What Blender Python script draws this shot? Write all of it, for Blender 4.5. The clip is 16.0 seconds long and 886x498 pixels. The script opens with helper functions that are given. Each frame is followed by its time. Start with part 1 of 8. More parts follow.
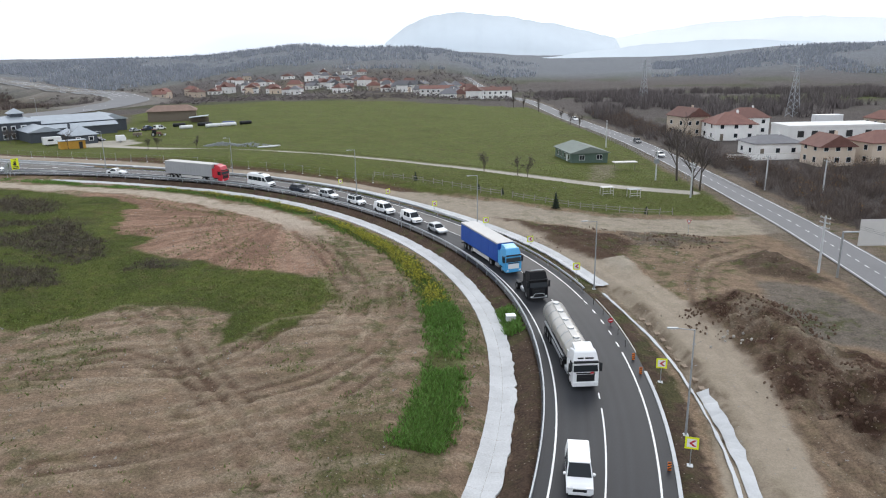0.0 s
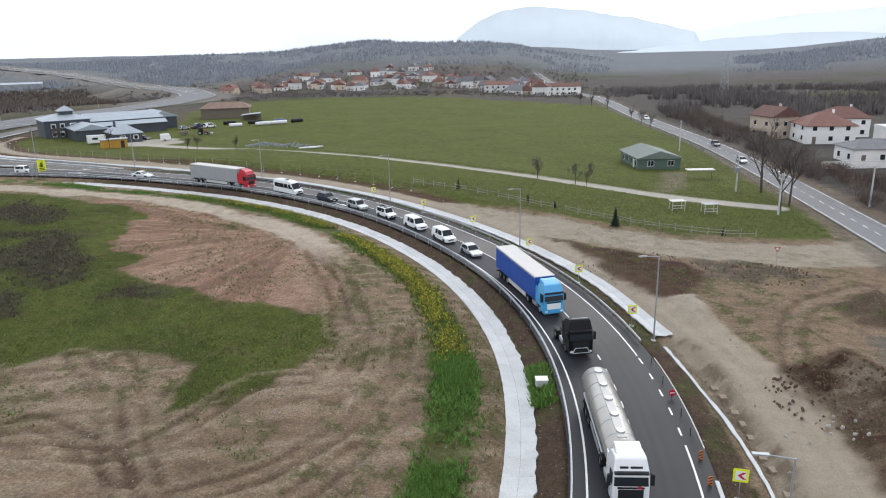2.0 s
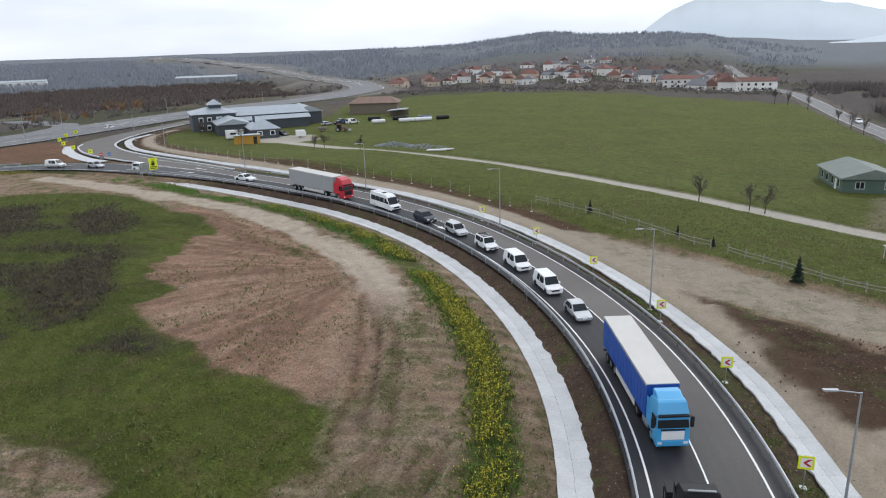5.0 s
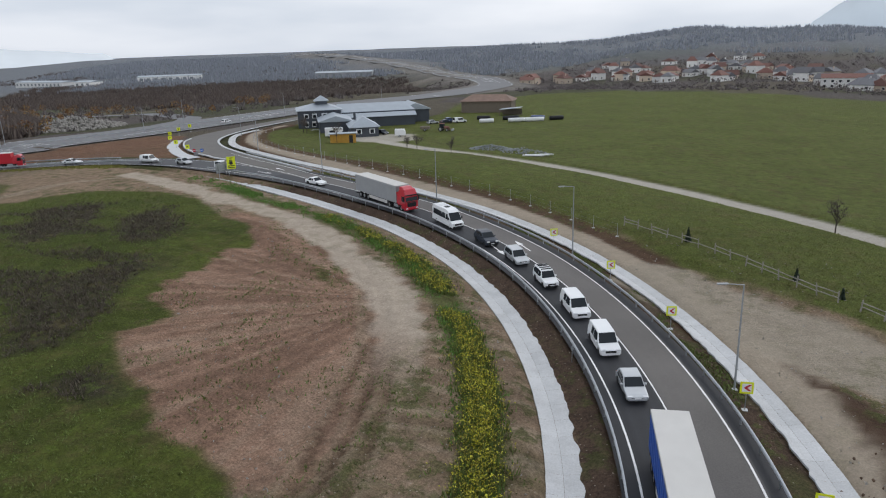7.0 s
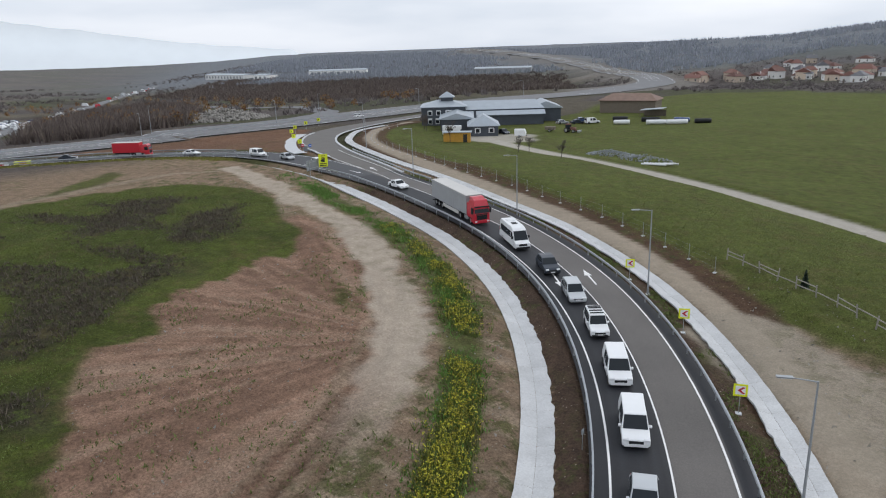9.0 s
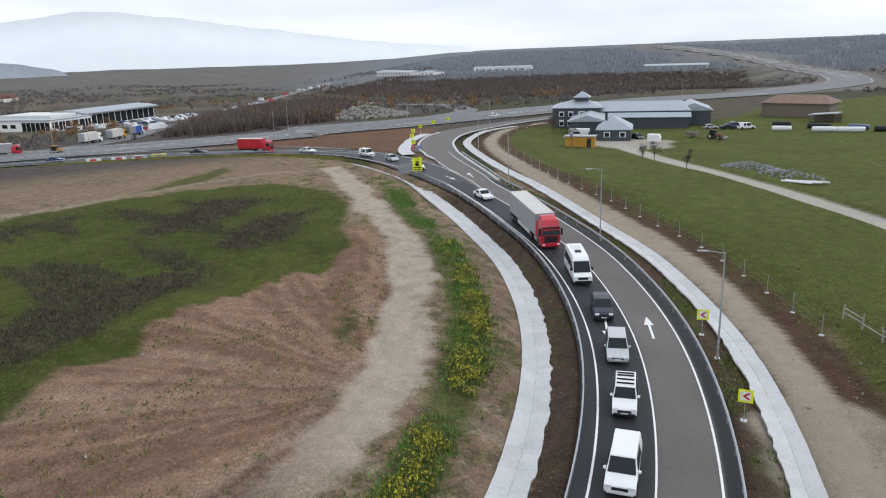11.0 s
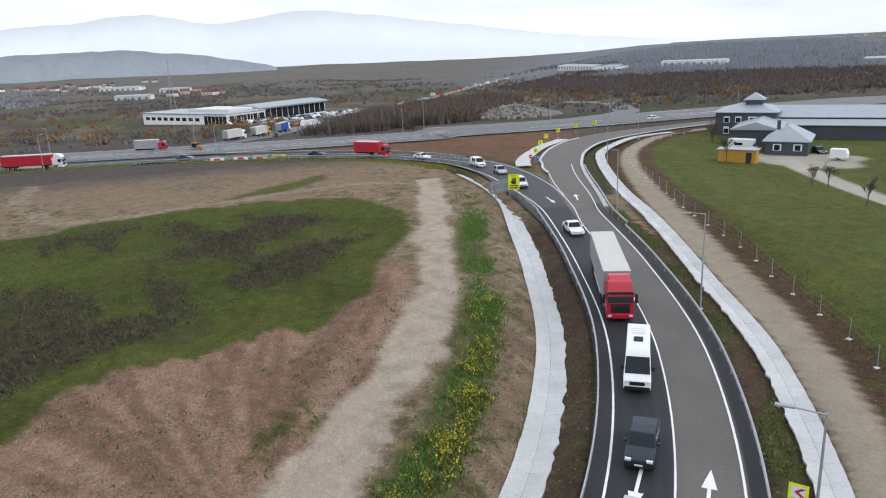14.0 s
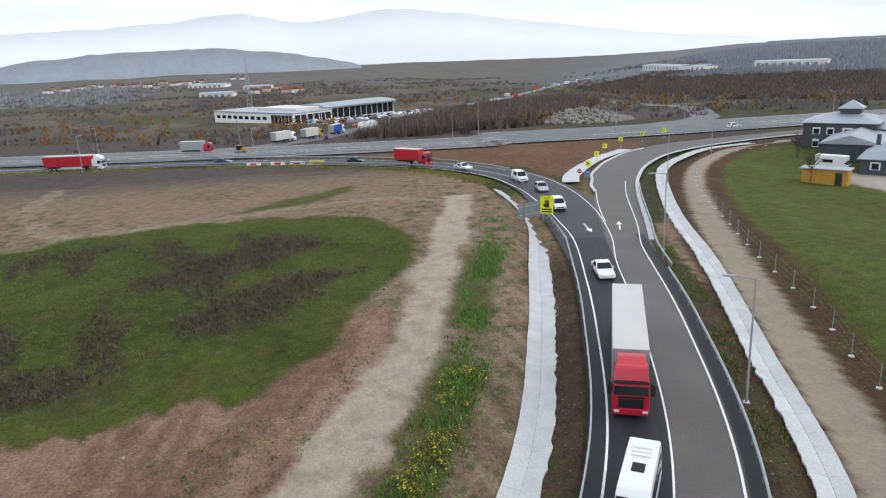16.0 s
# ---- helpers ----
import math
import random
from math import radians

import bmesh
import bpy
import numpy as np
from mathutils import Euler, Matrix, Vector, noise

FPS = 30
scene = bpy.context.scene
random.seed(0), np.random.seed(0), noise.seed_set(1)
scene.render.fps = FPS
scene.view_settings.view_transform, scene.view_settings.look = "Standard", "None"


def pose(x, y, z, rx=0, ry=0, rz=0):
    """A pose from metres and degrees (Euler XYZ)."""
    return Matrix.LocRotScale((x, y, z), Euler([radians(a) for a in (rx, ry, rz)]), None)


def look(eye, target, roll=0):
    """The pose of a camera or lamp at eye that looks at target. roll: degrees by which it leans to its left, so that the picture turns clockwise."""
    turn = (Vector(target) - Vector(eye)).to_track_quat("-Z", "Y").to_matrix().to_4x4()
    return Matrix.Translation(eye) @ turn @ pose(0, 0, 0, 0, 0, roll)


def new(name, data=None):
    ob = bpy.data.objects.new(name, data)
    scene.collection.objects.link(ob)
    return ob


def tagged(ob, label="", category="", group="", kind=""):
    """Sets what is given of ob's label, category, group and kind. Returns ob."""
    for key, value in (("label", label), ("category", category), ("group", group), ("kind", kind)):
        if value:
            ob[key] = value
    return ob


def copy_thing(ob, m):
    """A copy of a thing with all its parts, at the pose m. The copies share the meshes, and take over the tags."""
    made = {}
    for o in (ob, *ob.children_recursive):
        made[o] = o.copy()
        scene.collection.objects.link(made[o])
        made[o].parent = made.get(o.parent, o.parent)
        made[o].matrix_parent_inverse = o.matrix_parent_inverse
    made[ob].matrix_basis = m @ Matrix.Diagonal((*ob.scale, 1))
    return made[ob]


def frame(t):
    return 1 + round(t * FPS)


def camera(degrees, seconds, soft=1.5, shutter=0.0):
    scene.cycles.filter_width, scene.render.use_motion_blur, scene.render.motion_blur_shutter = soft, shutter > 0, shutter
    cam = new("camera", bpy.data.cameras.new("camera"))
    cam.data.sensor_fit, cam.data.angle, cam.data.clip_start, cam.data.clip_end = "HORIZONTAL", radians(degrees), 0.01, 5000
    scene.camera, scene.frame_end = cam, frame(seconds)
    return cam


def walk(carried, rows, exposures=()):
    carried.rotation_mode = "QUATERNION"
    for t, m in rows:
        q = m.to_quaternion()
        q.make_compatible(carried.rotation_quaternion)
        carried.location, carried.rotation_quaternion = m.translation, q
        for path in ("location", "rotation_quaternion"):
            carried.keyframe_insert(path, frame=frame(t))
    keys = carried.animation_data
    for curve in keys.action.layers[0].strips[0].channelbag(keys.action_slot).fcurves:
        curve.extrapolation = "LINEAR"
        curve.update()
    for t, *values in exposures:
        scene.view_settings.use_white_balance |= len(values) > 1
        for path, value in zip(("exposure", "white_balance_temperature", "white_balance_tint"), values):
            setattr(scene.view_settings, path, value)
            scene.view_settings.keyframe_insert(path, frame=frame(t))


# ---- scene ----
cam = camera(64.5, 16.0, soft=1.1)
METRES, EYE, TILT, LEAN, TURN = 150.375, 28.125, 0.0, 1.7, 0.0
ROWS = [
    (0.0, 0.0, 0.0, 0.0, 0.24, -15.78, -0.84),
    (0.5, 0.0097, 0.0303, -0.0004, 1.17, -15.87, -0.77),
    (1.0, 0.018, 0.0587, -0.0009, 2.42, -15.98, -0.68),
    (1.5, 0.0259, 0.0894, -0.0016, 4.05, -16.08, -0.61),
    (2.0, 0.0329, 0.1207, -0.0026, 5.97, -16.2, -0.51),
    (2.5, 0.0395, 0.152, -0.0036, 7.86, -16.31, -0.39),
    (3.0, 0.0455, 0.1835, -0.0044, 10.12, -16.43, -0.28),
    (3.5, 0.0511, 0.2153, -0.0056, 12.65, -16.55, -0.16),
    (4.0, 0.0563, 0.2469, -0.0065, 15.18, -16.64, -0.05),
    (6.5, 0.0829, 0.4058, -0.0102, 28.59, -17.02, 0.27),
    (7.0, 0.0883, 0.4374, -0.0111, 31.56, -17.08, 0.34),
    (7.5, 0.0935, 0.469, -0.012, 34.72, -17.14, 0.35),
    (8.0, 0.0992, 0.5003, -0.0132, 38.1, -17.2, 0.38),
    (10.5, 0.1106, 0.6583, -0.0195, 55.28, -17.32, 1.04),
    (11.0, 0.1047, 0.6878, -0.0196, 58.73, -17.32, 1.2),
    (11.5, 0.0958, 0.7159, -0.0193, 62.11, -17.36, 1.37),
    (12.0, 0.0846, 0.7432, -0.0196, 65.43, -17.37, 1.55),
    (12.5, 0.0712, 0.77, -0.02, 68.28, -17.4, 1.73),
    (13.0, 0.0562, 0.7958, -0.0207, 69.76, -17.42, 1.86),
    (13.5, 0.0395, 0.821, -0.0213, 71.59, -17.41, 2.04),
    (14.0, 0.0215, 0.8457, -0.0221, 73.76, -17.38, 2.18),
    (14.5, 0.0018, 0.8692, -0.0226, 75.36, -17.36, 2.23),
    (15.0, -0.019, 0.891, -0.023, 76.89, -17.34, 2.24),
    (15.5, -0.0416, 0.9109, -0.0235, 78.81, -17.3, 2.23),
    (16.0, -0.0648, 0.9296, -0.0242, 80.45, -17.25, 2.23),
]
walk(cam, [(t, pose(0, 0, EYE, TILT, LEAN, TURN) @ pose(METRES * x, METRES * y, METRES * z, 90 + pitch, roll, yaw)) for t, x, y, z, yaw, pitch, roll in ROWS],
     [(0.0, -0.04), (3.5, 0.02), (4.2, -0.06), (6.3, -0.46), (7.0, -0.53), (8.2, -0.48), (10.5, -0.28), (12.0, -0.18), (16.0, -0.15)])

# ---- light ----
SUN_AZ, SUN_EL = radians(20), radians(38)
world = bpy.data.worlds.new("overcast_sky")
scene.world = world
world.use_nodes = True
wn, wl = world.node_tree.nodes, world.node_tree.links
wn.clear()
sky = wn.new("ShaderNodeTexSky")
sky.sky_type, sky.sun_disc, sky.sun_elevation, sky.sun_rotation = "NISHITA", False, SUN_EL, SUN_AZ
sky.air_density, sky.dust_density, sky.ozone_density = 1.0, 4.0, 1.0
veil = wn.new("ShaderNodeHueSaturation")
veil.inputs["Saturation"].default_value = 0.28
coord = wn.new("ShaderNodeTexCoord")
cloud_map = wn.new("ShaderNodeMapping")
cloud_map.inputs["Scale"].default_value = (1.0, 1.0, 5.0)
cloud = wn.new("ShaderNodeTexNoise")
cloud.inputs["Scale"].default_value, cloud.inputs["Detail"].default_value = 2.2, 5.0
cloud_ramp = wn.new("ShaderNodeValToRGB")
cloud_ramp.color_ramp.elements[0].position, cloud_ramp.color_ramp.elements[0].color = 0.38, (7.9, 8.7, 9.9, 1)
cloud_ramp.color_ramp.elements[1].position, cloud_ramp.color_ramp.elements[1].color = 0.6, (10.3, 10.8, 11.7, 1)
cloud_mix = wn.new("ShaderNodeMix")
cloud_mix.data_type = "RGBA"
cloud_mix.inputs["Factor"].default_value = 0.75
back = wn.new("ShaderNodeBackground")
back.inputs["Strength"].default_value = 0.145
wout = wn.new("ShaderNodeOutputWorld")
wl.new(sky.outputs[0], veil.inputs["Color"])
wl.new(coord.outputs["Generated"], cloud_map.inputs["Vector"])
wl.new(cloud_map.outputs[0], cloud.inputs["Vector"])
wl.new(cloud.outputs["Fac"], cloud_ramp.inputs[0])
wl.new(veil.outputs[0], cloud_mix.inputs[6])
wl.new(cloud_ramp.outputs[0], cloud_mix.inputs[7])
wl.new(cloud_mix.outputs[2], back.inputs["Color"])
wl.new(back.outputs[0], wout.inputs["Surface"])
lamp = bpy.data.lights.new("sun", "SUN")
lamp.energy, lamp.angle, lamp.color = 0.7, radians(25), (1.0, 0.98, 0.95)
sun = new("sun", lamp)
sun.matrix_world = look((0, 0, 0), (-math.sin(SUN_AZ) * math.cos(SUN_EL), -math.cos(SUN_AZ) * math.cos(SUN_EL), -math.sin(SUN_EL)))


# ---- materials ----
def mat(name, color, rough=0.7, vary=0.12, scale=3.0, bump=0.0, metal=0.0, fine=40.0, coat=0.0, random_tint=0.0, emit=0.0):
    """A surface with stains at one scale, grain at a finer one, and a fine relief."""
    m = bpy.data.materials.new(name)
    m.use_nodes = True
    n, l = m.node_tree.nodes, m.node_tree.links
    b = n["Principled BSDF"]
    b.inputs["Roughness"].default_value, b.inputs["Metallic"].default_value = rough, metal
    b.inputs["Coat Weight"].default_value = coat
    tc = n.new("ShaderNodeTexCoord")
    big, small = n.new("ShaderNodeTexNoise"), n.new("ShaderNodeTexNoise")
    big.inputs["Scale"].default_value, big.inputs["Detail"].default_value = scale, 4
    small.inputs["Scale"].default_value, small.inputs["Detail"].default_value = fine, 3
    l.new(tc.outputs["Object"], big.inputs["Vector"])
    l.new(tc.outputs["Object"], small.inputs["Vector"])
    add = n.new("ShaderNodeMath")
    add.operation = "ADD"
    l.new(big.outputs["Fac"], add.inputs[0])
    l.new(small.outputs["Fac"], add.inputs[1])
    rng = n.new("ShaderNodeMapRange")
    rng.inputs["From Min"].default_value, rng.inputs["From Max"].default_value = 0.6, 1.4
    rng.inputs["To Min"].default_value, rng.inputs["To Max"].default_value = 1 - vary, 1 + vary
    l.new(add.outputs[0], rng.inputs["Value"])
    hue = n.new("ShaderNodeHueSaturation")
    hue.inputs["Color"].default_value = (*color, 1)
    if random_tint:
        info = n.new("ShaderNodeObjectInfo")
        r2 = n.new("ShaderNodeMapRange")
        r2.inputs["To Min"].default_value, r2.inputs["To Max"].default_value = 1 - random_tint, 1 + random_tint
        l.new(info.outputs["Random"], r2.inputs["Value"])
        mul = n.new("ShaderNodeMath")
        mul.operation = "MULTIPLY"
        l.new(rng.outputs[0], mul.inputs[0])
        l.new(r2.outputs[0], mul.inputs[1])
        l.new(mul.outputs[0], hue.inputs["Value"])
    else:
        l.new(rng.outputs[0], hue.inputs["Value"])
    l.new(hue.outputs[0], b.inputs["Base Color"])
    if emit:
        l.new(hue.outputs[0], b.inputs["Emission Color"])
        b.inputs["Emission Strength"].default_value = emit
    if bump:
        bp = n.new("ShaderNodeBump")
        bp.inputs["Strength"].default_value, bp.inputs["Distance"].default_value = bump, 0.03
        l.new(small.outputs["Fac"], bp.inputs["Height"])
        l.new(bp.outputs[0], b.inputs["Normal"])
    return m


def leaf_mat(name, color, vary=0.4):
    """Leaves and blades: each loose piece with its own shade."""
    m = bpy.data.materials.new(name)
    m.use_nodes = True
    n, l = m.node_tree.nodes, m.node_tree.links
    b = n["Principled BSDF"]
    b.inputs["Roughness"].default_value = 0.75
    g = n.new("ShaderNodeNewGeometry")
    r = n.new("ShaderNodeMapRange")
    r.inputs["To Min"].default_value, r.inputs["To Max"].default_value = 1 - vary, 1 + vary
    l.new(g.outputs["Random Per Island"], r.inputs["Value"])
    hue = n.new("ShaderNodeHueSaturation")
    hue.inputs["Color"].default_value = (*color, 1)
    l.new(r.outputs[0], hue.inputs["Value"])
    h2 = n.new("ShaderNodeMapRange")
    h2.inputs["To Min"].default_value, h2.inputs["To Max"].default_value = 0.48, 0.52
    l.new(g.outputs["Random Per Island"], h2.inputs["Value"])
    l.new(h2.outputs[0], hue.inputs["Hue"])
    l.new(hue.outputs[0], b.inputs["Base Color"])
    return m


def ground_mat():
    """Earth and grass: the zone's tint, broken up by clods, pebbles, tufts and straw."""
    m = bpy.data.materials.new("earth_and_grass")
    m.use_nodes = True
    n, l = m.node_tree.nodes, m.node_tree.links
    b = n["Principled BSDF"]
    b.inputs["Roughness"].default_value = 0.95
    b.inputs["Specular IOR Level"].default_value = 0.12
    tint, cover = n.new("ShaderNodeAttribute"), n.new("ShaderNodeAttribute")
    tint.attribute_name, cover.attribute_name = "tint", "cover"
    parts = n.new("ShaderNodeSeparateColor")
    l.new(cover.outputs["Color"], parts.inputs[0])
    bare, grassy, weedy = parts.outputs[0], parts.outputs[1], parts.outputs[2]
    tc = n.new("ShaderNodeTexCoord")

    def grain(scale, detail, rough, lo, hi, to_lo, to_hi):
        t = n.new("ShaderNodeTexNoise")
        t.inputs["Scale"].default_value, t.inputs["Detail"].default_value, t.inputs["Roughness"].default_value = scale, detail, rough
        l.new(tc.outputs["Object"], t.inputs["Vector"])
        r = n.new("ShaderNodeMapRange")
        r.inputs["From Min"].default_value, r.inputs["From Max"].default_value = lo, hi
        r.inputs["To Min"].default_value, r.inputs["To Max"].default_value = to_lo, to_hi
        l.new(t.outputs["Fac"], r.inputs["Value"])
        return r.outputs[0]

    def times(p, q):
        mu = n.new("ShaderNodeMath")
        mu.operation = "MULTIPLY"
        for k, v in enumerate((p, q)):
            if isinstance(v, float):
                mu.inputs[k].default_value = v
            else:
                l.new(v, mu.inputs[k])
        return mu.outputs[0]

    def blend(fac, base, color):
        mx = n.new("ShaderNodeMix")
        mx.data_type = "RGBA"
        l.new(fac, mx.inputs[0])
        l.new(base, mx.inputs[6])
        mx.inputs[7].default_value = (*color, 1)
        return mx.outputs[2]

    value = times(times(grain(0.07, 4, 0.6, 0.28, 0.72, 0.88, 1.12), grain(0.6, 8, 0.72, 0.28, 0.72, 0.62, 1.38)), grain(4.5, 6, 0.75, 0.28, 0.72, 0.45, 1.55))
    calm = n.new("ShaderNodeMix")
    calm.inputs[2].default_value = 1.0
    l.new(tint.outputs["Alpha"], calm.inputs[0])
    l.new(value, calm.inputs[3])
    value = calm.outputs[0]
    # straw and bare spots in the grass, weeds on the bare earth
    col = blend(times(grassy, grain(0.32, 9, 0.72, 0.5, 0.62, 0.0, 0.5)), tint.outputs["Color"], (0.115, 0.092, 0.042))
    col = blend(times(grassy, grain(0.9, 8, 0.7, 0.54, 0.66, 0.0, 0.55)), col, (0.105, 0.15, 0.026))
    col = blend(times(times(bare, weedy), grain(0.42, 9, 0.75, 0.5, 0.58, 0.0, 0.75)), col, (0.08, 0.092, 0.03))
    col = blend(times(bare, grain(1.1, 9, 0.78, 0.56, 0.7, 0.0, 0.5)), col, (0.17, 0.11, 0.075))
    # pebbles
    cells = n.new("ShaderNodeTexVoronoi")
    cells.inputs["Scale"].default_value = 2.6
    l.new(tc.outputs["Object"], cells.inputs["Vector"])
    near = n.new("ShaderNodeMapRange")
    near.inputs["From Min"].default_value, near.inputs["From Max"].default_value = 0.13, 0.2
    near.inputs["To Min"].default_value, near.inputs["To Max"].default_value = 0.8, 0.0
    l.new(cells.outputs["Distance"], near.inputs["Value"])
    some = n.new("ShaderNodeSeparateColor")
    l.new(cells.outputs["Color"], some.inputs[0])
    rare = n.new("ShaderNodeMapRange")
    rare.inputs["From Min"].default_value, rare.inputs["From Max"].default_value = 0.62, 0.75
    l.new(some.outputs[0], rare.inputs["Value"])
    col = blend(times(bare, times(near.outputs[0], rare.outputs[0])), col, (0.36, 0.31, 0.25))
    hue = n.new("ShaderNodeHueSaturation")
    l.new(col, hue.inputs["Color"])
    l.new(value, hue.inputs["Value"])
    l.new(hue.outputs[0], b.inputs["Base Color"])
    bp = n.new("ShaderNodeBump")
    bp.inputs["Strength"].default_value, bp.inputs["Distance"].default_value = 0.75, 0.22
    l.new(value, bp.inputs["Height"])
    l.new(bp.outputs[0], b.inputs["Normal"])
    return m


def glass_mat(name, color=(0.02, 0.025, 0.03)):
    m = bpy.data.materials.new(name)
    m.use_nodes = True
    b = m.node_tree.nodes["Principled BSDF"]
    b.inputs["Base Color"].default_value = (*color, 1)
    b.inputs["Roughness"].default_value = 0.08
    b.inputs["IOR"].default_value = 1.45
    return m


M_GROUND = ground_mat()
M_ASPHALT = mat("fresh_asphalt", (0.030, 0.031, 0.036), 0.62, 0.18, 0.25, 0.4, fine=6.0)
M_ASPHALT_PALE = mat("dusty_asphalt", (0.125, 0.115, 0.105), 0.8, 0.16, 0.3, 0.3, fine=5.0)
M_ASPHALT_OLD = mat("grey_asphalt", (0.155, 0.155, 0.16), 0.8, 0.12, 0.12, 0.3, fine=4.0)
M_PAINT = mat("road_paint", (0.78, 0.78, 0.77), 0.6, 0.1, 1.5, 0.1, fine=20)
M_CONCRETE = mat("pale_concrete", (0.52, 0.53, 0.54), 0.85, 0.12, 0.8, 0.3, fine=9)
M_STEEL = mat("galvanised_steel", (0.42, 0.44, 0.46), 0.4, 0.12, 2.0, 0.0, metal=0.7)
M_GREYPOLE = mat("grey_pole", (0.36, 0.38, 0.4), 0.5, 0.1, 2.0, 0.0, metal=0.4)
M_WHITE = mat("white_paint", (0.78, 0.79, 0.8), 0.3, 0.04, 1.0, coat=0.4)
M_SILVER = mat("silver_paint", (0.5, 0.52, 0.54), 0.3, 0.04, 1.0, metal=0.4, coat=0.5)
M_DARKCAR = mat("dark_blue_grey_paint", (0.022, 0.03, 0.045), 0.3, 0.05, 1.0, coat=0.2)
M_BLUECAR = mat("navy_paint", (0.03, 0.06, 0.16), 0.25, 0.05, 1.0, coat=0.6)
M_BLACK = mat("black_paint", (0.008, 0.008, 0.01), 0.4, 0.1, 1.0, coat=0.1)
M_BLUETARP = mat("blue_tarpaulin", (0.012, 0.075, 0.36), 0.55, 0.12, 0.7, 0.2)
M_SKYBLUE = mat("light_blue_paint", (0.06, 0.36, 0.68), 0.3, 0.05, 1.0, coat=0.5)
M_RED = mat("red_paint", (0.5, 0.012, 0.03), 0.3, 0.06, 1.0, coat=0.5)
M_GREYTARP = mat("grey_tarpaulin", (0.33, 0.34, 0.35), 0.6, 0.1, 0.6, 0.2)
M_PALETARP = mat("pale_tarpaulin", (0.56, 0.545, 0.52), 0.6, 0.08, 0.6, 0.2)
M_TANK = mat("brushed_tank_steel", (0.46, 0.44, 0.41), 0.32, 0.1, 0.8, 0.1, metal=0.75)
M_RUBBER = mat("tyre_rubber", (0.018, 0.018, 0.019), 0.85, 0.2, 4.0)
M_PLASTIC = mat("black_plastic", (0.022, 0.023, 0.025), 0.5, 0.15, 3.0)
M_RIM = mat("grey_rim", (0.45, 0.46, 0.47), 0.35, 0.05, 3.0, metal=0.8)
M_GLASS = glass_mat("dark_glass")
M_LAMP = mat("lamp_glass", (0.75, 0.76, 0.78), 0.1, 0.02, 3.0, coat=0.8)
M_TAIL = mat("red_lens", (0.35, 0.01, 0.01), 0.2, 0.05, 3.0)
M_YELLOW = mat("yellow_green_reflective", (0.75, 0.82, 0.02), 0.45, 0.04, 2.0)
M_SIGNRED = mat("sign_red", (0.45, 0.02, 0.03), 0.5, 0.05, 2.0)
M_SIGNBLUE = mat("sign_blue", (0.02, 0.12, 0.5), 0.5, 0.05, 2.0)
M_ORANGE = mat("orange_reflective", (0.8, 0.2, 0.03), 0.5, 0.06, 2.0)
M_SIGNGREY = mat("sign_back_grey", (0.24, 0.26, 0.27), 0.5, 0.1, 1.0, metal=0.2)
M_INK = mat("sign_black", (0.02, 0.02, 0.02), 0.6, 0.1, 2.0)
M_WOOD = mat("weathered_wood", (0.17, 0.14, 0.11), 0.85, 0.25, 2.0, 0.4)
M_FENCE = mat("silvered_timber", (0.3, 0.28, 0.25), 0.85, 0.25, 2.0, 0.3)
M_OCHRE = mat("ochre_boards", (0.5, 0.27, 0.04), 0.7, 0.18, 1.5, 0.2)
M_HUT = mat("sage_green_boards", (0.085, 0.13, 0.105), 0.75, 0.12, 0.8, 0.2)
M_HUTROOF = mat("grey_green_roof", (0.15, 0.18, 0.16), 0.7, 0.15, 0.8, 0.3)
M_BARNWALL = mat("dark_slate_boards", (0.06, 0.07, 0.085), 0.7, 0.2, 0.8, 0.2)
M_BARNROOF = mat("pale_blue_sheet_roof", (0.36, 0.4, 0.44), 0.45, 0.12, 0.5, 0.1, metal=0.3)
M_RUST = mat("rusty_sheet_roof", (0.2, 0.13, 0.1), 0.8, 0.3, 0.6, 0.3)
M_PLASTER = mat("light_plaster", (0.8, 0.79, 0.77), 0.9, 0.1, 0.4, 0.1, random_tint=0.15)
M_PLASTERWARM = mat("warm_plaster", (0.6, 0.5, 0.4), 0.9, 0.1, 0.4, 0.1, random_tint=0.2)
M_TILEROOF = mat("brown_tile_roof", (0.16, 0.075, 0.06), 0.8, 0.25, 0.7, 0.3, random_tint=0.3)
M_GREYROOF = mat("grey_tile_roof", (0.13, 0.13, 0.14), 0.8, 0.2, 0.7, 0.3, random_tint=0.3)
M_BARK = mat("bark", (0.075, 0.062, 0.052), 0.9, 0.3, 3.0, 0.5)
M_TWIG = leaf_mat("bare_twigs", (0.085, 0.068, 0.06), 0.35)
M_FARSCRUB = leaf_mat("bare_valley_scrub", (0.135, 0.115, 0.112), 0.35)
M_FIELDBLADE = leaf_mat("field_blades", (0.155, 0.172, 0.046), 0.3)
M_SCRUB = leaf_mat("autumn_scrub", (0.115, 0.088, 0.076), 0.45)
M_RUSTLEAF = leaf_mat("russet_leaves", (0.2, 0.1, 0.03), 0.4)
M_SPRUCE = leaf_mat("spruce_needles", (0.022, 0.04, 0.024), 0.4)
M_BLADE = leaf_mat("grass_blades", (0.118, 0.148, 0.034), 0.4)
M_WEED = leaf_mat("rank_green_weeds", (0.115, 0.21, 0.036), 0.45)
M_FLOWER = leaf_mat("yellow_mustard_flowers", (0.42, 0.38, 0.03), 0.35)
M_RAMPGRASS = leaf_mat("yellowing_grass", (0.2, 0.19, 0.04), 0.35)
M_DRY = leaf_mat("dry_weeds", (0.09, 0.072, 0.052), 0.4)
M_STONE = mat("grey_rubble", (0.34, 0.32, 0.29), 0.9, 0.2, 1.5, 0.4, random_tint=0.25)
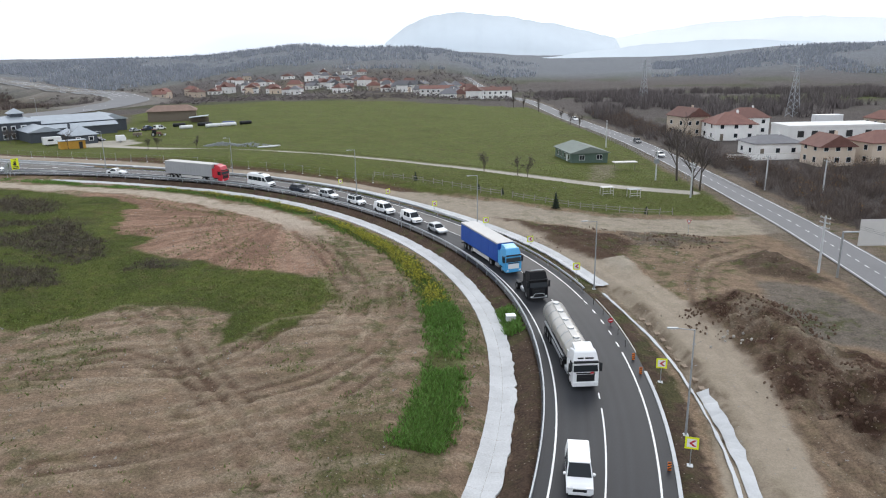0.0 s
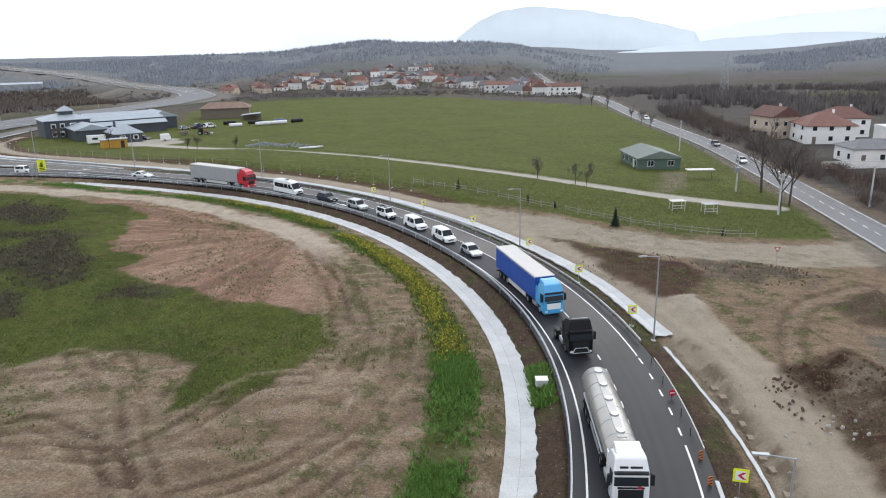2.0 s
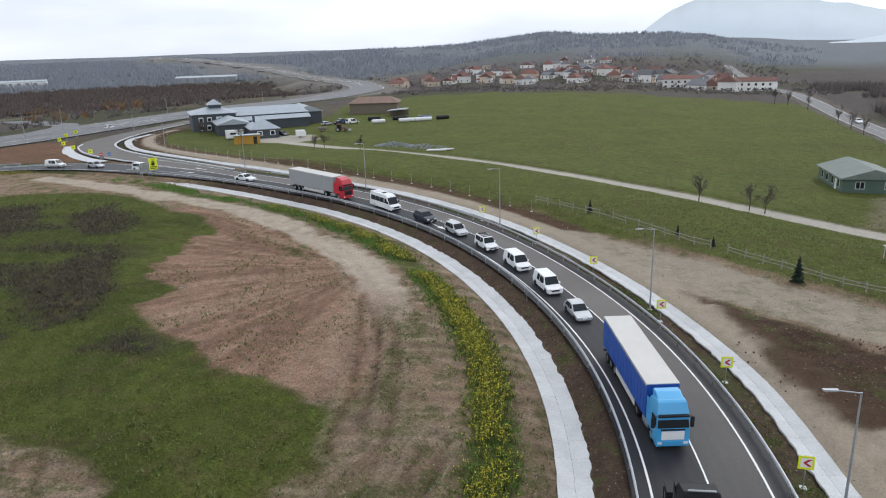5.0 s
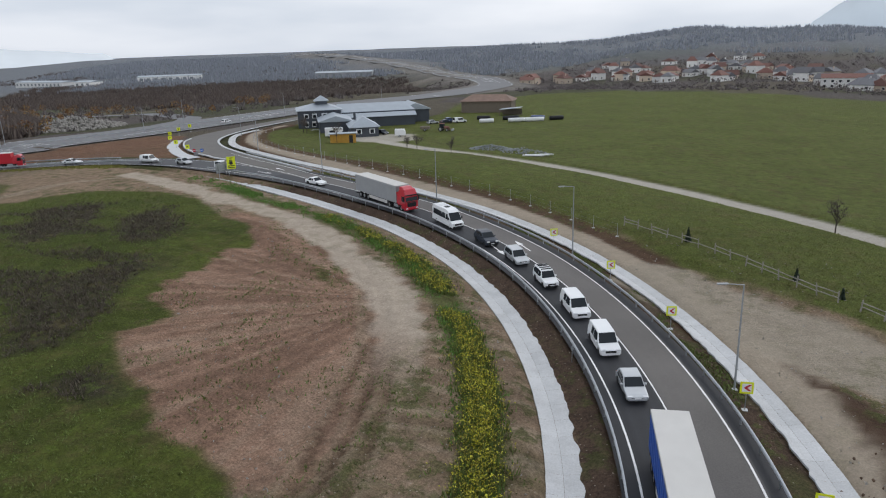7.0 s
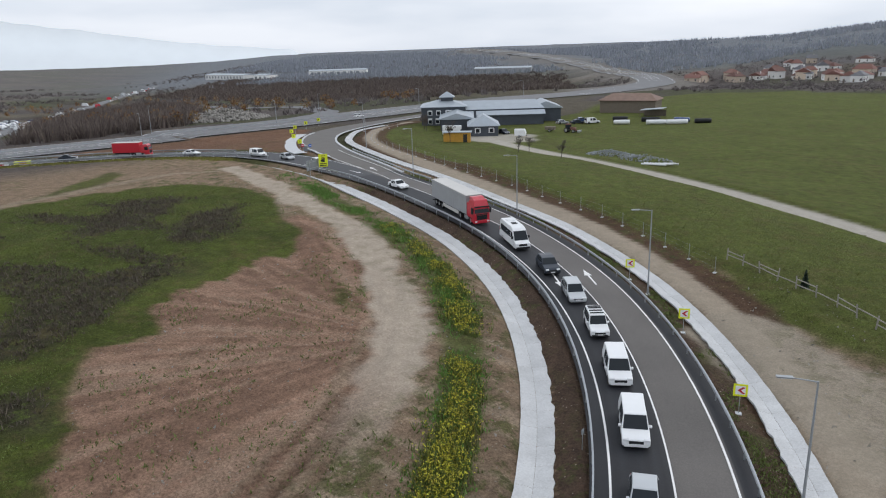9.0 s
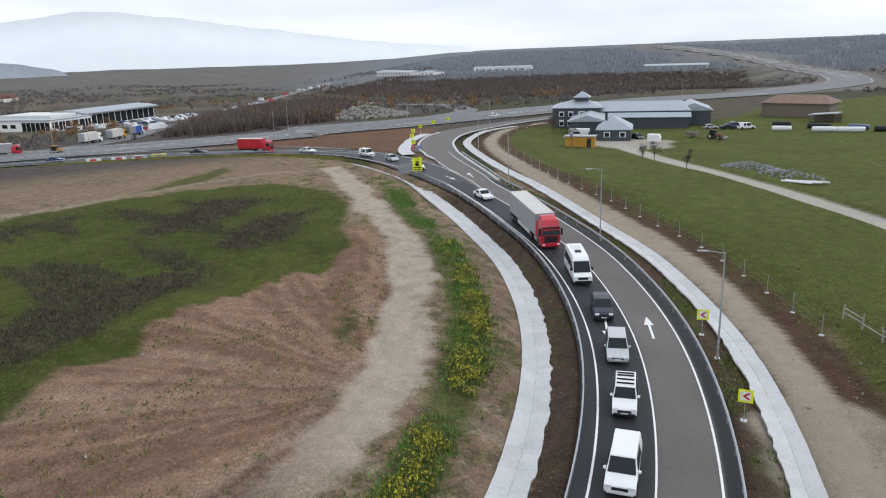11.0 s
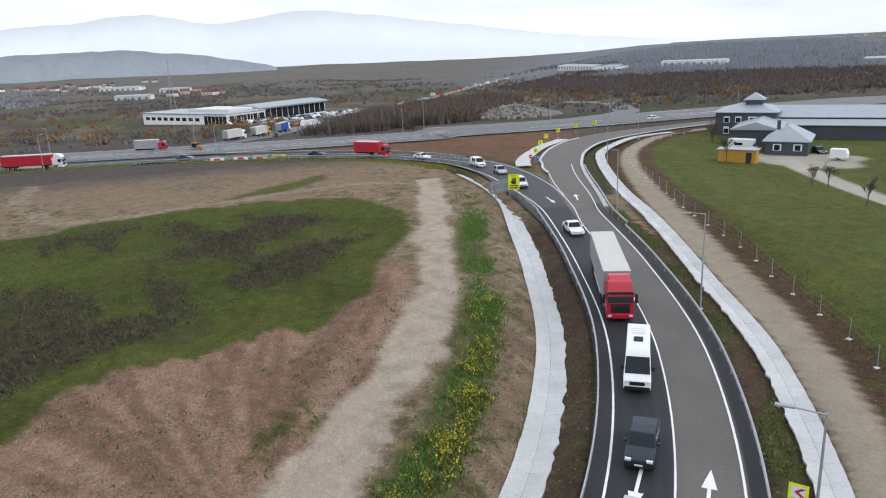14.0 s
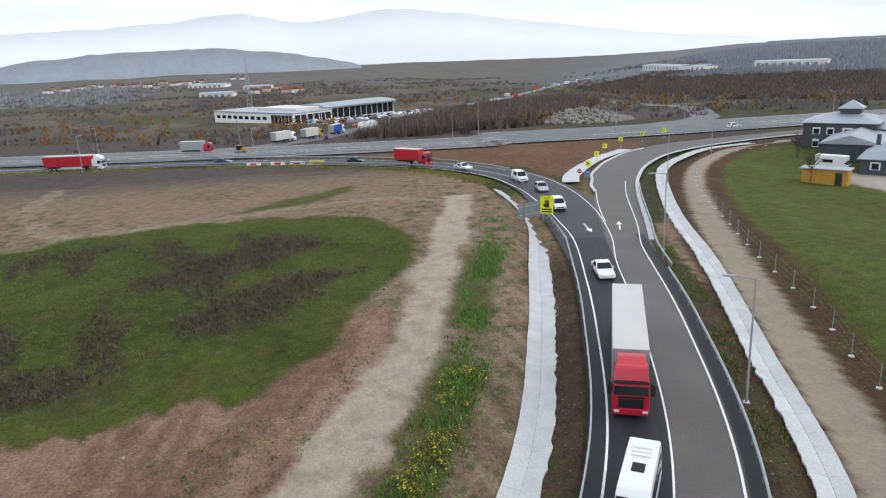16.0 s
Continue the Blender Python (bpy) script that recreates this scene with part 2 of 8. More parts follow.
M_EARTHBLOCK = mat("muddy_concrete", (0.27, 0.21, 0.155), 0.95, 0.3, 2.0, 0.5)
M_CLOD = mat("brown_clods", (0.12, 0.075, 0.05), 0.95, 0.3, 2.0, 0.5)
M_WRAP = mat("white_bale_wrap", (0.7, 0.71, 0.71), 0.4, 0.08, 1.0)
# distance haze is painted into both mountain colours, with a faint added glow
M_MOUNTAIN = mat("haze_painted_mountain", (0.56, 0.62, 0.67), 1.0, 0.05, 0.002, fine=0.01, emit=0.1)
M_MOUNTAIN_PALE = mat("pale_haze_painted_mountain", (0.68, 0.72, 0.75), 1.0, 0.03, 0.002, fine=0.01, emit=0.12)
# blue haze over the hill is put into its base colour
M_HILL = mat("haze_painted_wooded_hill", (0.27, 0.3, 0.335), 1.0, 0.12, 0.01, fine=0.05)

for dull, amount in ((M_BLACK, 0.12), (M_PLASTIC, 0.2), (M_RUBBER, 0.2), (M_GLASS, 0.25), (M_DARKCAR, 0.3)):
    dull.node_tree.nodes["Principled BSDF"].inputs["Specular IOR Level"].default_value = amount

# ---- plan: survey units of 1.25 m, x east, y north ----
U = 1.25
RING_X, RING_Y = -79.86, 49.03
ARC = (-60, -40, -24, -12, 0, 12, 24, 36, 48, 60, 72, 84, 96, 108)
RAD = (84.0, 86.5, 88.2, 89.4, 91.0, 92.3, 92.7, 92.2, 91.2, 89.6, 88.3, 89.6, 94.5, 101.0)
KX = (-1200, -500, -350, -220, -135, -105, -75, -45, -20, 0, 16, 40, 100, 400, 1500)
KZ = (-15, -12, -9, -2.2, -0.5, 0.3, 0.5, 0.05, -0.9, -1.9, -2.3, -3.0, -3.2, -4.0, -5.0)


def smooth_interp(x, xs, ys):
    """Monotone-looking cubic through the knots."""
    xs, ys = np.asarray(xs, float), np.asarray(ys, float)
    x = np.clip(np.asarray(x, float), xs[0], xs[-1])
    slope = np.gradient(ys, xs)
    i = np.clip(np.searchsorted(xs, x) - 1, 0, len(xs) - 2)
    h = xs[i + 1] - xs[i]
    t = (x - xs[i]) / h
    return ((1 + 2 * t) * (1 - t) ** 2 * ys[i] + t * (1 - t) ** 2 * h * slope[i]
            + t * t * (3 - 2 * t) * ys[i + 1] + t * t * (t - 1) * h * slope[i + 1])


def radius(a):
    return smooth_interp(a, ARC, RAD)


def level(x):
    """Height of the road, in survey units."""
    return smooth_interp(x, KX, KZ)


def ring(a, s):
    """Plan point at bearing a on the bend, s outward of the centre line."""
    r = radius(a) + s
    return RING_X + r * np.cos(np.radians(a)), RING_Y + r * np.sin(np.radians(a))


def sstep(a, b, x):
    t = np.clip((x - a) / (b - a), 0, 1)
    return t * t * (3 - 2 * t)


LATT = np.random.RandomState(7).rand(256, 256)


def vnoise(x, y):
    xi, yi = np.floor(x).astype(int), np.floor(y).astype(int)
    fx, fy = x - xi, y - yi
    fx, fy = fx * fx * (3 - 2 * fx), fy * fy * (3 - 2 * fy)
    g = lambda i, j: LATT[i % 256, j % 256]
    return (g(xi, yi) * (1 - fx) + g(xi + 1, yi) * fx) * (1 - fy) + (g(xi, yi + 1) * (1 - fx) + g(xi + 1, yi + 1) * fx) * fy


def fbm(x, y, octaves=4):
    out, amp, tot = 0, 1.0, 0
    for k in range(octaves):
        out = out + amp * vnoise(x * 2 ** k + 17.3 * k, y * 2 ** k + 5.1 * k)
        tot += amp
        amp *= 0.55
    return out / tot - 0.5


def spline(pts, n=8):
    """Catmull-Rom through plan points."""
    p = np.array(pts, float)
    p = np.vstack([2 * p[0] - p[1], p, 2 * p[-1] - p[-2]])
    out = []
    for i in range(1, len(p) - 2):
        for k in range(n):
            t = k / n
            out.append(0.5 * (2 * p[i] + (p[i + 1] - p[i - 1]) * t + (2 * p[i - 1] - 5 * p[i] + 4 * p[i + 1] - p[i + 2]) * t * t
                              + (3 * p[i] - p[i - 1] - 3 * p[i + 1] + p[i + 2]) * t ** 3))
    out.append(p[-2])
    return np.array(out)


def path_dist(x, y, pts):
    """Distance to a line in plan; 35 or more where it is far off."""
    x, y = np.asarray(x, float), np.asarray(y, float)
    best = np.full(x.shape, 35.0)
    p = np.asarray(pts, float)
    if len(p) > 40:
        p = np.vstack([p[::3], p[-1:]])
    for (ax, ay), (bx, by) in zip(p[:-1], p[1:]):
        near = (x > min(ax, bx) - 35) & (x < max(ax, bx) + 35) & (y > min(ay, by) - 35) & (y < max(ay, by) + 35)
        if not near.any():
            continue
        dx, dy = bx - ax, by - ay
        px, py = x[near], y[near]
        t = np.clip(((px - ax) * dx + (py - ay) * dy) / (dx * dx + dy * dy + 1e-9), 0, 1)
        best[near] = np.minimum(best[near], np.hypot(px - ax - t * dx, py - ay - t * dy))
    return best


def poly_in(x, y, pts, soft=1.5):
    """1 inside an outline, fading to 0 over its edge."""
    p = np.asarray(pts, float)
    q = np.vstack([p, p[:1]])
    inside = np.zeros(np.shape(x), bool)
    for (ax, ay), (bx, by) in zip(q[:-1], q[1:]):
        if ay != by:
            inside ^= ((ay > y) != (by > y)) & (x < (bx - ax) * (y - ay) / (by - ay) + ax)
    d = path_dist(x, y, q)
    return sstep(-soft, soft, np.where(inside, d, -d))


RAMP = spline([(-66, 136.2), (-80, 138.6), (-95, 140.6), (-108, 141.5), (-124, 139.5), (-141, 130), (-156, 111), (-167, 87), (-174, 60), (-180, 33), (-190, -5), (-205, -50), (-240, -140)])
SLIP_R = spline([tuple(ring(80, 4.25)), tuple(ring(84.5, 4.4)), (-80, 146.3), (-92, 150.9), (-100, 154.2), (-108, 158), (-120, 165), (-132, 175), (-140, 187), (-146, 203), (-150, 225), (-152, 250)])
SLIP_L = spline([tuple(ring(80, -0.3)), tuple(ring(84, -0.2)), (-80, 141.0), (-92, 144.6), (-100, 148), (-108, 150.3), (-118, 154.5), (-130, 162), (-141, 172), (-150, 186), (-158, 225), (-160, 250)])
SLIP = (SLIP_L + SLIP_R) / 2
INEND = spline([tuple(ring(79.6, -7.15)), (-71.2, 131.0), (-79.9, 133.6), (-87.5, 135.4), (-98, 136.6), (-112, 137)])
HIGHWAY = spline([(-262, -140), (-222, -40), (-204, 20), (-193, 60), (-184, 100), (-178, 138), (-175, 170), (-175, 200), (-178, 240), (-180, 290), (-181, 340), (-188, 395), (-207, 468), (-236, 520), (-272, 565), (-315, 610), (-365, 652), (-420, 695), (-530, 762), (-720, 850)])
OLDROAD = spline([(22, -120), (34, -50), (44, 20), (48, 60), (50, 80), (51.5, 100), (52.5, 130), (53, 165), (52, 205), (48.5, 245), (45, 300), (41, 410), (34, 520), (20, 700)])
FARMTRACK = spline([(-98, 192), (-92, 188), (-80, 183), (-66, 177.5), (-40, 167.5), (-14, 157.5), (2, 150), (14, 142), (28, 133), (44, 126)])
SITEROAD = spline([(-6, 119), (3, 112.5), (14, 106), (24, 101), (34, 99.5), (44, 100), (50, 104)])
OUTPATH = spline([tuple(ring(a, b)) for a, b in ((-20, 10.6), (0, 10.6), (12, 10.6), (24, 10.3), (36, 9.9), (48, 9.7), (60, 9.7), (70, 9.8))] + [(-61, 146.6), (-76, 152.2), (-90, 158.2), (-104, 165), (-118, 173.5), (-130, 184), (-138, 195), (-140, 206)])
OUTCHAN = spline([tuple(ring(a, 7.2)) for a in (14, 24, 36, 48, 60, 70)] + [(-66, 145.8), (-83, 151.3), (-101, 158.6), (-116, 166), (-127, 174.5), (-138, 186.5), (-142, 200)])
INPATH = spline([(-104, 129.5), (-89, 126.2), (-71, 121), (-57.5, 117.7), (-48.6, 114.5), (-42, 111.7), (-36.7, 108.4), (-31.5, 105.1), (-27.8, 102.8), (-20, 94), (-13, 82), (-9, 70), (-9, 55), (-13, 40)])
DARKMEADOW = [(-17.8, 73.8), (-20.1, 74), (-24.4, 74.3), (-28, 78), (-31.7, 77.1), (-35.3, 77.6), (-37.9, 81.8), (-38.3, 87.3), (-43.4, 88.7), (-45, 92), (-45.8, 95.7), (-46.5, 98), (-48.8, 101.8), (-47.8, 106), (-51.8, 109.9),
              (-61.1, 112.9), (-70.9, 118), (-82.6, 120.2), (-94.1, 117.4), (-98.2, 109.3), (-98.2, 94.6), (-95.2, 82), (-91, 72.4), (-86, 56), (-62, 52), (-40, 62)]
GREENPATCH = [(-80, 55), (-50, 56), (-37, 57), (-33, 59), (-30, 61), (-26, 63), (-21.2, 61.5), (-21, 57.5), (-19.7, 54.3), (-16, 55.6), (-13.7, 61.6), (-11, 67), (-12.9, 72.5), (-17.8, 74.2), (-24, 75), (-31, 78), (-38, 82), (-60, 80), (-84, 62)]
REDDIRT = [(-62, 116), (-52, 114), (-46, 112.5), (-40, 109), (-32, 106), (-24, 100.5), (-18, 92), (-13.5, 82), (-12.6, 76), (-17, 73), (-30, 76), (-40, 82), (-56, 100)]
WEEDBEDS = ([(-47.6, 78.5), (-41.7, 75.8), (-40.4, 78.5), (-43.2, 83.7), (-48, 90.1), (-52.9, 96.9), (-55.4, 92.2), (-55.3, 86.9), (-53.3, 82.2)], [(-71.9, 91.3), (-88.9, 104.9), (-83, 111.3), (-72.7, 101.1), (-69.4, 93.2)],
            [(-61.5, 97.4), (-73.2, 107.2), (-72.1, 113.6), (-59.5, 105.5), (-58.6, 99.6)], [(-35.8, 76.5), (-34.6, 78.1), (-29.8, 76.9), (-31.3, 74.4), (-35.5, 73.6)], [(-58, 66), (-46, 64), (-40, 69), (-44, 74), (-56, 76)])
WEEDAREA = [(-83, 70), (-90.7, 88), (-91.5, 103), (-83, 113.7), (-71.5, 111.3), (-60, 105), (-57, 101), (-56, 97), (-50, 96.7), (-48, 91), (-43, 82), (-48, 74), (-66, 66)]
FAN_X, FAN_Y = -24.0, 100.0
FIELD = [(-140, 210), (-134, 192), (-122, 176), (-104, 165.5), (-82, 156.5), (-60, 149.5), (-40, 142.5), (-26, 136.5), (-12, 128.5), (0, 121), (12, 114.5), (24, 108), (38, 106.5), (45, 108), (47, 116), (47.5, 200), (43, 250), (38, 320), (20, 335), (-30, 352), (-90, 366), (-116, 340), (-128, 290), (-112, 250), (-110, 220)]
DARKSOIL = [(7.4, 104.6), (12.3, 100.6), (18.2, 97.1), (23.6, 94.2), (24, 88), (22.1, 83.5), (19.2, 81.9), (16.8, 83.3), (13.9, 91.6), (10.1, 99.3)]
STONYSTRIP = [(24.7, 96.4), (31, 95.6), (38.2, 91.5), (34.1, 86.9), (31.2, 85), (28.6, 87.9), (24, 89)]
PALEHEAP = [(19.3, 81.5), (21.5, 82.6), (22.4, 78.2), (20.3, 76.1)]
FARPILE = [(33.9, 81.4), (40, 86.3), (42.1, 79.6), (42.5, 74), (39.7, 74.5), (35.1, 78)]
GREYSLOPE = [(34.9, 75.6), (39.5, 73), (43, 62), (40, 54), (31.3, 59.1), (31.9, 65.6)]
SPOIL = [(23.4, 66.2), (28.6, 68.6), (30.5, 70.4), (32.6, 66), (31.8, 58), (36, 52), (40, 44), (36, 36), (26, 38), (24, 46), (24.4, 50), (26.3, 57.6), (24.5, 60.3)]


RUTS = [spline(p) for p in ([(-30.2, 61.3), (-25.2, 56.7), (-22.4, 52.9), (-19.6, 48.4), (-14.9, 42), (-10.5, 35)], [(-26.4, 61.4), (-23.2, 56.9), (-19.3, 50.2), (-14.6, 44), (-9.3, 36.9)], [(-30, 49.6), (-28.2, 50.9), (-26.6, 51.9), (-22.3, 49.9), (-18, 47)], [(-31, 47.6), (-25.4, 48.8), (-19.9, 49.3), (-17.2, 53.5), (-15.1, 59.1), (-11.5, 60.7)],
                               [(-18, 43), (-13.3, 46.3), (-10.1, 49.1), (-6.8, 55.4), (-5.2, 62.7), (-6, 72)], [(-24, 36), (-15, 40), (-9, 45), (-5.5, 52)], [(-30, 104), (-24, 97), (-17, 88), (-12, 78), (-9, 68), (-9, 58)], [(-34, 107), (-27, 100), (-20, 91), (-14.5, 80), (-11, 69)])]


SIDEPATH = spline([(-86, 50), (-91, 70), (-92.5, 77), (-96, 83), (-100.5, 94.5), (-105, 110), (-107.2, 118.2), (-103, 126)])
LOOP = spline([(-140, 64), (-132.5, 65.2), (-118.6, 67.3), (-105.2, 72.5), (-96.5, 79.3), (-99, 90)])
SITERUTS = [spline(p) for p in ([(24, 34), (22, 46), (22, 58), (20, 70), (16, 82), (8, 96)], [(27, 33), (25, 48), (25, 60), (27, 72), (32, 82), (40, 88)], [(19, 40), (20, 55), (19, 66), (16, 76)])]


TRENCH = spline([(17.6, 71.5), (18.6, 66.1), (19.3, 59.6), (19.5, 53.7), (19.1, 46.7), (18, 36), (15, 20)])


def weed_mask(x, y):
    """Where dry brown weeds stand in the meadow: in beds, and in streaks between them."""
    px, py = x + 2.5 * fbm(x / 4 + 60, y / 4), y + 2.5 * fbm(x / 4 + 90, y / 4)
    beds = 0
    for bed in WEEDBEDS:
        beds = np.maximum(beds, poly_in(px, py, bed, 1.6))
    streaks = fbm((x + 0.3 * y) / 16 + 4, (y - 0.3 * x) / 4.0 + 8, 5)
    loose = poly_in(px, py, WEEDAREA, 2.5) * sstep(-0.1, 0.06, streaks)
    return np.maximum(beds * sstep(-0.34, -0.12, streaks), 0.75 * loose)


def fan_streak(x, y):
    """Drag marks of the grader, spreading from where it turned."""
    th, rr = np.arctan2(y - FAN_Y, x - FAN_X), np.hypot(x - FAN_X, y - FAN_Y)
    return fbm(th * 17, rr / 14, 4)


def bend_coords(x, y):
    a = np.degrees(np.arctan2(y - RING_Y, x - RING_X))
    a = np.where(a < -120, a + 360, a)
    return a, np.hypot(x - RING_X, y - RING_Y) - radius(a)


def on_bend(a):
    return sstep(-62, -52, a) * (1 - sstep(80, 90, a))


def height(x, y):
    """Ground height in survey units."""
    base = level(x)
    north = sstep(150, 185, y)
    base = base * (1 - north) + north * np.where(x < -135, np.minimum(base, -0.6), -0.7 - 2.3 * sstep(-40, 30, x))
    base = base - 4.5 * sstep(330, 520, y) * sstep(-400, -200, x) - 3.5 * sstep(300, 540, y) * sstep(-60, -170, x) * sstep(-420, -330, x)
    down = np.interp(y, (150, 200, 300, 400, 480, 620, 760), (-0.6, -0.8, -1.6, -4.0, -5.6, -6.0, -6.0))
    k = sstep(34, 15, path_dist(x, y, HIGHWAY)) * (y > 150)
    base = base * (1 - k) + down * k
    base = base + 6.5 * sstep(500, 690, y) * sstep(-300, -215, x) * (1 - sstep(-10, 60, x))
    # far hills: a ridge to the north and one to the east
    d = np.hypot(x, y)
    az = np.degrees(np.arctan2(x, y))
    ridge = smooth_interp(az, (-180, -140, -105, -80, -62, -56, -45, -30, -20, -14, -7, 3, 6, 12, 18, 24, 32, 45, 70, 100, 180),
                          (0, 4, 5, 1, 1, 18, 23, 26, 29, 40, 30, 18, 7, 5, 9, 25, 34, 38, 34, 18, 0))
    lift = sstep(640, 1200, d) * (ridge + 10 * fbm(x / 160, y / 160))
    base = base + lift + sstep(200, 600, d) * 2.0 * fbm(x / 90, y / 90)
    a, s = bend_coords(x, y)
    w = on_bend(a)
    rough = 0.5 * fbm(x / 9, y / 9) + 0.16 * fbm(x / 2.2, y / 2.2)
    inner = sstep(-9, -15, s) * (0.35 + 1.2 * rough)
    prof = np.interp(s, (-9.2, -8.4, -8.1, -6.2, -5.85, -4.5, -4.3, 4.3, 4.5, 6.4, 8.2, 8.9, 12.8, 16), (-0.3, -0.6, -0.8, -0.8, -0.66, -0.1, -0.3, -0.3, -0.1, -0.45, -0.45, -0.12, -0.02, 0.1))
    out = prof + inner + sstep(13, 16, s) * (0.75 * sstep(30, 48, a) * (1 - sstep(26, 60, s)) + 0.5 * rough * (1 - sstep(40, 80, s)))
    ramp = np.minimum(path_dist(x, y, RAMP), path_dist(x, y, SLIP))
    near = (np.abs(x) < 400) & (y < 420)
    out = np.where(w > 0, w * out + (1 - w) * (0.35 * rough), 0.35 * rough * (d < 900))
    chan = sstep(4.2, 2.0, path_dist(x, y, OUTCHAN))
    bank = sstep(5.0, 8.0, path_dist(x, y, OUTPATH)) * (a > 60) * (s > 10)
    out = out + bank * 0.6 * (1 - w) * (1 - sstep(0, 30, path_dist(x, y, OUTPATH)))
    k = chan * np.maximum(1 - w, a > 62)
    out = out * (1 - k) - 0.42 * k
    for line, half in ((RAMP, 4.4), (SLIP, 4.6), (HIGHWAY, 12.5), (OLDROAD, 3.8)):
        k = sstep(half + 3.5, half, path_dist(x, y, line))
        out = out * (1 - k) - (0.06 if line is OLDROAD else 0.28) * k
    for line, half in ((FARMTRACK, 1.6), (SITEROAD, 4.5)):
        k = sstep(half + 1.5, half, path_dist(x, y, line)) * (s > 9.6)
        out = out * (1 - 0.7 * k)
    k = sstep(2.6, 1.5, path_dist(x, y, INEND)) * (path_dist(x, y, RAMP) > 4.6)
    out = out * (1 - k) - 0.8 * k
    pile = poly_in(x, y, SPOIL, 2.2) + 0.7 * poly_in(x, y, FARPILE, 1.6) + 0.3 * poly_in(x, y, DARKSOIL, 1.5) + 0.25 * poly_in(x, y, STONYSTRIP, 1.5)
    out = out + pile * (0.25 + 4.2 * np.abs(fbm(x / 5 + 9, y / 5)) + 1.6 * fbm(x / 1.5, y / 1.5))
    out = out + 0.9 * poly_in(x, y, PALEHEAP, 1.3)
    raked = poly_in(x, y, REDDIRT, 1.0)
    out = out + raked * 0.35 * fan_streak(x, y)
    for line in RUTS + SITERUTS:
        dr = path_dist(x, y, line)
        out = out - 0.14 * sstep(0.3, 0.0, np.abs(dr - 0.75)) + 0.07 * sstep(0.3, 0.0, np.abs(dr - 1.25))
    trench = sstep(0.9, 0.3, path_dist(x, y, TRENCH))
    out = out - trench * (0.35 + 0.5 * fbm(x / 1.1, y / 1.1))
    return base + out


def zone(base, mask, color):
    return base * (1 - mask[..., None]) + mask[..., None] * np.array(color)


COVER = []


def ground_tint(x, y):
    """The earth's own colour, zone by zone, with haze painted into the far land."""
    wx, wy = x + 3.0 * fbm(x / 5, y / 5) + 1.2 * fbm(x / 1.4, y / 1.4, 3), y + 3.0 * fbm(x / 5 + 40, y / 5) + 1.2 * fbm(x / 1.4 + 40, y / 1.4, 3)
    a, s = bend_coords(x, y)
    sw = s + 0.7 * fbm(x / 2.0, y / 2.0)
    w = on_bend(a)
    d = np.hypot(x, y)
    tan, red, brown = (0.335, 0.24, 0.165), (0.4, 0.252, 0.178), (0.115, 0.077, 0.056)
    grass, meadow, dry = (0.13, 0.153, 0.04), (0.082, 0.1, 0.022), (0.062, 0.053, 0.036)
    gravel, scrub = (0.55, 0.465, 0.375), (0.125, 0.108, 0.1)
    col = np.zeros(np.shape(x) + (3,)) + np.array(tan)
    n1, n2 = fbm(x / 14, y / 14), fbm(x / 4 + 3, y / 4)
    # beyond the site: scrub, fallow and fields
    far = np.maximum(sstep(-120, -150, wx), np.maximum(sstep(165, 180, wy), sstep(57, 60, wx)))
    col = zone(col, far, scrub)
    patch = far * sstep(0.02, 0.10, fbm(x / 70 + 5, y / 70)) * (d > 260)
    col = zone(col, patch * 0.8, (0.085, 0.09, 0.045))
    patch = far * sstep(0.05, 0.12, fbm(x / 50 + 25, y / 90)) * (d > 230) * (x < 0)
    col = zone(col, patch * 0.8, (0.14, 0.12, 0.085))
    plots = np.floor((0.9 * x + 0.44 * y) / 46) * 7.13 + np.floor((0.9 * y - 0.44 * x) / 21 + 0.3 * np.sin(x / 60)) * 3.71
    pick = np.mod(np.sin(plots) * 43758.5, 1.0)
    valley = sstep(-230, -300, x) * far
    col = zone(col, valley * (pick > 0.72) * 0.7, (0.2, 0.17, 0.125))
    col = zone(col, valley * (pick < 0.2) * 0.7, (0.11, 0.12, 0.06))
    col = zone(col, valley * (pick > 0.42) * (pick < 0.58) * 0.6, (0.085, 0.07, 0.062))
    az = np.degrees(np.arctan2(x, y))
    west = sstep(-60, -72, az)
    # haze painted into the ground: blue-grey with distance, except westward
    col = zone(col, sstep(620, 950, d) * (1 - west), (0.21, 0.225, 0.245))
    # westward: paler grey-brown with distance
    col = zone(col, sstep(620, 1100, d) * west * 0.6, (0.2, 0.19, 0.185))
    col = zone(col, poly_in(wx, wy, [(120, 330), (190, 330), (240, 380), (150, 400)], 4), (0.11, 0.125, 0.045))
    # inside the bend
    ins = w * (s < -8)
    col = zone(col, ins * sstep(0.05, 0.16, n2 + 0.6 * n1) * 0.35, (0.25, 0.19, 0.13))
    col = zone(col, ins * sstep(0.06, 0.2, fbm(x / 6 + 70, y / 6)) * 0.6, (0.15, 0.14, 0.06))
    fan = fan_streak(x, y)
    reddish = poly_in(wx, wy, REDDIRT, 1.2)
    col = zone(col, reddish, red)
    col = zone(col, reddish * sstep(0.02, 0.12, fan) * 0.6, (0.225, 0.132, 0.09))
    col = zone(col, reddish * sstep(-0.03, -0.14, fan) * 0.6, (0.44, 0.31, 0.225))
    ex, ey = x + 1.6 * fbm(x / 3, y / 3) + 5.0 * fan + 0.8 * fbm(x / 0.9, y / 0.9, 2), y + 1.6 * fbm(x / 3 + 40, y / 3) - 2.0 * fan
    lawn = np.maximum(poly_in(ex, ey, GREENPATCH, 0.5), poly_in(ex, ey, DARKMEADOW, 0.5))
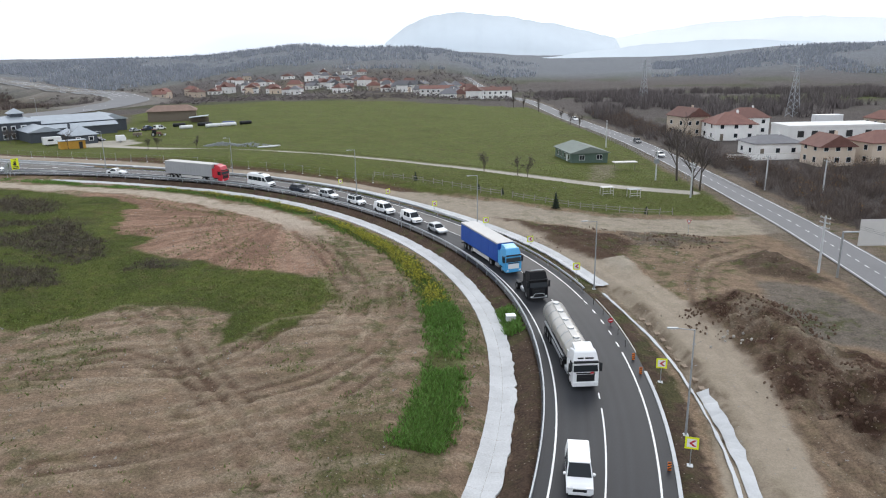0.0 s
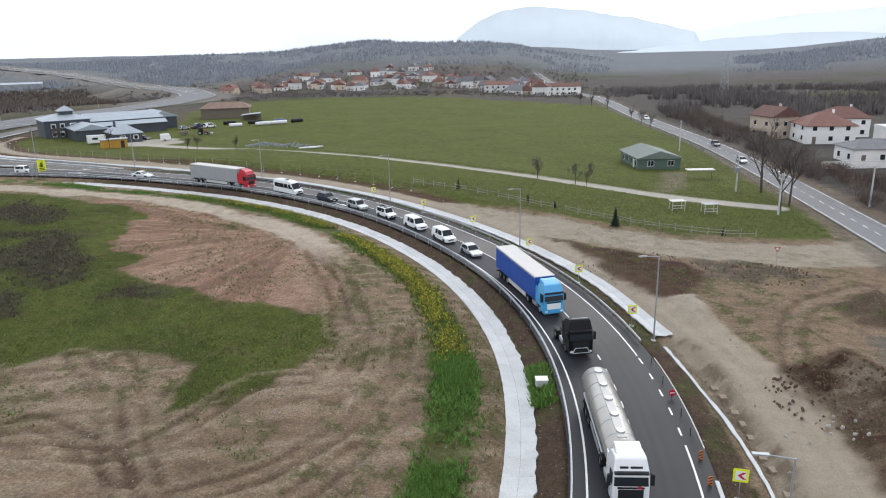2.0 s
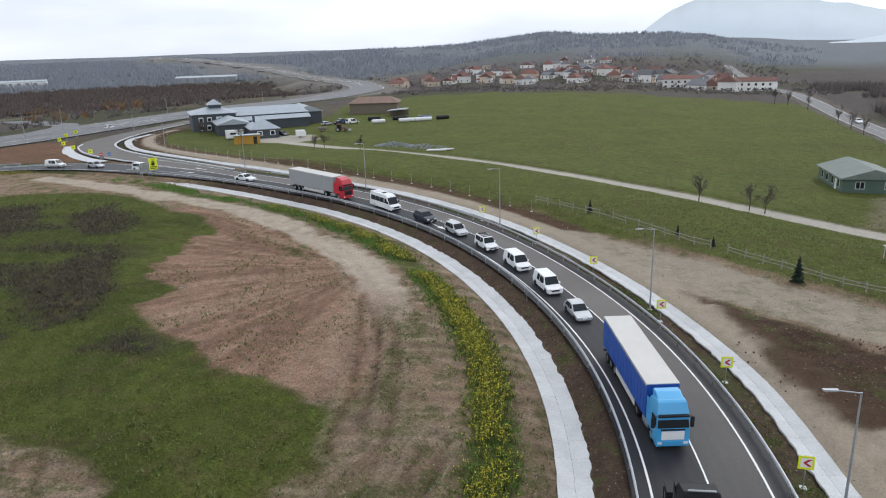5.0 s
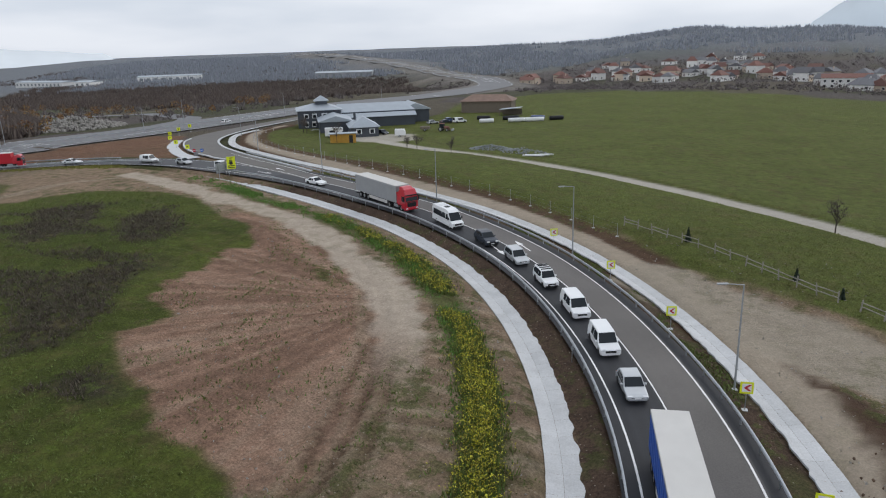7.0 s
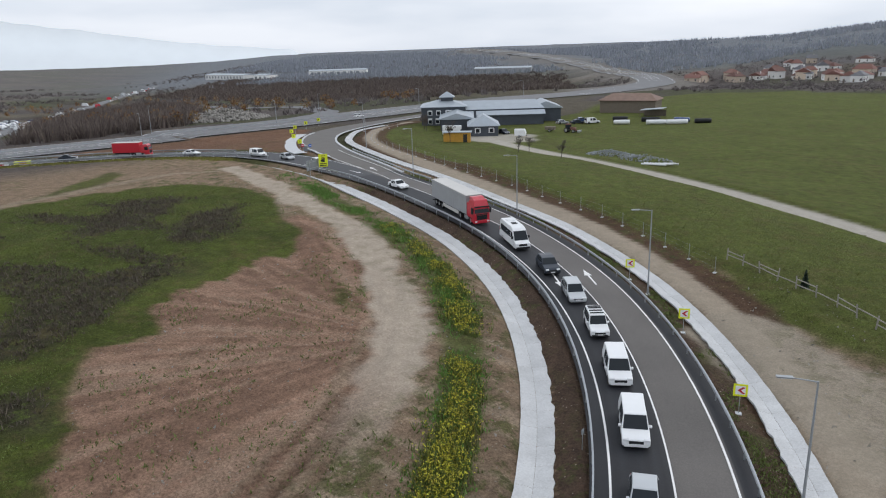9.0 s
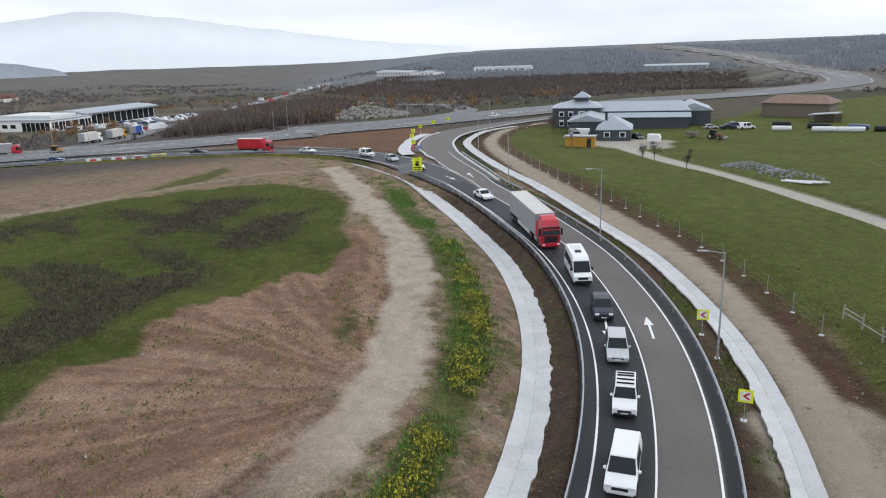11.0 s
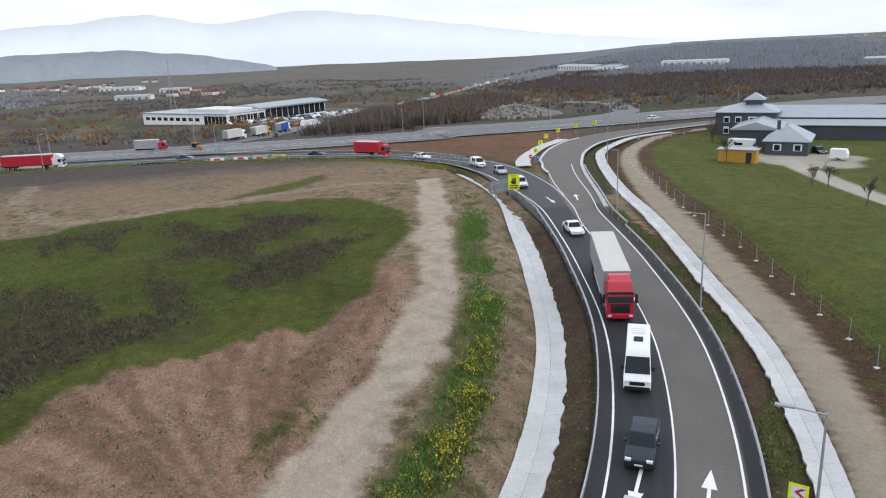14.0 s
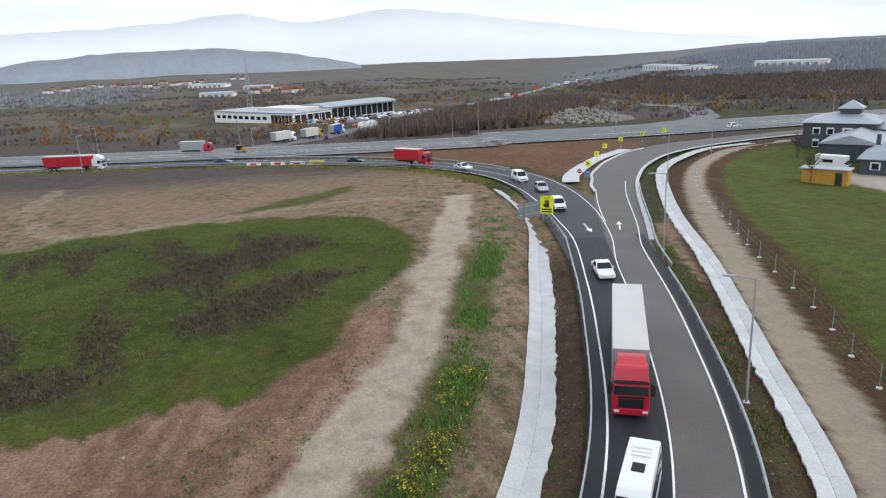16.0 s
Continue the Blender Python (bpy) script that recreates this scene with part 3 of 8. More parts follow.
    lawn = np.maximum(lawn, 0.85 * poly_in(ex, ey, [(-101.6, 95.1), (-109.7, 103.1), (-120.4, 114.6), (-114.5, 114.7), (-105.2, 106.4)], 1.0))
    lawn = np.maximum(lawn, 0.8 * poly_in(ex, ey, [(-38, 103), (-35.5, 105), (-33, 103), (-31, 99.5), (-33.5, 100.5)], 0.5) * sstep(-0.12, 0.02, fbm(x / 1.3, y / 1.3)))
    col = zone(col, lawn, meadow)
    col = zone(col, lawn * sstep(0.0, 0.12, fbm(x / 8 + 21, y / 8)) * 0.5, (0.125, 0.148, 0.03))
    col = zone(col, weed_mask(x, y) * 0.85 * lawn, dry)
    # rake marks and wheel ruts in the bare earth
    streak = fbm((0.33 * x - 0.94 * y) / 0.9, (0.94 * x + 0.33 * y) / 9.0, 3)
    bare = ins * (1 - lawn) * (1 - reddish)
    col = zone(col, bare * sstep(0.0, 0.14, streak) * 0.45, (0.22, 0.15, 0.105))
    col = zone(col, bare * sstep(-0.02, -0.16, streak) * 0.5, (0.45, 0.36, 0.265))
    for line in RUTS:
        dr = path_dist(x + 0.4 * fbm(x, y), y, line)
        col = zone(col, ins * sstep(0.45, 0.2, np.abs(dr - 0.75)) * sstep(-0.12, 0.12, fbm(x / 3 + 9, y / 3)) * 0.65, (0.15, 0.095, 0.065))
        col = zone(col, ins * sstep(0.35, 0.15, np.abs(dr - 1.3)) * 0.4, (0.45, 0.36, 0.26))
    track = sstep(2.5, 1.6, path_dist(wx, wy, INPATH) + 1.2 * fbm(x / 2.5, y / 2.5)) * sstep(84, 98, y)
    col = zone(col, track * 0.92, gravel)
    strip_in, strip_out = np.interp(a, (0, 25, 50, 75), (-13.2, -13.0, -13.5, -14.2)), np.interp(a, (0, 25, 50, 75), (-10.2, -10.4, -10.8, -11.2))
    band = w * sstep(strip_in - 0.7, strip_in + 0.3, sw) * sstep(strip_out + 0.5, strip_out - 0.4, sw) * sstep(-12, -4, a)
    col = zone(col, band * sstep(-0.3, 0.0, fbm(x / 5, y / 5 + 30)) * 0.85, (0.095, 0.12, 0.032))
    for line in (SIDEPATH, LOOP):
        col = zone(col, sstep(1.7, 0.9, path_dist(wx, wy, line)) * 0.65, (0.42, 0.34, 0.25))
    right = sstep(13, 17, s) * (a < 42) * (x < 50)
    col = zone(col, right * sstep(-0.1, 0.12, fbm(x / 7 + 31, y / 7)) * 0.5, (0.25, 0.175, 0.12))
    for line in SITERUTS:
        dr = path_dist(x + 0.4 * fbm(x, y), y, line)
        col = zone(col, sstep(1.5, 1.2, dr) * sstep(0.6, 0.8, dr) * 0.6, (0.17, 0.12, 0.085))
        col = zone(col, sstep(0.5, 0.3, dr) * 0.5, (0.36, 0.28, 0.2))
    # the road's earth banks
    col = zone(col, w * (np.abs(sw) < 6.3), brown)
    col = zone(col, w * sstep(4.4, 4.8, sw) * sstep(6.6, 6.2, sw) * sstep(0.0, 0.1, fbm(x / 3, y / 3)) * 0.6, (0.10, 0.11, 0.04))
    # outside of the bend: field, bank, path
    col = zone(col, poly_in(wx, wy, FIELD, 0.8), grass)
    stripes = poly_in(wx, wy, FIELD, 4) * sstep(0.0, 0.2, fbm((x * 0.35 + y * 0.94) / 2.5, (x * 0.94 - y * 0.35) / 30)) * 0.6
    col = zone(col, stripes, (0.125, 0.135, 0.04))
    dp = path_dist(x, y, OUTPATH)
    outside = (s > 6) | (a > 82)
    dp = dp - np.interp(a, (18, 38), (1.3, 0.0)) + 0.5 * fbm(x / 1.2, y / 1.2, 3)
    col = zone(col, sstep(4.4, 3.8, dp) * (path_dist(x, y, SLIP) > 5) * outside * (x < 0), (0.125, 0.075, 0.048))
    col = zone(col, sstep(1.7, 1.25, dp) * outside, (0.43, 0.36, 0.28))
    trk = sstep(2.2, 1.5, path_dist(x + 0.5 * fbm(x / 2, y / 2), y, FARMTRACK))
    yard = poly_in(wx, wy, [(-104, 189), (-96, 184), (-87, 186), (-84, 192), (-92, 202), (-100, 199)], 1.0)
    col = zone(col, np.maximum(trk, yard * 0.85), (0.52, 0.48, 0.42))
    col = zone(col, poly_in(wx, wy, [(33, 158), (38, 158), (35, 145), (30, 135), (27, 136), (31, 147)], 1.2) * 0.7, (0.3, 0.25, 0.19))
    col = zone(col, sstep(5.2, 3.8, path_dist(wx, wy, SITEROAD)), (0.41, 0.35, 0.275))
    col = zone(col, poly_in(wx, wy, DARKSOIL, 0.8), (0.10, 0.062, 0.042))
    col = zone(col, poly_in(wx, wy, GREYSLOPE, 1.0) * 0.8, (0.2, 0.18, 0.155))
    heapn = fbm(x / 3.2 + 77, y / 3.2)
    col = zone(col, poly_in(wx, wy, SPOIL, 0.8), (0.19, 0.135, 0.095))
    col = zone(col, poly_in(wx, wy, SPOIL, 1.2) * sstep(-0.03, 0.06, heapn), (0.085, 0.048, 0.033))
    col = zone(col, poly_in(wx, wy, SPOIL, 1.2) * sstep(-0.12, -0.2, heapn) * 0.8, (0.31, 0.25, 0.19))
    col = zone(col, poly_in(wx, wy, FARPILE, 0.8) * 0.85, (0.12, 0.085, 0.062))
    col = zone(col, poly_in(wx, wy, STONYSTRIP, 0.8) * sstep(-0.2, 0.0, n2) * 0.85, (0.13, 0.108, 0.088))
    col = zone(col, poly_in(wx, wy, PALEHEAP, 0.7), (0.46, 0.4, 0.32))
    dt = path_dist(wx, wy, TRENCH)
    col = zone(col, sstep(1.5, 0.9, dt) * 0.7, (0.36, 0.3, 0.225))
    col = zone(col, sstep(0.8, 0.3, dt) * sstep(-0.1, 0.05, fbm(x / 1.2, y / 1.2)) * 0.7, (0.15, 0.105, 0.075))
    # junction: red earth between the ramp and the highway
    col = zone(col, poly_in(wx, wy, [(-102, 146), (-124, 143), (-146, 131), (-160, 114), (-166, 140), (-163, 175), (-150, 178), (-128, 160)], 1.0), (0.22, 0.125, 0.08))
    col = zone(col, sstep(3.2, 2.4, path_dist(wx, wy, [(-84, 147.5), (-96, 153.5), (-110, 160), (-124, 169), (-136, 182)])), (0.085, 0.085, 0.045))
    for line, half, c in ((HIGHWAY, 13, (0.16, 0.13, 0.1)), (OLDROAD, 4.6, (0.2, 0.17, 0.14))):
        k = sstep(half + 2.0, half + 0.8, path_dist(wx, wy, line)) * (1 - poly_in(x, y, FIELD, 1))
        col = zone(col, k * 0.7, c)
    k = sstep(27, 22, path_dist(wx, wy, HIGHWAY)) * sstep(330, 390, y)
    col = zone(col, k * 0.75, (0.27, 0.25, 0.225))
    k = sstep(7.0, 5.6, path_dist(wx, wy, RAMP)) * sstep(-98, -108, x)
    col = zone(col, k, (0.10, 0.10, 0.04))
    calm = np.maximum(np.maximum(trk, yard), np.maximum(sstep(1.8, 1.3, dp) * outside, sstep(5.2, 3.8, path_dist(wx, wy, SITEROAD)) * 0.7))
    calm = np.maximum(calm, track * 0.85)
    COVER[:] = (reddish, lawn, band, far, poly_in(x, y, FIELD, 1.0), calm, w, s)
    return np.concatenate([np.clip(col * 0.76, 0, 1), (1 - 0.65 * calm)[..., None]], -1)


def ground_cover(x, y):
    """How bare, how grassy and how weedy the ground is."""
    reddish, lawn, band, far, field, calm, w, s = COVER
    grassy = np.maximum(np.maximum(lawn, field), 0.8 * band)
    bare = (1 - grassy) * (1 - far) * (1 - 0.8 * calm)
    weedy = np.clip(0.25 + sstep(-0.05, 0.15, fbm(x / 12 + 14, y / 12)) + 0.6 * (s > -20) * (s < -8), 0, 1) * (1 - 0.85 * reddish)
    return np.stack([bare, grassy * (1 - calm), weedy, np.ones_like(bare)], -1)


def grow(lo, hi, step, limit, factor):
    """Even steps from lo to hi, then wider and wider out to the limits."""
    v = list(np.arange(lo, hi + step / 2, step))
    g = step
    while v[-1] < limit:
        g *= factor
        v.append(v[-1] + g)
    g = step
    while v[0] > -limit:
        g *= factor
        v.insert(0, v[0] - g)
    return np.array(v)


def grid_mesh(name, xs, ys, zfun, material, tint=None):
    gx, gy = np.meshgrid(xs, ys)
    gz = zfun
    nx, ny = len(xs), len(ys)
    co = np.stack([gx, gy, gz], -1).reshape(-1, 3) * U
    i = np.arange((ny - 1) * (nx - 1))
    r, c = i // (nx - 1), i % (nx - 1)
    v0 = r * nx + c
    f = np.stack([v0, v0 + 1, v0 + nx + 1, v0 + nx], -1)
    me = bpy.data.meshes.new(name)
    me.vertices.add(len(co))
    me.vertices.foreach_set("co", co.ravel())
    me.loops.add(f.size)
    me.loops.foreach_set("vertex_index", f.ravel())
    me.polygons.add(len(f))
    me.polygons.foreach_set("loop_start", np.arange(0, f.size, 4))
    me.polygons.foreach_set("use_smooth", np.ones(len(f), bool))
    me.update(calc_edges=True)
    if tint is not None:
        rgba = tint(gx, gy).reshape(-1, 4)
        at = me.attributes.new("tint", "FLOAT_COLOR", "POINT")
        at.data.foreach_set("color", rgba.astype(np.float32).ravel())
        at = me.attributes.new("cover", "FLOAT_COLOR", "POINT")
        at.data.foreach_set("color", ground_cover(gx, gy).astype(np.float32).ravel())
    me.materials.append(material)
    return new(name, me)


xs = np.concatenate([np.arange(-150, -60, 0.7), np.arange(-60, 46, 0.4), np.arange(46, 63, 1.0)])
outer = grow(-150, 62, 1.0, 3500, 1.09)
xs = np.concatenate([outer[outer < -150.5], xs, outer[outer > 63]])
ys = np.concatenate([np.arange(30, 128, 0.4), np.arange(128, 206, 0.55)])
outer = grow(30, 206, 0.8, 3500, 1.06)
ys = np.concatenate([outer[outer < 29.5], ys, outer[outer > 206.3]])
LAND = height(*np.meshgrid(xs, ys))
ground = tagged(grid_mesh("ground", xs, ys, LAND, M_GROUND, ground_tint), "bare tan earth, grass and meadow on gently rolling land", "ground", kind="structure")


# ---- helpers for things ----
def base_z(x, y):
    """Height of the ground sheet, in survey units."""
    i = int(np.clip(np.searchsorted(xs, x) - 1, 0, len(xs) - 2))
    j = int(np.clip(np.searchsorted(ys, y) - 1, 0, len(ys) - 2))
    u, v = (x - xs[i]) / (xs[i + 1] - xs[i]), (y - ys[j]) / (ys[j + 1] - ys[j])
    g = LAND
    return float((g[j, i] * (1 - u) + g[j, i + 1] * u) * (1 - v) + (g[j + 1, i] * (1 - u) + g[j + 1, i + 1] * u) * v)


def mesh_ob(name, bm, material, smooth=False):
    me = bpy.data.meshes.new(name)
    bm.to_mesh(me)
    bm.free()
    me.materials.append(material)
    if smooth:
        me.polygons.foreach_set("use_smooth", np.ones(len(me.polygons), bool))
    return new(name, me)


def part(name, bm, material, parent, label="", smooth=False):
    ob = mesh_ob(name, bm, material, smooth)
    ob.parent = parent
    if label:
        tagged(ob, label)
    return ob


def thing(name, m, label, category, group="", kind=""):
    ob = new(name)
    ob.empty_display_size = 0.2
    ob.matrix_world = m
    return tagged(ob, label, category, group, kind)


def box(x0, x1, y0, y1, z0, z1, bevel=0.0, bm=None, taper=None):
    bm = bm or bmesh.new()
    v = []
    for z in (z0, z1):
        for x, y in ((x0, y0), (x1, y0), (x1, y1), (x0, y1)):
            if taper and z == z1:
                x, y = (x + (x0 + x1) / 2 * (taper[0] ** -1 - 1)) * taper[0], (y + (y0 + y1) / 2 * (taper[1] ** -1 - 1)) * taper[1]
            v.append(bm.verts.new((x, y, z)))
    fs = [bm.faces.new([v[i] for i in q]) for q in ((3, 2, 1, 0), (4, 5, 6, 7), (0, 1, 5, 4), (1, 2, 6, 5), (2, 3, 7, 6), (3, 0, 4, 7))]
    if bevel:
        es = list({e for f in fs for e in f.edges})
        bmesh.ops.bevel(bm, geom=es, offset=bevel, segments=2, affect="EDGES", profile=0.6)
    return bm


def rod(p, q, r0, r1=None, sides=8, bm=None):
    bm = bm or bmesh.new()
    p, q = Vector(p), Vector(q)
    r1 = r0 if r1 is None else r1
    d = (q - p).normalized()
    side = d.orthogonal().normalized()
    up = d.cross(side)
    ends = []
    for c, r in ((p, r0), (q, r1)):
        ends.append([bm.verts.new(c + (side * math.cos(2 * math.pi * k / sides) + up * math.sin(2 * math.pi * k / sides)) * r) for k in range(sides)])
    for k in range(sides):
        j = (k + 1) % sides
        bm.faces.new((ends[0][k], ends[0][j], ends[1][j], ends[1][k]))
    bm.faces.new(ends[0][::-1])
    bm.faces.new(ends[1])
    return bm


def prism(outline, y0, y1, bm=None, bevel=0.0):
    """An outline in x and z, drawn out along y."""
    bm = bm or bmesh.new()
    a = [bm.verts.new((x, y0, z)) for x, z in outline]
    b = [bm.verts.new((x, y1, z)) for x, z in outline]
    n = len(a)
    fs = [bm.faces.new(a), bm.faces.new(b[::-1])]
    for k in range(n):
        j = (k + 1) % n
        fs.append(bm.faces.new((a[j], a[k], b[k], b[j])))
    bmesh.ops.recalc_face_normals(bm, faces=fs)
    if bevel:
        bmesh.ops.bevel(bm, geom=[e for e in {e for f in fs for e in f.edges}], offset=bevel, segments=2, affect="EDGES", profile=0.6)
    return bm


def strip(line, s0, s1, lift, thick=0.0, zfun=None, bm=None, ragged=0.0, cross=1, dip=0.0):
    """A ribbon along a plan line between two offsets (to its left), lying on the road's level; in metres."""
    bm = bm or bmesh.new()
    p = np.asarray(line, float)
    d = np.gradient(p, axis=0)
    d /= np.linalg.norm(d, axis=1)[:, None]
    nrm = np.stack([-d[:, 1], d[:, 0]], -1)
    rows = []
    rnd = random.Random(len(p))
    for k in range(len(p)):
        j0, j1 = (rnd.uniform(-ragged, ragged), rnd.uniform(-ragged, ragged)) if ragged else (0, 0)
        row = []
        for c in range(cross + 1):
            f = c / cross
            q = p[k] + nrm[k] * ((s0 + j0) * (1 - f) + (s1 + j1) * f)
            z = (float(level(q[0])) if zfun is None else zfun(q[0], q[1])) + lift - dip * (1 - abs(2 * f - 1))
            row.append(bm.verts.new((q[0] * U, q[1] * U, z * U)))
        rows.append(row)
    top = []
    for a, b in zip(rows[:-1], rows[1:]):
        for c in range(cross):
            f = bm.faces.new((a[c], b[c], b[c + 1], a[c + 1]))
            top.append(f)
    bmesh.ops.recalc_face_normals(bm, faces=top)
    if top[0].normal.z < 0:
        bmesh.ops.reverse_faces(bm, faces=top)
    if thick:
        g = bmesh.ops.extrude_face_region(bm, geom=top)
        low = [v for v in g["geom"] if isinstance(v, bmesh.types.BMVert)]
        bmesh.ops.translate(bm, verts=low, vec=(0, 0, thick))
    return bm


def arc_line(a0, a1, s=0.0, step=1.0):
    n = max(2, int(abs(a1 - a0) / step) + 1)
    return np.stack(ring(np.linspace(a0, a1, n), s), -1)


# ---- roads ----
def road_mesh(name, a0, a1, step, cols, label):
    bm_co, faces, rgb = [], [], []
    rows = np.arange(a0, a1 + step / 2, step)
    for a in rows:
        for s in cols:
            x, y = ring(a, s)
            bm_co.append((x * U, y * U, float(level(x)) * U))
            dust = sstep(2, 30, a) * sstep(-0.1, 0.15, s) * sstep(3.35, 3.2, s)
            track = 1.0 + 0.16 * math.cos((abs(s) - 1.55) * 2 * math.pi / 0.85) * (abs(s) < 2.9)
            dark = np.array((0.021, 0.022, 0.026)) * track
            rgb.append(dark * (1 - dust) + np.array((0.116, 0.106, 0.099)) * dust * (0.9 + 0.1 * track))
    n = len(cols)
    for r in range(len(rows) - 1):
        for c in range(n - 1):
            v = r * n + c
            faces.append((v, v + 1, v + n + 1, v + n))
    me = bpy.data.meshes.new(name)
    me.from_pydata(bm_co, [], faces)
    at = me.attributes.new("tint", "FLOAT_COLOR", "POINT")
    at.data.foreach_set("color", np.c_[np.array(rgb), np.ones(len(rgb))].astype(np.float32).ravel())
    me.materials.append(M_ROAD)
    me.update()
    ob = new(name, me)
    return tagged(ob, label, "road", kind="structure")


def road_mat():
    m = bpy.data.materials.new("asphalt_with_dust")
    m.use_nodes = True
    n, l = m.node_tree.nodes, m.node_tree.links
    b = n["Principled BSDF"]
    b.inputs["Roughness"].default_value = 0.6
    b.inputs["Specular IOR Level"].default_value = 0.3
    a = n.new("ShaderNodeAttribute")
    a.attribute_name = "tint"
    tc = n.new("ShaderNodeTexCoord")
    t1, t2 = n.new("ShaderNodeTexNoise"), n.new("ShaderNodeTexNoise")
    t1.inputs["Scale"].default_value, t1.inputs["Detail"].default_value = 0.15, 6
    t2.inputs["Scale"].default_value, t2.inputs["Detail"].default_value = 9.0, 3
    l.new(tc.outputs["Object"], t1.inputs["Vector"])
    l.new(tc.outputs["Object"], t2.inputs["Vector"])
    ad = n.new("ShaderNodeMath")
    ad.operation = "ADD"
    l.new(t1.outputs["Fac"], ad.inputs[0])
    l.new(t2.outputs["Fac"], ad.inputs[1])
    r = n.new("ShaderNodeMapRange")
    r.inputs["From Min"].default_value, r.inputs["From Max"].default_value = 0.6, 1.4
    r.inputs["To Min"].default_value, r.inputs["To Max"].default_value = 0.72, 1.28
    l.new(ad.outputs[0], r.inputs["Value"])
    hue = n.new("ShaderNodeHueSaturation")
    l.new(a.outputs["Color"], hue.inputs["Color"])
    l.new(r.outputs[0], hue.inputs["Value"])
    l.new(hue.outputs[0], b.inputs["Base Color"])
    bp = n.new("ShaderNodeBump")
    bp.inputs["Strength"].default_value, bp.inputs["Distance"].default_value = 0.3, 0.01
    l.new(t2.outputs["Fac"], bp.inputs["Height"])
    l.new(bp.outputs[0], b.inputs["Normal"])
    return m


M_ROAD = road_mat()
COLS = np.concatenate([np.arange(-4.25, -0.1, 0.35), [-0.06, 0.1], np.arange(0.45, 3.2, 0.35), [3.25, 3.4, 4.25]])
road = road_mesh("road", -60, 87.5, 0.5, COLS, "two-lane bend of fresh dark asphalt, outer lane dusty")


def structure(name, bm, material, label, category):
    return tagged(mesh_ob(name, bm, material), label, category, kind="structure")


def loft(right, left, lift):
    """A road between two plan lines with as many points."""
    bm = bmesh.new()
    prev = None
    for p, q in zip(right, left):
        row = [bm.verts.new((v[0] * U, v[1] * U, (float(level(v[0])) + lift) * U)) for v in (p, (p + q) / 2, q)]
        if prev:
            for c in range(2):
                bm.faces.new((prev[c], row[c], row[c + 1], prev[c + 1]))
        prev = row
    bmesh.ops.recalc_face_normals(bm, faces=bm.faces)
    return bm


structure("ramp_road", strip(RAMP, -4.6, 3.4, -0.02), M_ASPHALT, "dark asphalt ramp joining the highway", "road")
structure("slip_road", loft(SLIP_R, SLIP_L, -0.012), M_ASPHALT_PALE, "dusty asphalt slip road to the junction", "road")
structure("highway", strip(HIGHWAY, -12, 12, 0.0, zfun=lambda x, y: base_z(x, y) + 0.28 if y > 150 else float(level(x))), M_ASPHALT_OLD, "wide grey asphalt highway sweeping to the hills", "road")
structure("old_road", strip(OLDROAD, -3.1, 3.1, 0.1, zfun=base_z, cross=4), M_ASPHALT_OLD, "worn grey asphalt country road", "road")


def marking(name, bm, label):
    return tagged(mesh_ob(name, bm, M_PAINT), label, "road marking", kind="structure")


marking("edge_line_inner", strip(arc_line(-60, 74, -3.2), -0.065, 0.065, 0.006), "solid white painted edge line")
marking("edge_line_outer", strip(arc_line(11.5, 80, 3.15), -0.065, 0.065, 0.006), "solid white painted edge line")
marking("edge_line_near", strip(arc_line(-60, 3.5, 3.15), -0.065, 0.065, 0.006), "solid white painted edge line")
marking("centre_line", strip(arc_line(13, 76, 0.0), -0.055, 0.055, 0.006), "solid white painted centre line")
marking("centre_line_near", strip(arc_line(-60, -2.5, 0.0), -0.055, 0.055, 0.006), "solid white painted centre line")
for k in range(9):
    a = -1.6 + k * 1.6
    marking("lane_dash", strip(arc_line(a, a + 0.6, 0.0, 0.3), -0.055, 0.055, 0.006), "short white painted lane dash")
    if k < 5:
        marking("lane_dash", strip(arc_line(4.2 + k * 1.6, 4.8 + k * 1.6, 3.15, 0.3), -0.065, 0.065, 0.006), "short white painted edge dash")
INL = spline([tuple(ring(74, -3.2)), tuple(ring(78, -3.2)), (-75, 136.0), (-84, 137.3), (-95, 138.3), (-108, 138.6), (-123, 136.4), (-138.5, 127.5), (-152.5, 109.5), (-163, 86), (-170, 59), (-176, 33)])
marking("edge_line_ramp", strip(INL, -0.07, 0.07, 0.012), "solid white painted edge line")
MIDL = spline([tuple(ring(76, 0.0)), tuple(ring(82, 0.05)), (-76.4, 140.5), (-90, 143.7), (-106, 145.3), (-122, 143.6), (-140, 134.5), (-158, 114.5), (-169, 90)])
marking("ramp_line", strip(MIDL, -0.06, 0.06, 0.012), "solid white painted lane line")
MIDR = spline([(-82, 142.2), (-86, 143.3), (-92, 145.2), (-99, 147.7)])
marking("gore_line", strip(MIDR, -0.06, 0.06, 0.012), "solid white painted gore line")
OUTL = spline([tuple(ring(80, 3.15)), tuple(ring(85, 3.3)), (-80, 145.1), (-95.2, 150.5), (-105.7, 154.9)])
marking("edge_line_slip", strip(OUTL, -0.06, 0.06, 0.012), "solid white painted edge line")
for off in (-11, -3.9, -0.9, 0.9, 3.9, 11):
    hl = lambda x, y: base_z(x, y) + 0.285 if y > 150 else float(level(x)) + 0.008
    marking("highway_line", strip(HIGHWAY, off - 0.12, off + 0.12, 0.01, zfun=hl), "white painted highway line")
for off in (-2.75, 2.75):
    marking("old_road_line", strip(OLDROAD, off - 0.05, off + 0.05, 0.115, zfun=base_z), "faded white painted edge line")
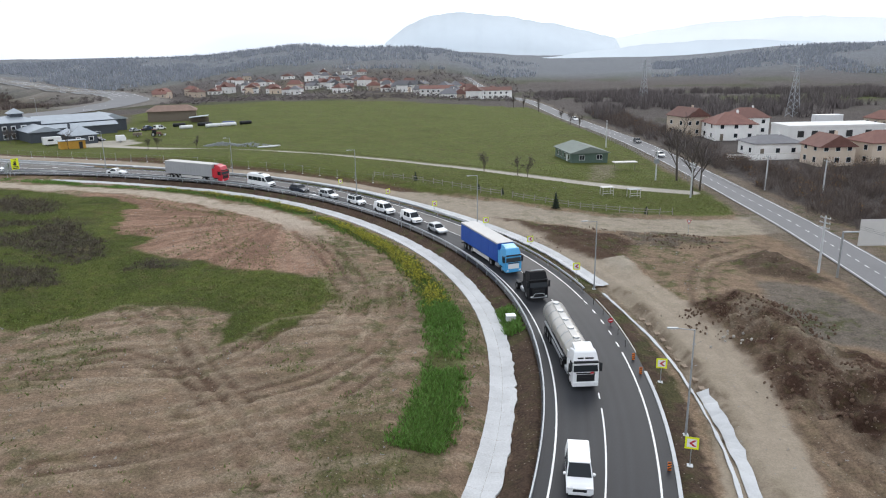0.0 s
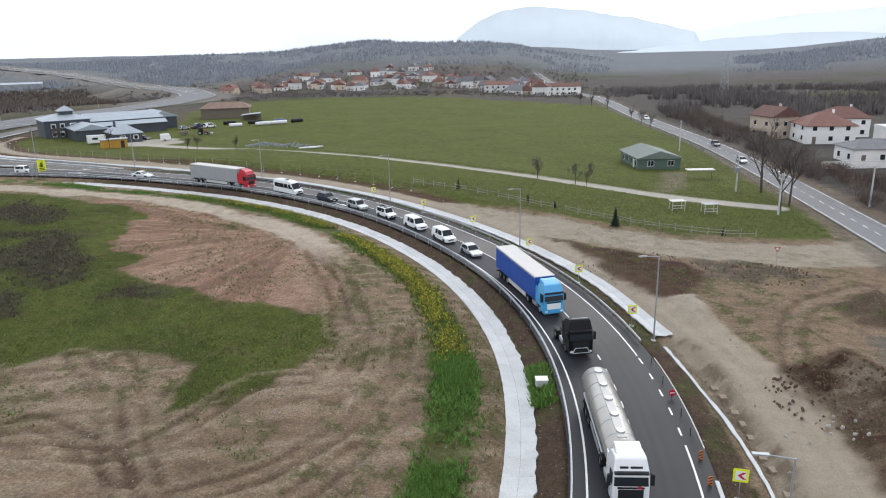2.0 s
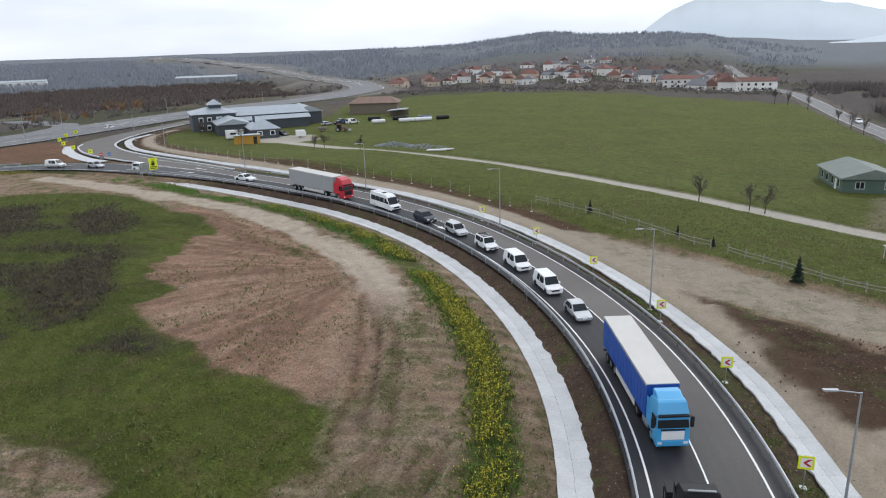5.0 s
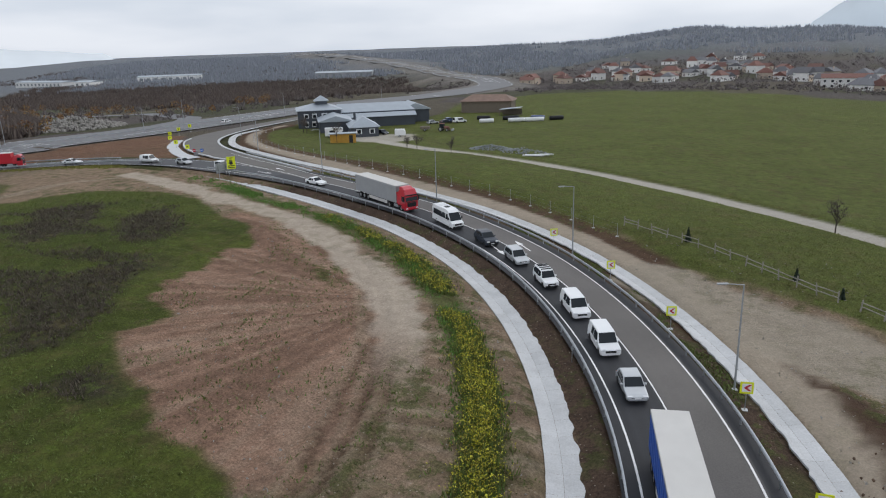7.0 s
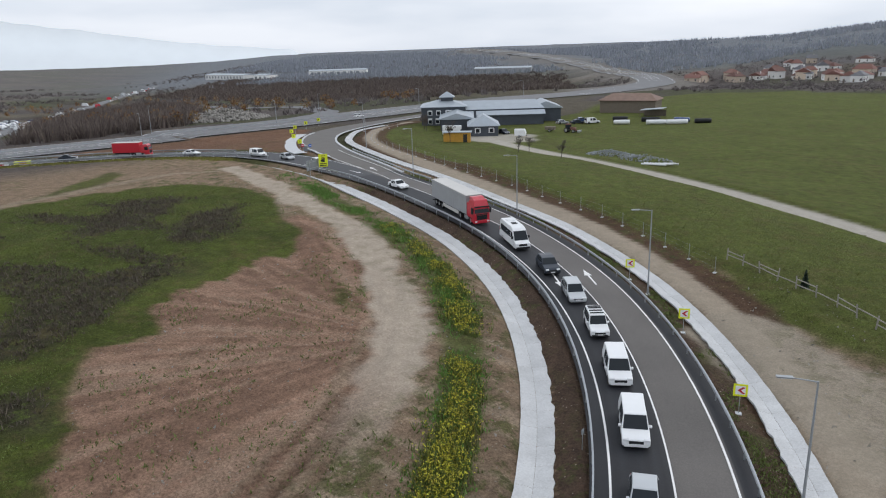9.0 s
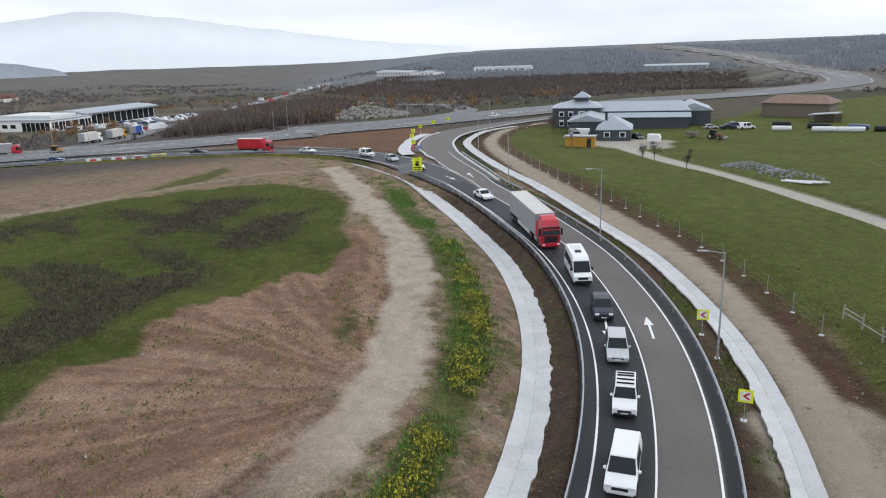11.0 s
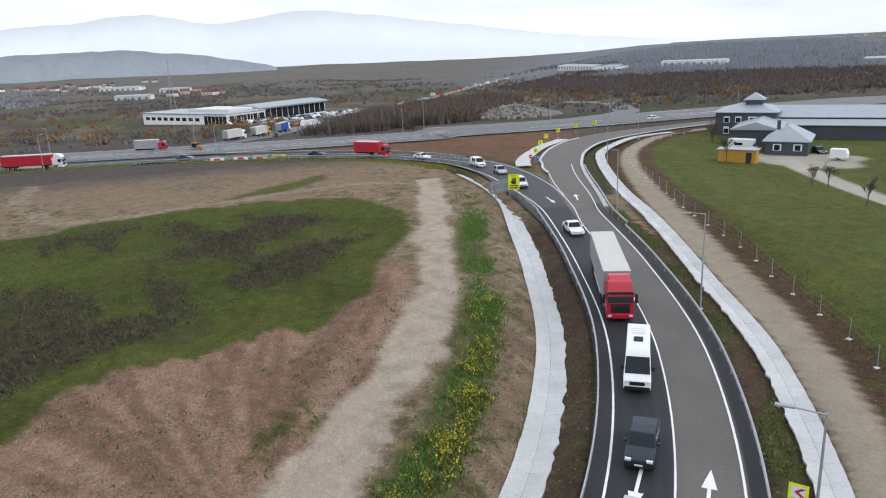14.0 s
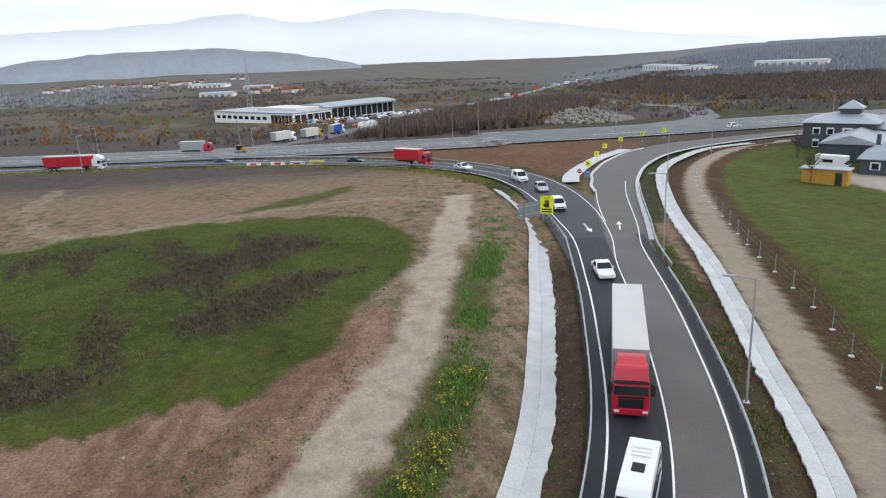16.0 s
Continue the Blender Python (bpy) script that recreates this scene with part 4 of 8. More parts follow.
for k in range(10, len(OLDROAD) - 30, 1):
    p, q = OLDROAD[k], OLDROAD[k + 1]
    marking("old_road_dash", strip(np.array([p, p + (q - p) * 0.45]), -0.05, 0.05, 0.115, zfun=base_z), "faded white painted lane dash")


def lane_arrow(x, y, yaw):
    """A straight arrow painted on the road, following its fall."""
    ca, sa = math.cos(radians(yaw)), math.sin(radians(yaw))
    bm = bmesh.new()
    def at(u, v):
        px, py = x * U + u * ca - v * sa, y * U + u * sa + v * ca
        return bm.verts.new((px, py, float(level(px / U)) * U + 0.02))
    bm.faces.new([at(u, v) for u, v in ((-2.5, -0.11), (0.5, -0.11), (0.5, 0.11), (-2.5, 0.11))])
    bm.faces.new([at(u, v) for u, v in ((0.5, -0.46), (2.5, 0), (0.5, 0.46))])
    return marking("lane_arrow", bm, "white painted straight lane arrow")


for a, s, turn in ((50.6, -1.75, -90), (51.0, 1.5, 90), (90.0, -1.5, -98), (90.0, 2.2, 69)):
    x, y = ring(a, s)
    lane_arrow(float(x), float(y), a + turn)


# concrete drainage channels and kerbs
def channel(name, line, half, lift, label, dip=0.16, length=2.4, seed=1, rough_side=0):
    """A drainage channel of cast slabs, two to a length, with open joints and ragged outer edges."""
    p = np.asarray(line)
    seg = np.r_[0, np.cumsum(np.linalg.norm(np.diff(p, axis=0), axis=1))]
    root = thing(name, Matrix(), label, "channel", kind="structure")
    rnd = random.Random(seed)
    steps = np.arange(0, seg[-1] - length / U, length / U)
    edge = [[float((0.3 if sd == rough_side else 0.07) * fbm(np.array(k * 0.8 + 40 * sd), np.array(seed * 3.1))) + (rnd.uniform(-0.07, 0.11) if sd == rough_side else rnd.uniform(-0.015, 0.015)) for k in range(len(steps) * 4 + 8)] for sd in range(2)]
    def at(t):
        q = np.array([np.interp(t, seg, p[:, 0]), np.interp(t, seg, p[:, 1])])
        r = np.array([np.interp(t + 0.2, seg, p[:, 0]), np.interp(t + 0.2, seg, p[:, 1])])
        l = np.array([np.interp(t - 0.2, seg, p[:, 0]), np.interp(t - 0.2, seg, p[:, 1])])
        d = (r - l) / np.linalg.norm(r - l)
        return q, np.array([-d[1], d[0]])
    for i, t in enumerate(steps):
        for side in (0, 1):
            bm = bmesh.new()
            rows = []
            for k in range(5):
                f = k / 4 * (length / U - 0.008)
                q, n = at(t + f)
                sg = -1 if side == 0 else 1
                o = (half + edge[side][i * 4 + k]) * sg
                row = []
                for w_, dz in ((0.006 * sg, -dip), (o * 0.5, -dip * 0.45), (o, 0.0), (o, -0.14)):
                    v = q + n * w_
                    row.append(bm.verts.new((v[0] * U, v[1] * U, (float(level(v[0])) + lift + dz) * U)))
                rows.append(row)
            for r0, r1 in zip(rows[:-1], rows[1:]):
                for j in range(3):
                    bm.faces.new((r0[j], r1[j], r1[j + 1], r0[j + 1]))
            bmesh.ops.recalc_face_normals(bm, faces=bm.faces)
            part("slab", bm, M_SLAB, root)
    return root


M_SLAB = mat("cast_concrete", (0.5, 0.505, 0.51), 0.85, 0.18, 0.5, 0.3, fine=7, random_tint=0.05)
channel("inner_channel", np.vstack([arc_line(-40, 76, -7.15), INEND[6:]]), 1.0, -0.62, "pale concrete drainage channel with ragged edges")
channel("outer_channel", OUTCHAN, 0.85, -0.17, "pale concrete drainage channel beside gravel path", 0.14, seed=3, rough_side=1)
structure("unfinished_channel", strip(spline([(16.4, 70.8), (17.5, 63.6), (18.35, 56.4), (18.4, 48.9), (17.9, 42), (16.4, 34), (12, 18)]), -0.12, 0.14, 0.04, 0.1, zfun=base_z, ragged=0.06), M_CONCRETE, "narrow pale concrete strip beside the open trench", "channel")
for k, (x, y) in enumerate(((18.9, 64.6), (19.1, 63.0), (19.35, 60.9), (19.45, 59.3), (19.5, 57.7), (19.5, 55.4), (19.6, 53.8), (19.6, 51.3), (19.5, 49.5))):
    form = thing("trench_block", pose(x * U, y * U, base_z(x, y) * U, 3, 2, 88 + 9 * math.sin(k * 2.3)), "rough tan concrete block lying in the trench", "block", "trench blocks")
    part("body", box(-0.42, 0.42, -0.34, 0.34, -0.3, 0.1 + 0.05 * math.sin(k), 0.06), M_EARTHBLOCK, form)
structure("unfinished_channel_floor", strip(spline([(19.3, 49), (18.9, 43), (17.6, 35), (14, 22)]), -0.4, 0.4, 0.05, 0.06, zfun=base_z, ragged=0.1), M_CONCRETE, "unfinished pale concrete channel floor", "channel")
structure("kerb_white", strip(arc_line(-60, 1.2, 4.2), -0.12, 0.12, 0.0, 0.12), M_CONCRETE, "pale concrete kerb", "kerb")
structure("slip_kerb", strip(SLIP_R[10:80], -0.25, 0.25, 0.0, 0.2), M_CONCRETE, "pale concrete kerb", "kerb")
structure("island_kerb", strip(spline([(-99, 147.6), (-104, 148.9), (-108, 150.6), (-113, 152.4), (-118, 155), (-128, 161), (-138, 169), (-143, 175)]), -0.2, 0.2, 0.0, 0.25), M_CONCRETE, "pale concrete island kerb", "kerb")
structure("island_channel", strip(spline([(-108, 147.2), (-114, 149.5), (-122, 154), (-133, 161.5), (-143, 171)]), -1.3, 1.3, 0.05, 0.1), M_CONCRETE, "pale concrete strip on the traffic island", "channel")


# guard rails
def guard_rail(name, line, zfun=None, label="galvanised steel guard rail on posts"):
    z = zfun or (lambda x, y: float(level(x)))
    p = np.asarray(line)
    root = thing(name, Matrix(), label, "guard rail", "guard rails", "structure")
    bm = bmesh.new()
    d = np.gradient(p, axis=0)
    d /= np.linalg.norm(d, axis=1)[:, None]
    nrm = np.stack([-d[:, 1], d[:, 0]], -1)
    prof = ((-0.04, 0.42), (0.03, 0.47), (0.03, 0.53), (-0.03, 0.57), (0.03, 0.61), (0.03, 0.67), (-0.04, 0.72), (-0.07, 0.72), (-0.07, 0.42))
    prev = None
    for k in range(len(p)):
        row = [bm.verts.new(((p[k, 0] + nrm[k, 0] * o) * U, (p[k, 1] + nrm[k, 1] * o) * U, z(*p[k]) * U + h)) for o, h in prof]
        if prev:
            for j in range(len(prof)):
                q = (j + 1) % len(prof)
                bm.faces.new((prev[j], prev[q], row[q], row[j]))
        prev = row
    bmesh.ops.recalc_face_normals(bm, faces=bm.faces)
    part("rail", bm, M_STEEL, root)
    seg = np.r_[0, np.cumsum(np.linalg.norm(np.diff(p, axis=0), axis=1))]
    post = None
    for dist in np.arange(0.5, seg[-1], 3.2):
        x, y = np.interp(dist, seg, p[:, 0]), np.interp(dist, seg, p[:, 1])
        if post is None:
            post = part("post", box(-0.05, 0.05, -0.04, 0.04, -0.5, 0.68), M_STEEL, root)
            o = post
        else:
            o = new("post", post.data)
            o.parent = root
        o.location = (x * U, y * U, z(x, y) * U)
    return root


guard_rail("guard_rail", np.vstack([arc_line(-58, 78, -4.1, 0.8), spline([(-75, 135.05), (-84, 136.35), (-92, 137.2)], 6)]))
guard_rail("guard_rail", arc_line(12.6, 79.5, 4.05, 0.8))
guard_rail("guard_rail", SLIP_R[0:34] + np.array([0.05, 0.3]))
hz2 = lambda x, y: float(level(x))
guard_rail("guard_rail", HIGHWAY[8:70:1] + np.array([12.0, 0]), lambda x, y: base_z(x, y) + 0.2)
guard_rail("guard_rail", HIGHWAY[8:70:1], lambda x, y: (base_z(x, y) + 0.28) if y > 150 else float(level(x)))
guard_rail("guard_rail", RAMP[26:80] + np.array([3.6, -1.4]), hz2)
guard_rail("guard_rail", RAMP[30:80] + np.array([-4.6, 1.4]), hz2)


# ---- vehicles: local x ahead, z up, on their wheels ----
def wheel(root, x, y, r, w):
    bm = bmesh.new()
    prof = [(0.62 * r, -w / 2), (0.94 * r, -w / 2), (r, -w * 0.35), (r, w * 0.35), (0.94 * r, w / 2), (0.62 * r, w / 2)]
    n = 18
    rows = [[bm.verts.new((rr * math.cos(2 * math.pi * k / n), o, rr * math.sin(2 * math.pi * k / n))) for rr, o in prof] for k in range(n)]
    for k in range(n):
        for j in range(len(prof)):
            i = (j + 1) % len(prof)
            bm.faces.new((rows[k][j], rows[k][i], rows[(k + 1) % n][i], rows[(k + 1) % n][j]))
    bmesh.ops.recalc_face_normals(bm, faces=bm.faces)
    ty = part("tyre", bm, M_RUBBER, root)
    ty.location = (x, y, r)
    rim = part("rim", rod((0, -w * 0.42, 0), (0, w * 0.42, 0), 0.63 * r, sides=16), M_RIM, ty)
    return ty


def shell(outline, half, tumble=None, bevel=0.05):
    """A body from a side outline, narrowing towards the top where tumble says so."""
    bm = prism(outline, -half, half, bevel=0)
    if tumble:
        z0, z1, k = tumble
        for v in bm.verts:
            t = max(0.0, (v.co.z - z0) / (z1 - z0))
            v.co.y *= 1 - k * t
    if bevel:
        bmesh.ops.bevel(bm, geom=list(bm.edges), offset=bevel, segments=2, affect="EDGES", profile=0.6)
    return bm


def side_pane(pts, half, z0, z1, k, sgn=1):
    """A window pane on one flank, following its slope; 2 cm proud of it."""
    bm = bmesh.new()
    a = []
    for off in (-0.03, 0.018):
        a.append([bm.verts.new((x, sgn * (half * (1 - k * max(0, (z - z0) / (z1 - z0))) + off), z)) for x, z in pts])
    n = len(pts)
    bm.faces.new(a[1])
    for j in range(n):
        i = (j + 1) % n
        bm.faces.new((a[0][j], a[0][i], a[1][i], a[1][j]))
    bmesh.ops.recalc_face_normals(bm, faces=bm.faces)
    return bm


def slab(p0, p1, y0, y1, t=0.03, bm=None):
    """A sloping plate across the vehicle, from (x, z) p0 to p1, narrowing from y0 to y1."""
    bm = bm or bmesh.new()
    (xa, za), (xb, zb) = p0, p1
    n = Vector((zb - za, 0, -(xb - xa))).normalized() * t
    a = [Vector((xa, -y0, za)), Vector((xa, y0, za)), Vector((xb, y1, zb)), Vector((xb, -y1, zb))]
    lo = [bm.verts.new(v - n) for v in a]
    hi = [bm.verts.new(v + n) for v in a]
    bm.faces.new(hi)
    bm.faces.new(lo[::-1])
    for j in range(4):
        i = (j + 1) % 4
        bm.faces.new((lo[j], lo[i], hi[i], hi[j]))
    bmesh.ops.recalc_face_normals(bm, faces=bm.faces)
    return bm


def car(m, paint, label, category="car", kind="hatch", name="car", rack=False):
    L, W, H = {"hatch": (4.3, 1.78, 1.48), "saloon": (4.6, 1.8, 1.45), "mpv": (4.6, 1.82, 1.68), "suv": (4.5, 1.84, 1.64), "van": (4.9, 1.92, 1.92), "combi": (4.3, 1.76, 1.8)}[kind]
    f, hw = L / 2, W / 2
    nose, wsb, wst, rft, rrb = {
        "hatch": (0.72, 0.9, 0.1, -1.45, -2.0), "saloon": (0.74, 0.85, 0.1, -1.0, -1.6), "mpv": (0.8, 1.15, 0.35, -1.85, -2.2),
        "suv": (0.9, 1.0, 0.25, -1.6, -2.1), "van": (0.9, 1.45, 0.75, -2.3, -2.42), "combi": (0.88, 1.0, 0.45, -1.95, -2.1)}[kind]
    root = thing(name, m, label, category, "vehicles in the queue")
    belt = nose + 0.12
    tail = 0.95 if kind == "saloon" else belt + 0.02
    out = [(-f, 0.32), (f - 0.05, 0.3), (f, 0.5), (f - 0.06, nose - 0.12), (f - 0.35, nose), (wsb, belt), (wst, H - 0.03), ((wst + rft) / 2, H), (rft, H - 0.04), (rrb, tail), (-f + 0.02, tail - 0.04)]
    part("body", shell(out, hw, (belt, H, 0.17), 0.06), paint, root, smooth=False)
    k = 0.17
    part("windscreen", slab((wsb - 0.04, belt + 0.03), (wst + 0.06, H - 0.09), hw * 0.9, hw * 0.78, 0.022), M_GLASS, root, "dark glass windscreen")
    part("rear_window", slab((rft - 0.02, H - 0.1), (rrb + 0.03, tail + 0.06), hw * 0.76, hw * 0.86, 0.022), M_GLASS, root, "dark glass rear window")
    wa, wb = wsb - 0.3, wst + 0.0
    for sg in (-1, 1):
        part("side_window", side_pane([(wa - 0.1, belt + 0.04), (wb - 0.05, H - 0.14), (-0.25, H - 0.12), (-0.25, belt + 0.04)], hw, belt, H, k, sg), M_GLASS, root, "dark glass side window")
    if kind == "van":
        for sg in (-1, 1):
            part("side_window", side_pane([(-0.4, belt + 0.06), (-0.4, H - 0.14), (-1.1, H - 0.14), (-1.1, belt + 0.06)], hw, belt, H, k, sg), M_GLASS, root, "dark glass side window")
    else:
        for sg in (-1, 1):
            part("side_window", side_pane([(-0.33, belt + 0.04), (-0.33, H - 0.12), (rft + 0.15, H - 0.16), (rrb + 0.35, belt + 0.06)], hw, belt, H, k, sg), M_GLASS, root, "dark glass side window")
    for s in (-1, 1):
        y = s * (hw - 0.27)
        part("headlight", box(f - 0.3, f - 0.015, y - 0.2, y + 0.2, nose - 0.24, nose - 0.07, 0.03), M_LAMP, root, "clear headlight")
        part("tail_light", box(-f - 0.01, -f + 0.12, s * (hw - 0.12) - 0.09, s * (hw - 0.12) + 0.09, tail - 0.3, tail - 0.02, 0.02), M_TAIL, root, "red tail light")
        part("mirror", box(wsb - 0.45, wsb - 0.27, s * (hw + 0.1) - 0.1, s * (hw + 0.1) + 0.1, belt + 0.02, belt + 0.18, 0.03), paint, root)
        for x in (f - 0.85, -f + 0.85):
            wheel(root, x, s * (hw - 0.12), 0.32, 0.22)
            part("wheel_arch", rod((x, s * (hw - 0.03), 0.34), (x, s * (hw + 0.006), 0.34), 0.39, sides=18), M_PLASTIC, root)
    part("grille", box(f - 0.08, f + 0.012, -0.5, 0.5, 0.5, nose - 0.2, 0.02), M_PLASTIC, root, "black front grille")
    part("bumper", box(f - 0.2, f + 0.025, -hw * 0.86, hw * 0.86, 0.26, 0.46, 0.04), M_PLASTIC if kind in ("suv", "combi") else paint, root)
    part("number_plate", box(f + 0.0, f + 0.035, -0.26, 0.26, 0.42, 0.53), M_WHITE, root, "blank white number plate")
    if rack:
        for x in (0.1, -0.5, -1.1, -1.5):
            part("roof_bar", box(x - 0.05, x + 0.05, -hw * 0.72, hw * 0.72, H - 0.01, H + 0.09, 0.02), M_PLASTIC, root, "black roof bar")
    return root


def minibus(m, label):
    root = thing("minibus", m, label, "minibus", "vehicles in the queue")
    L, hw, H = 7.0, 1.0, 2.75
    f = L / 2
    out = [(-f, 0.35), (f - 0.05, 0.33), (f, 0.6), (f - 0.1, 1.0), (f - 0.75, 1.22), (f - 1.55, 2.4), (f - 1.9, H - 0.1), (f - 2.6, H), (-f + 0.3, H), (-f, H - 0.35)]
    part("body", shell(out, hw, (1.3, H, 0.12), 0.08), M_WHITE, root)
    part("windscreen", slab((f - 0.78, 1.26), (f - 1.5, 2.32), hw * 0.92, hw * 0.85, 0.035), M_GLASS, root, "dark glass windscreen")
    for k, (x0, x1) in enumerate(((f - 1.3, f - 2.3), (f - 2.5, f - 3.7), (f - 3.8, f - 5.1), (f - 5.2, f - 6.5))):
        top = [(x0, 1.35), (x0 - 0.45 * (k == 0), 2.15), (x1, 2.15), (x1, 1.35)]
        for sg in (-1, 1):
            part("side_window", side_pane(top, hw, 1.3, H, 0.12, sg), M_GLASS, root, "dark glass side window")
    part("roof_hatch", box(-0.6, 0.2, -0.35, 0.35, H - 0.02, H + 0.07, 0.03), M_PLASTIC, root, "dark roof hatch")
    for x in (-2.2, -1.8, -1.4):
        part("roof_vent", box(x - 0.12, x + 0.12, -0.55, 0.55, H - 0.02, H + 0.11, 0.03), M_WHITE, root)
    for s in (-1, 1):
        part("headlight", box(f - 0.4, f - 0.02, s * 0.68 - 0.2, s * 0.68 + 0.2, 0.78, 1.02, 0.04), M_LAMP, root, "clear headlight")
        part("mirror", box(f - 1.25, f - 1.05, s * 1.12 - 0.13, s * 1.12 + 0.13, 1.4, 1.75, 0.04), M_PLASTIC, root, "black mirror")
        part("tail_light", box(-f - 0.01, -f + 0.1, s * 0.9 - 0.07, s * 0.9 + 0.07, 0.9, 1.5, 0.02), M_TAIL, root, "red tail light")
        for x in (f - 1.1, -f + 1.6):
            wheel(root, x, s * 0.87, 0.35, 0.24)
    part("grille", box(f - 0.15, f + 0.01, -0.55, 0.55, 0.68, 0.95, 0.03), M_PLASTIC, root, "black front grille")
    part("bumper", box(f - 0.2, f + 0.03, -0.92, 0.92, 0.3, 0.58, 0.05), M_PLASTIC, root, "dark plastic bumper")
    return root


def tractor_unit(root, paint, f, high=3.75, visor=None, mask=None, bull=False):
    """A forward-control cab with its front at x = f."""
    b, hw = f - 2.25, 1.24
    out = [(b, 0.95), (b, high - 0.55), (b + 0.25, high - 0.25), (f - 0.75, high), (f - 0.5, high - 0.12), (f - 0.16, 2.75), (f - 0.02, 1.75), (f, 0.75), (f - 0.1, 0.45), (f - 1.2, 0.45), (f - 1.35, 0.95)]
    cab = part("cab", shell(out, hw, (2.7, high, 0.16), 0.07), paint, root)
    part("windscreen", slab((f - 0.02, 1.82), (f - 0.2, 2.66), hw * 0.93, hw * 0.9, 0.035), M_GLASS, cab, "dark glass windscreen")
    for sg in (-1, 1):
        part("side_window", side_pane([(f - 0.3, 1.75), (f - 0.4, 2.55), (f - 1.15, 2.55), (f - 1.15, 1.75)], hw, 2.7, high, 0.16, sg), M_GLASS, cab, "dark glass side window")
    part("sun_visor", box(f - 0.2, f + 0.06, -hw * 0.92, hw * 0.92, 2.7, 2.86, 0.03), visor or M_PLASTIC, cab, "dark sun visor")
    part("grille", box(f - 0.1, f + 0.025, -0.85, 0.85, 0.85, 1.55, 0.03), mask or M_PLASTIC, cab, "slatted front grille")
    for k in range(4):
        part("grille_slat", box(f - 0.02, f + 0.045, -0.75, 0.75, 0.9 + k * 0.16, 0.955 + k * 0.16, 0.01), M_PLASTIC if mask is None else mask, cab)
    part("bumper", box(f - 0.6, f + 0.05, -hw * 0.99, hw * 0.99, 0.32, 0.8, 0.08), paint if not bull else M_PLASTIC, cab)
    part("wiper_panel", box(f - 0.08, f + 0.02, -0.9, 0.9, 1.6, 1.74, 0.02), M_PLASTIC, cab)
    for s in (-1, 1):
        part("headlight", box(f - 0.12, f + 0.06, s * 0.95 - 0.18, s * 0.95 + 0.18, 0.5, 0.72, 0.04), M_LAMP, cab, "clear headlight")
        part("mirror", box(f - 0.35, f - 0.15, s * 1.46 - 0.13, s * 1.46 + 0.13, 1.75, 2.6, 0.05), M_PLASTIC, cab, "tall black mirror")
        part("mirror_arm", rod((f - 0.3, s * 1.15, 2.65), (f - 0.25, s * 1.46, 2.6), 0.03, sides=6), M_PLASTIC, cab)
        part("air_deflector", box(b - 0.5, b, s * 1.15 - 0.04, s * 1.15 + 0.04, 1.1, high - 0.7, 0.03), paint, cab)
        part("fuel_tank", box(b - 1.4, b - 0.1, s * 0.95 - 0.27, s * 0.95 + 0.27, 0.45, 0.98, 0.12), M_STEEL, root, "steel fuel tank")
        part("front_mudguard", box(f - 2.0, f - 0.9, s * 1.05 - 0.2, s * 1.05 + 0.2, 0.88, 1.05, 0.05), M_PLASTIC, root)
        wheel(root, f - 1.4, s * 1.05, 0.5, 0.32)
        wheel(root, f - 5.1, s * 0.95, 0.5, 0.55)
    part("chassis", box(f - 6.0, f - 1.2, -0.42, 0.42, 0.62, 0.92, 0.02), M_PLASTIC, root, "black chassis frame")
    part("fifth_wheel", rod((f - 5.0, 0, 0.92), (f - 5.0, 0, 1.1), 0.55, sides=16), M_PLASTIC, root, "black coupling plate")
    part("rear_mudguard", box(f - 5.75, f - 4.4, -1.2, -0.68, 1.04, 1.12, 0.03), M_PLASTIC, root)
    part("rear_mudguard", box(f - 5.75, f - 4.4, 0.68, 1.2, 1.04, 1.12, 0.03), M_PLASTIC, root)
    if bull:
        bmz = rod((f + 0.22, -0.9, 0.55), (f + 0.22, 0.9, 0.55), 0.05)
        for p, q in (((f + 0.22, -0.9, 0.55), (f + 0.15, -0.6, 1.05)), ((f + 0.15, -0.6, 1.05), (f + 0.15, 0.6, 1.05)), ((f + 0.15, 0.6, 1.05), (f + 0.22, 0.9, 0.55))):
            rod(p, q, 0.05, bm=bmz)
        part("bull_bar", bmz, M_STEEL, cab, "steel bull bar")
        part("roof_light_bar", rod((f - 0.7, -0.8, high + 0.12), (f - 0.7, 0.8, high + 0.12), 0.06), M_STEEL, cab, "steel light bar")
    return cab


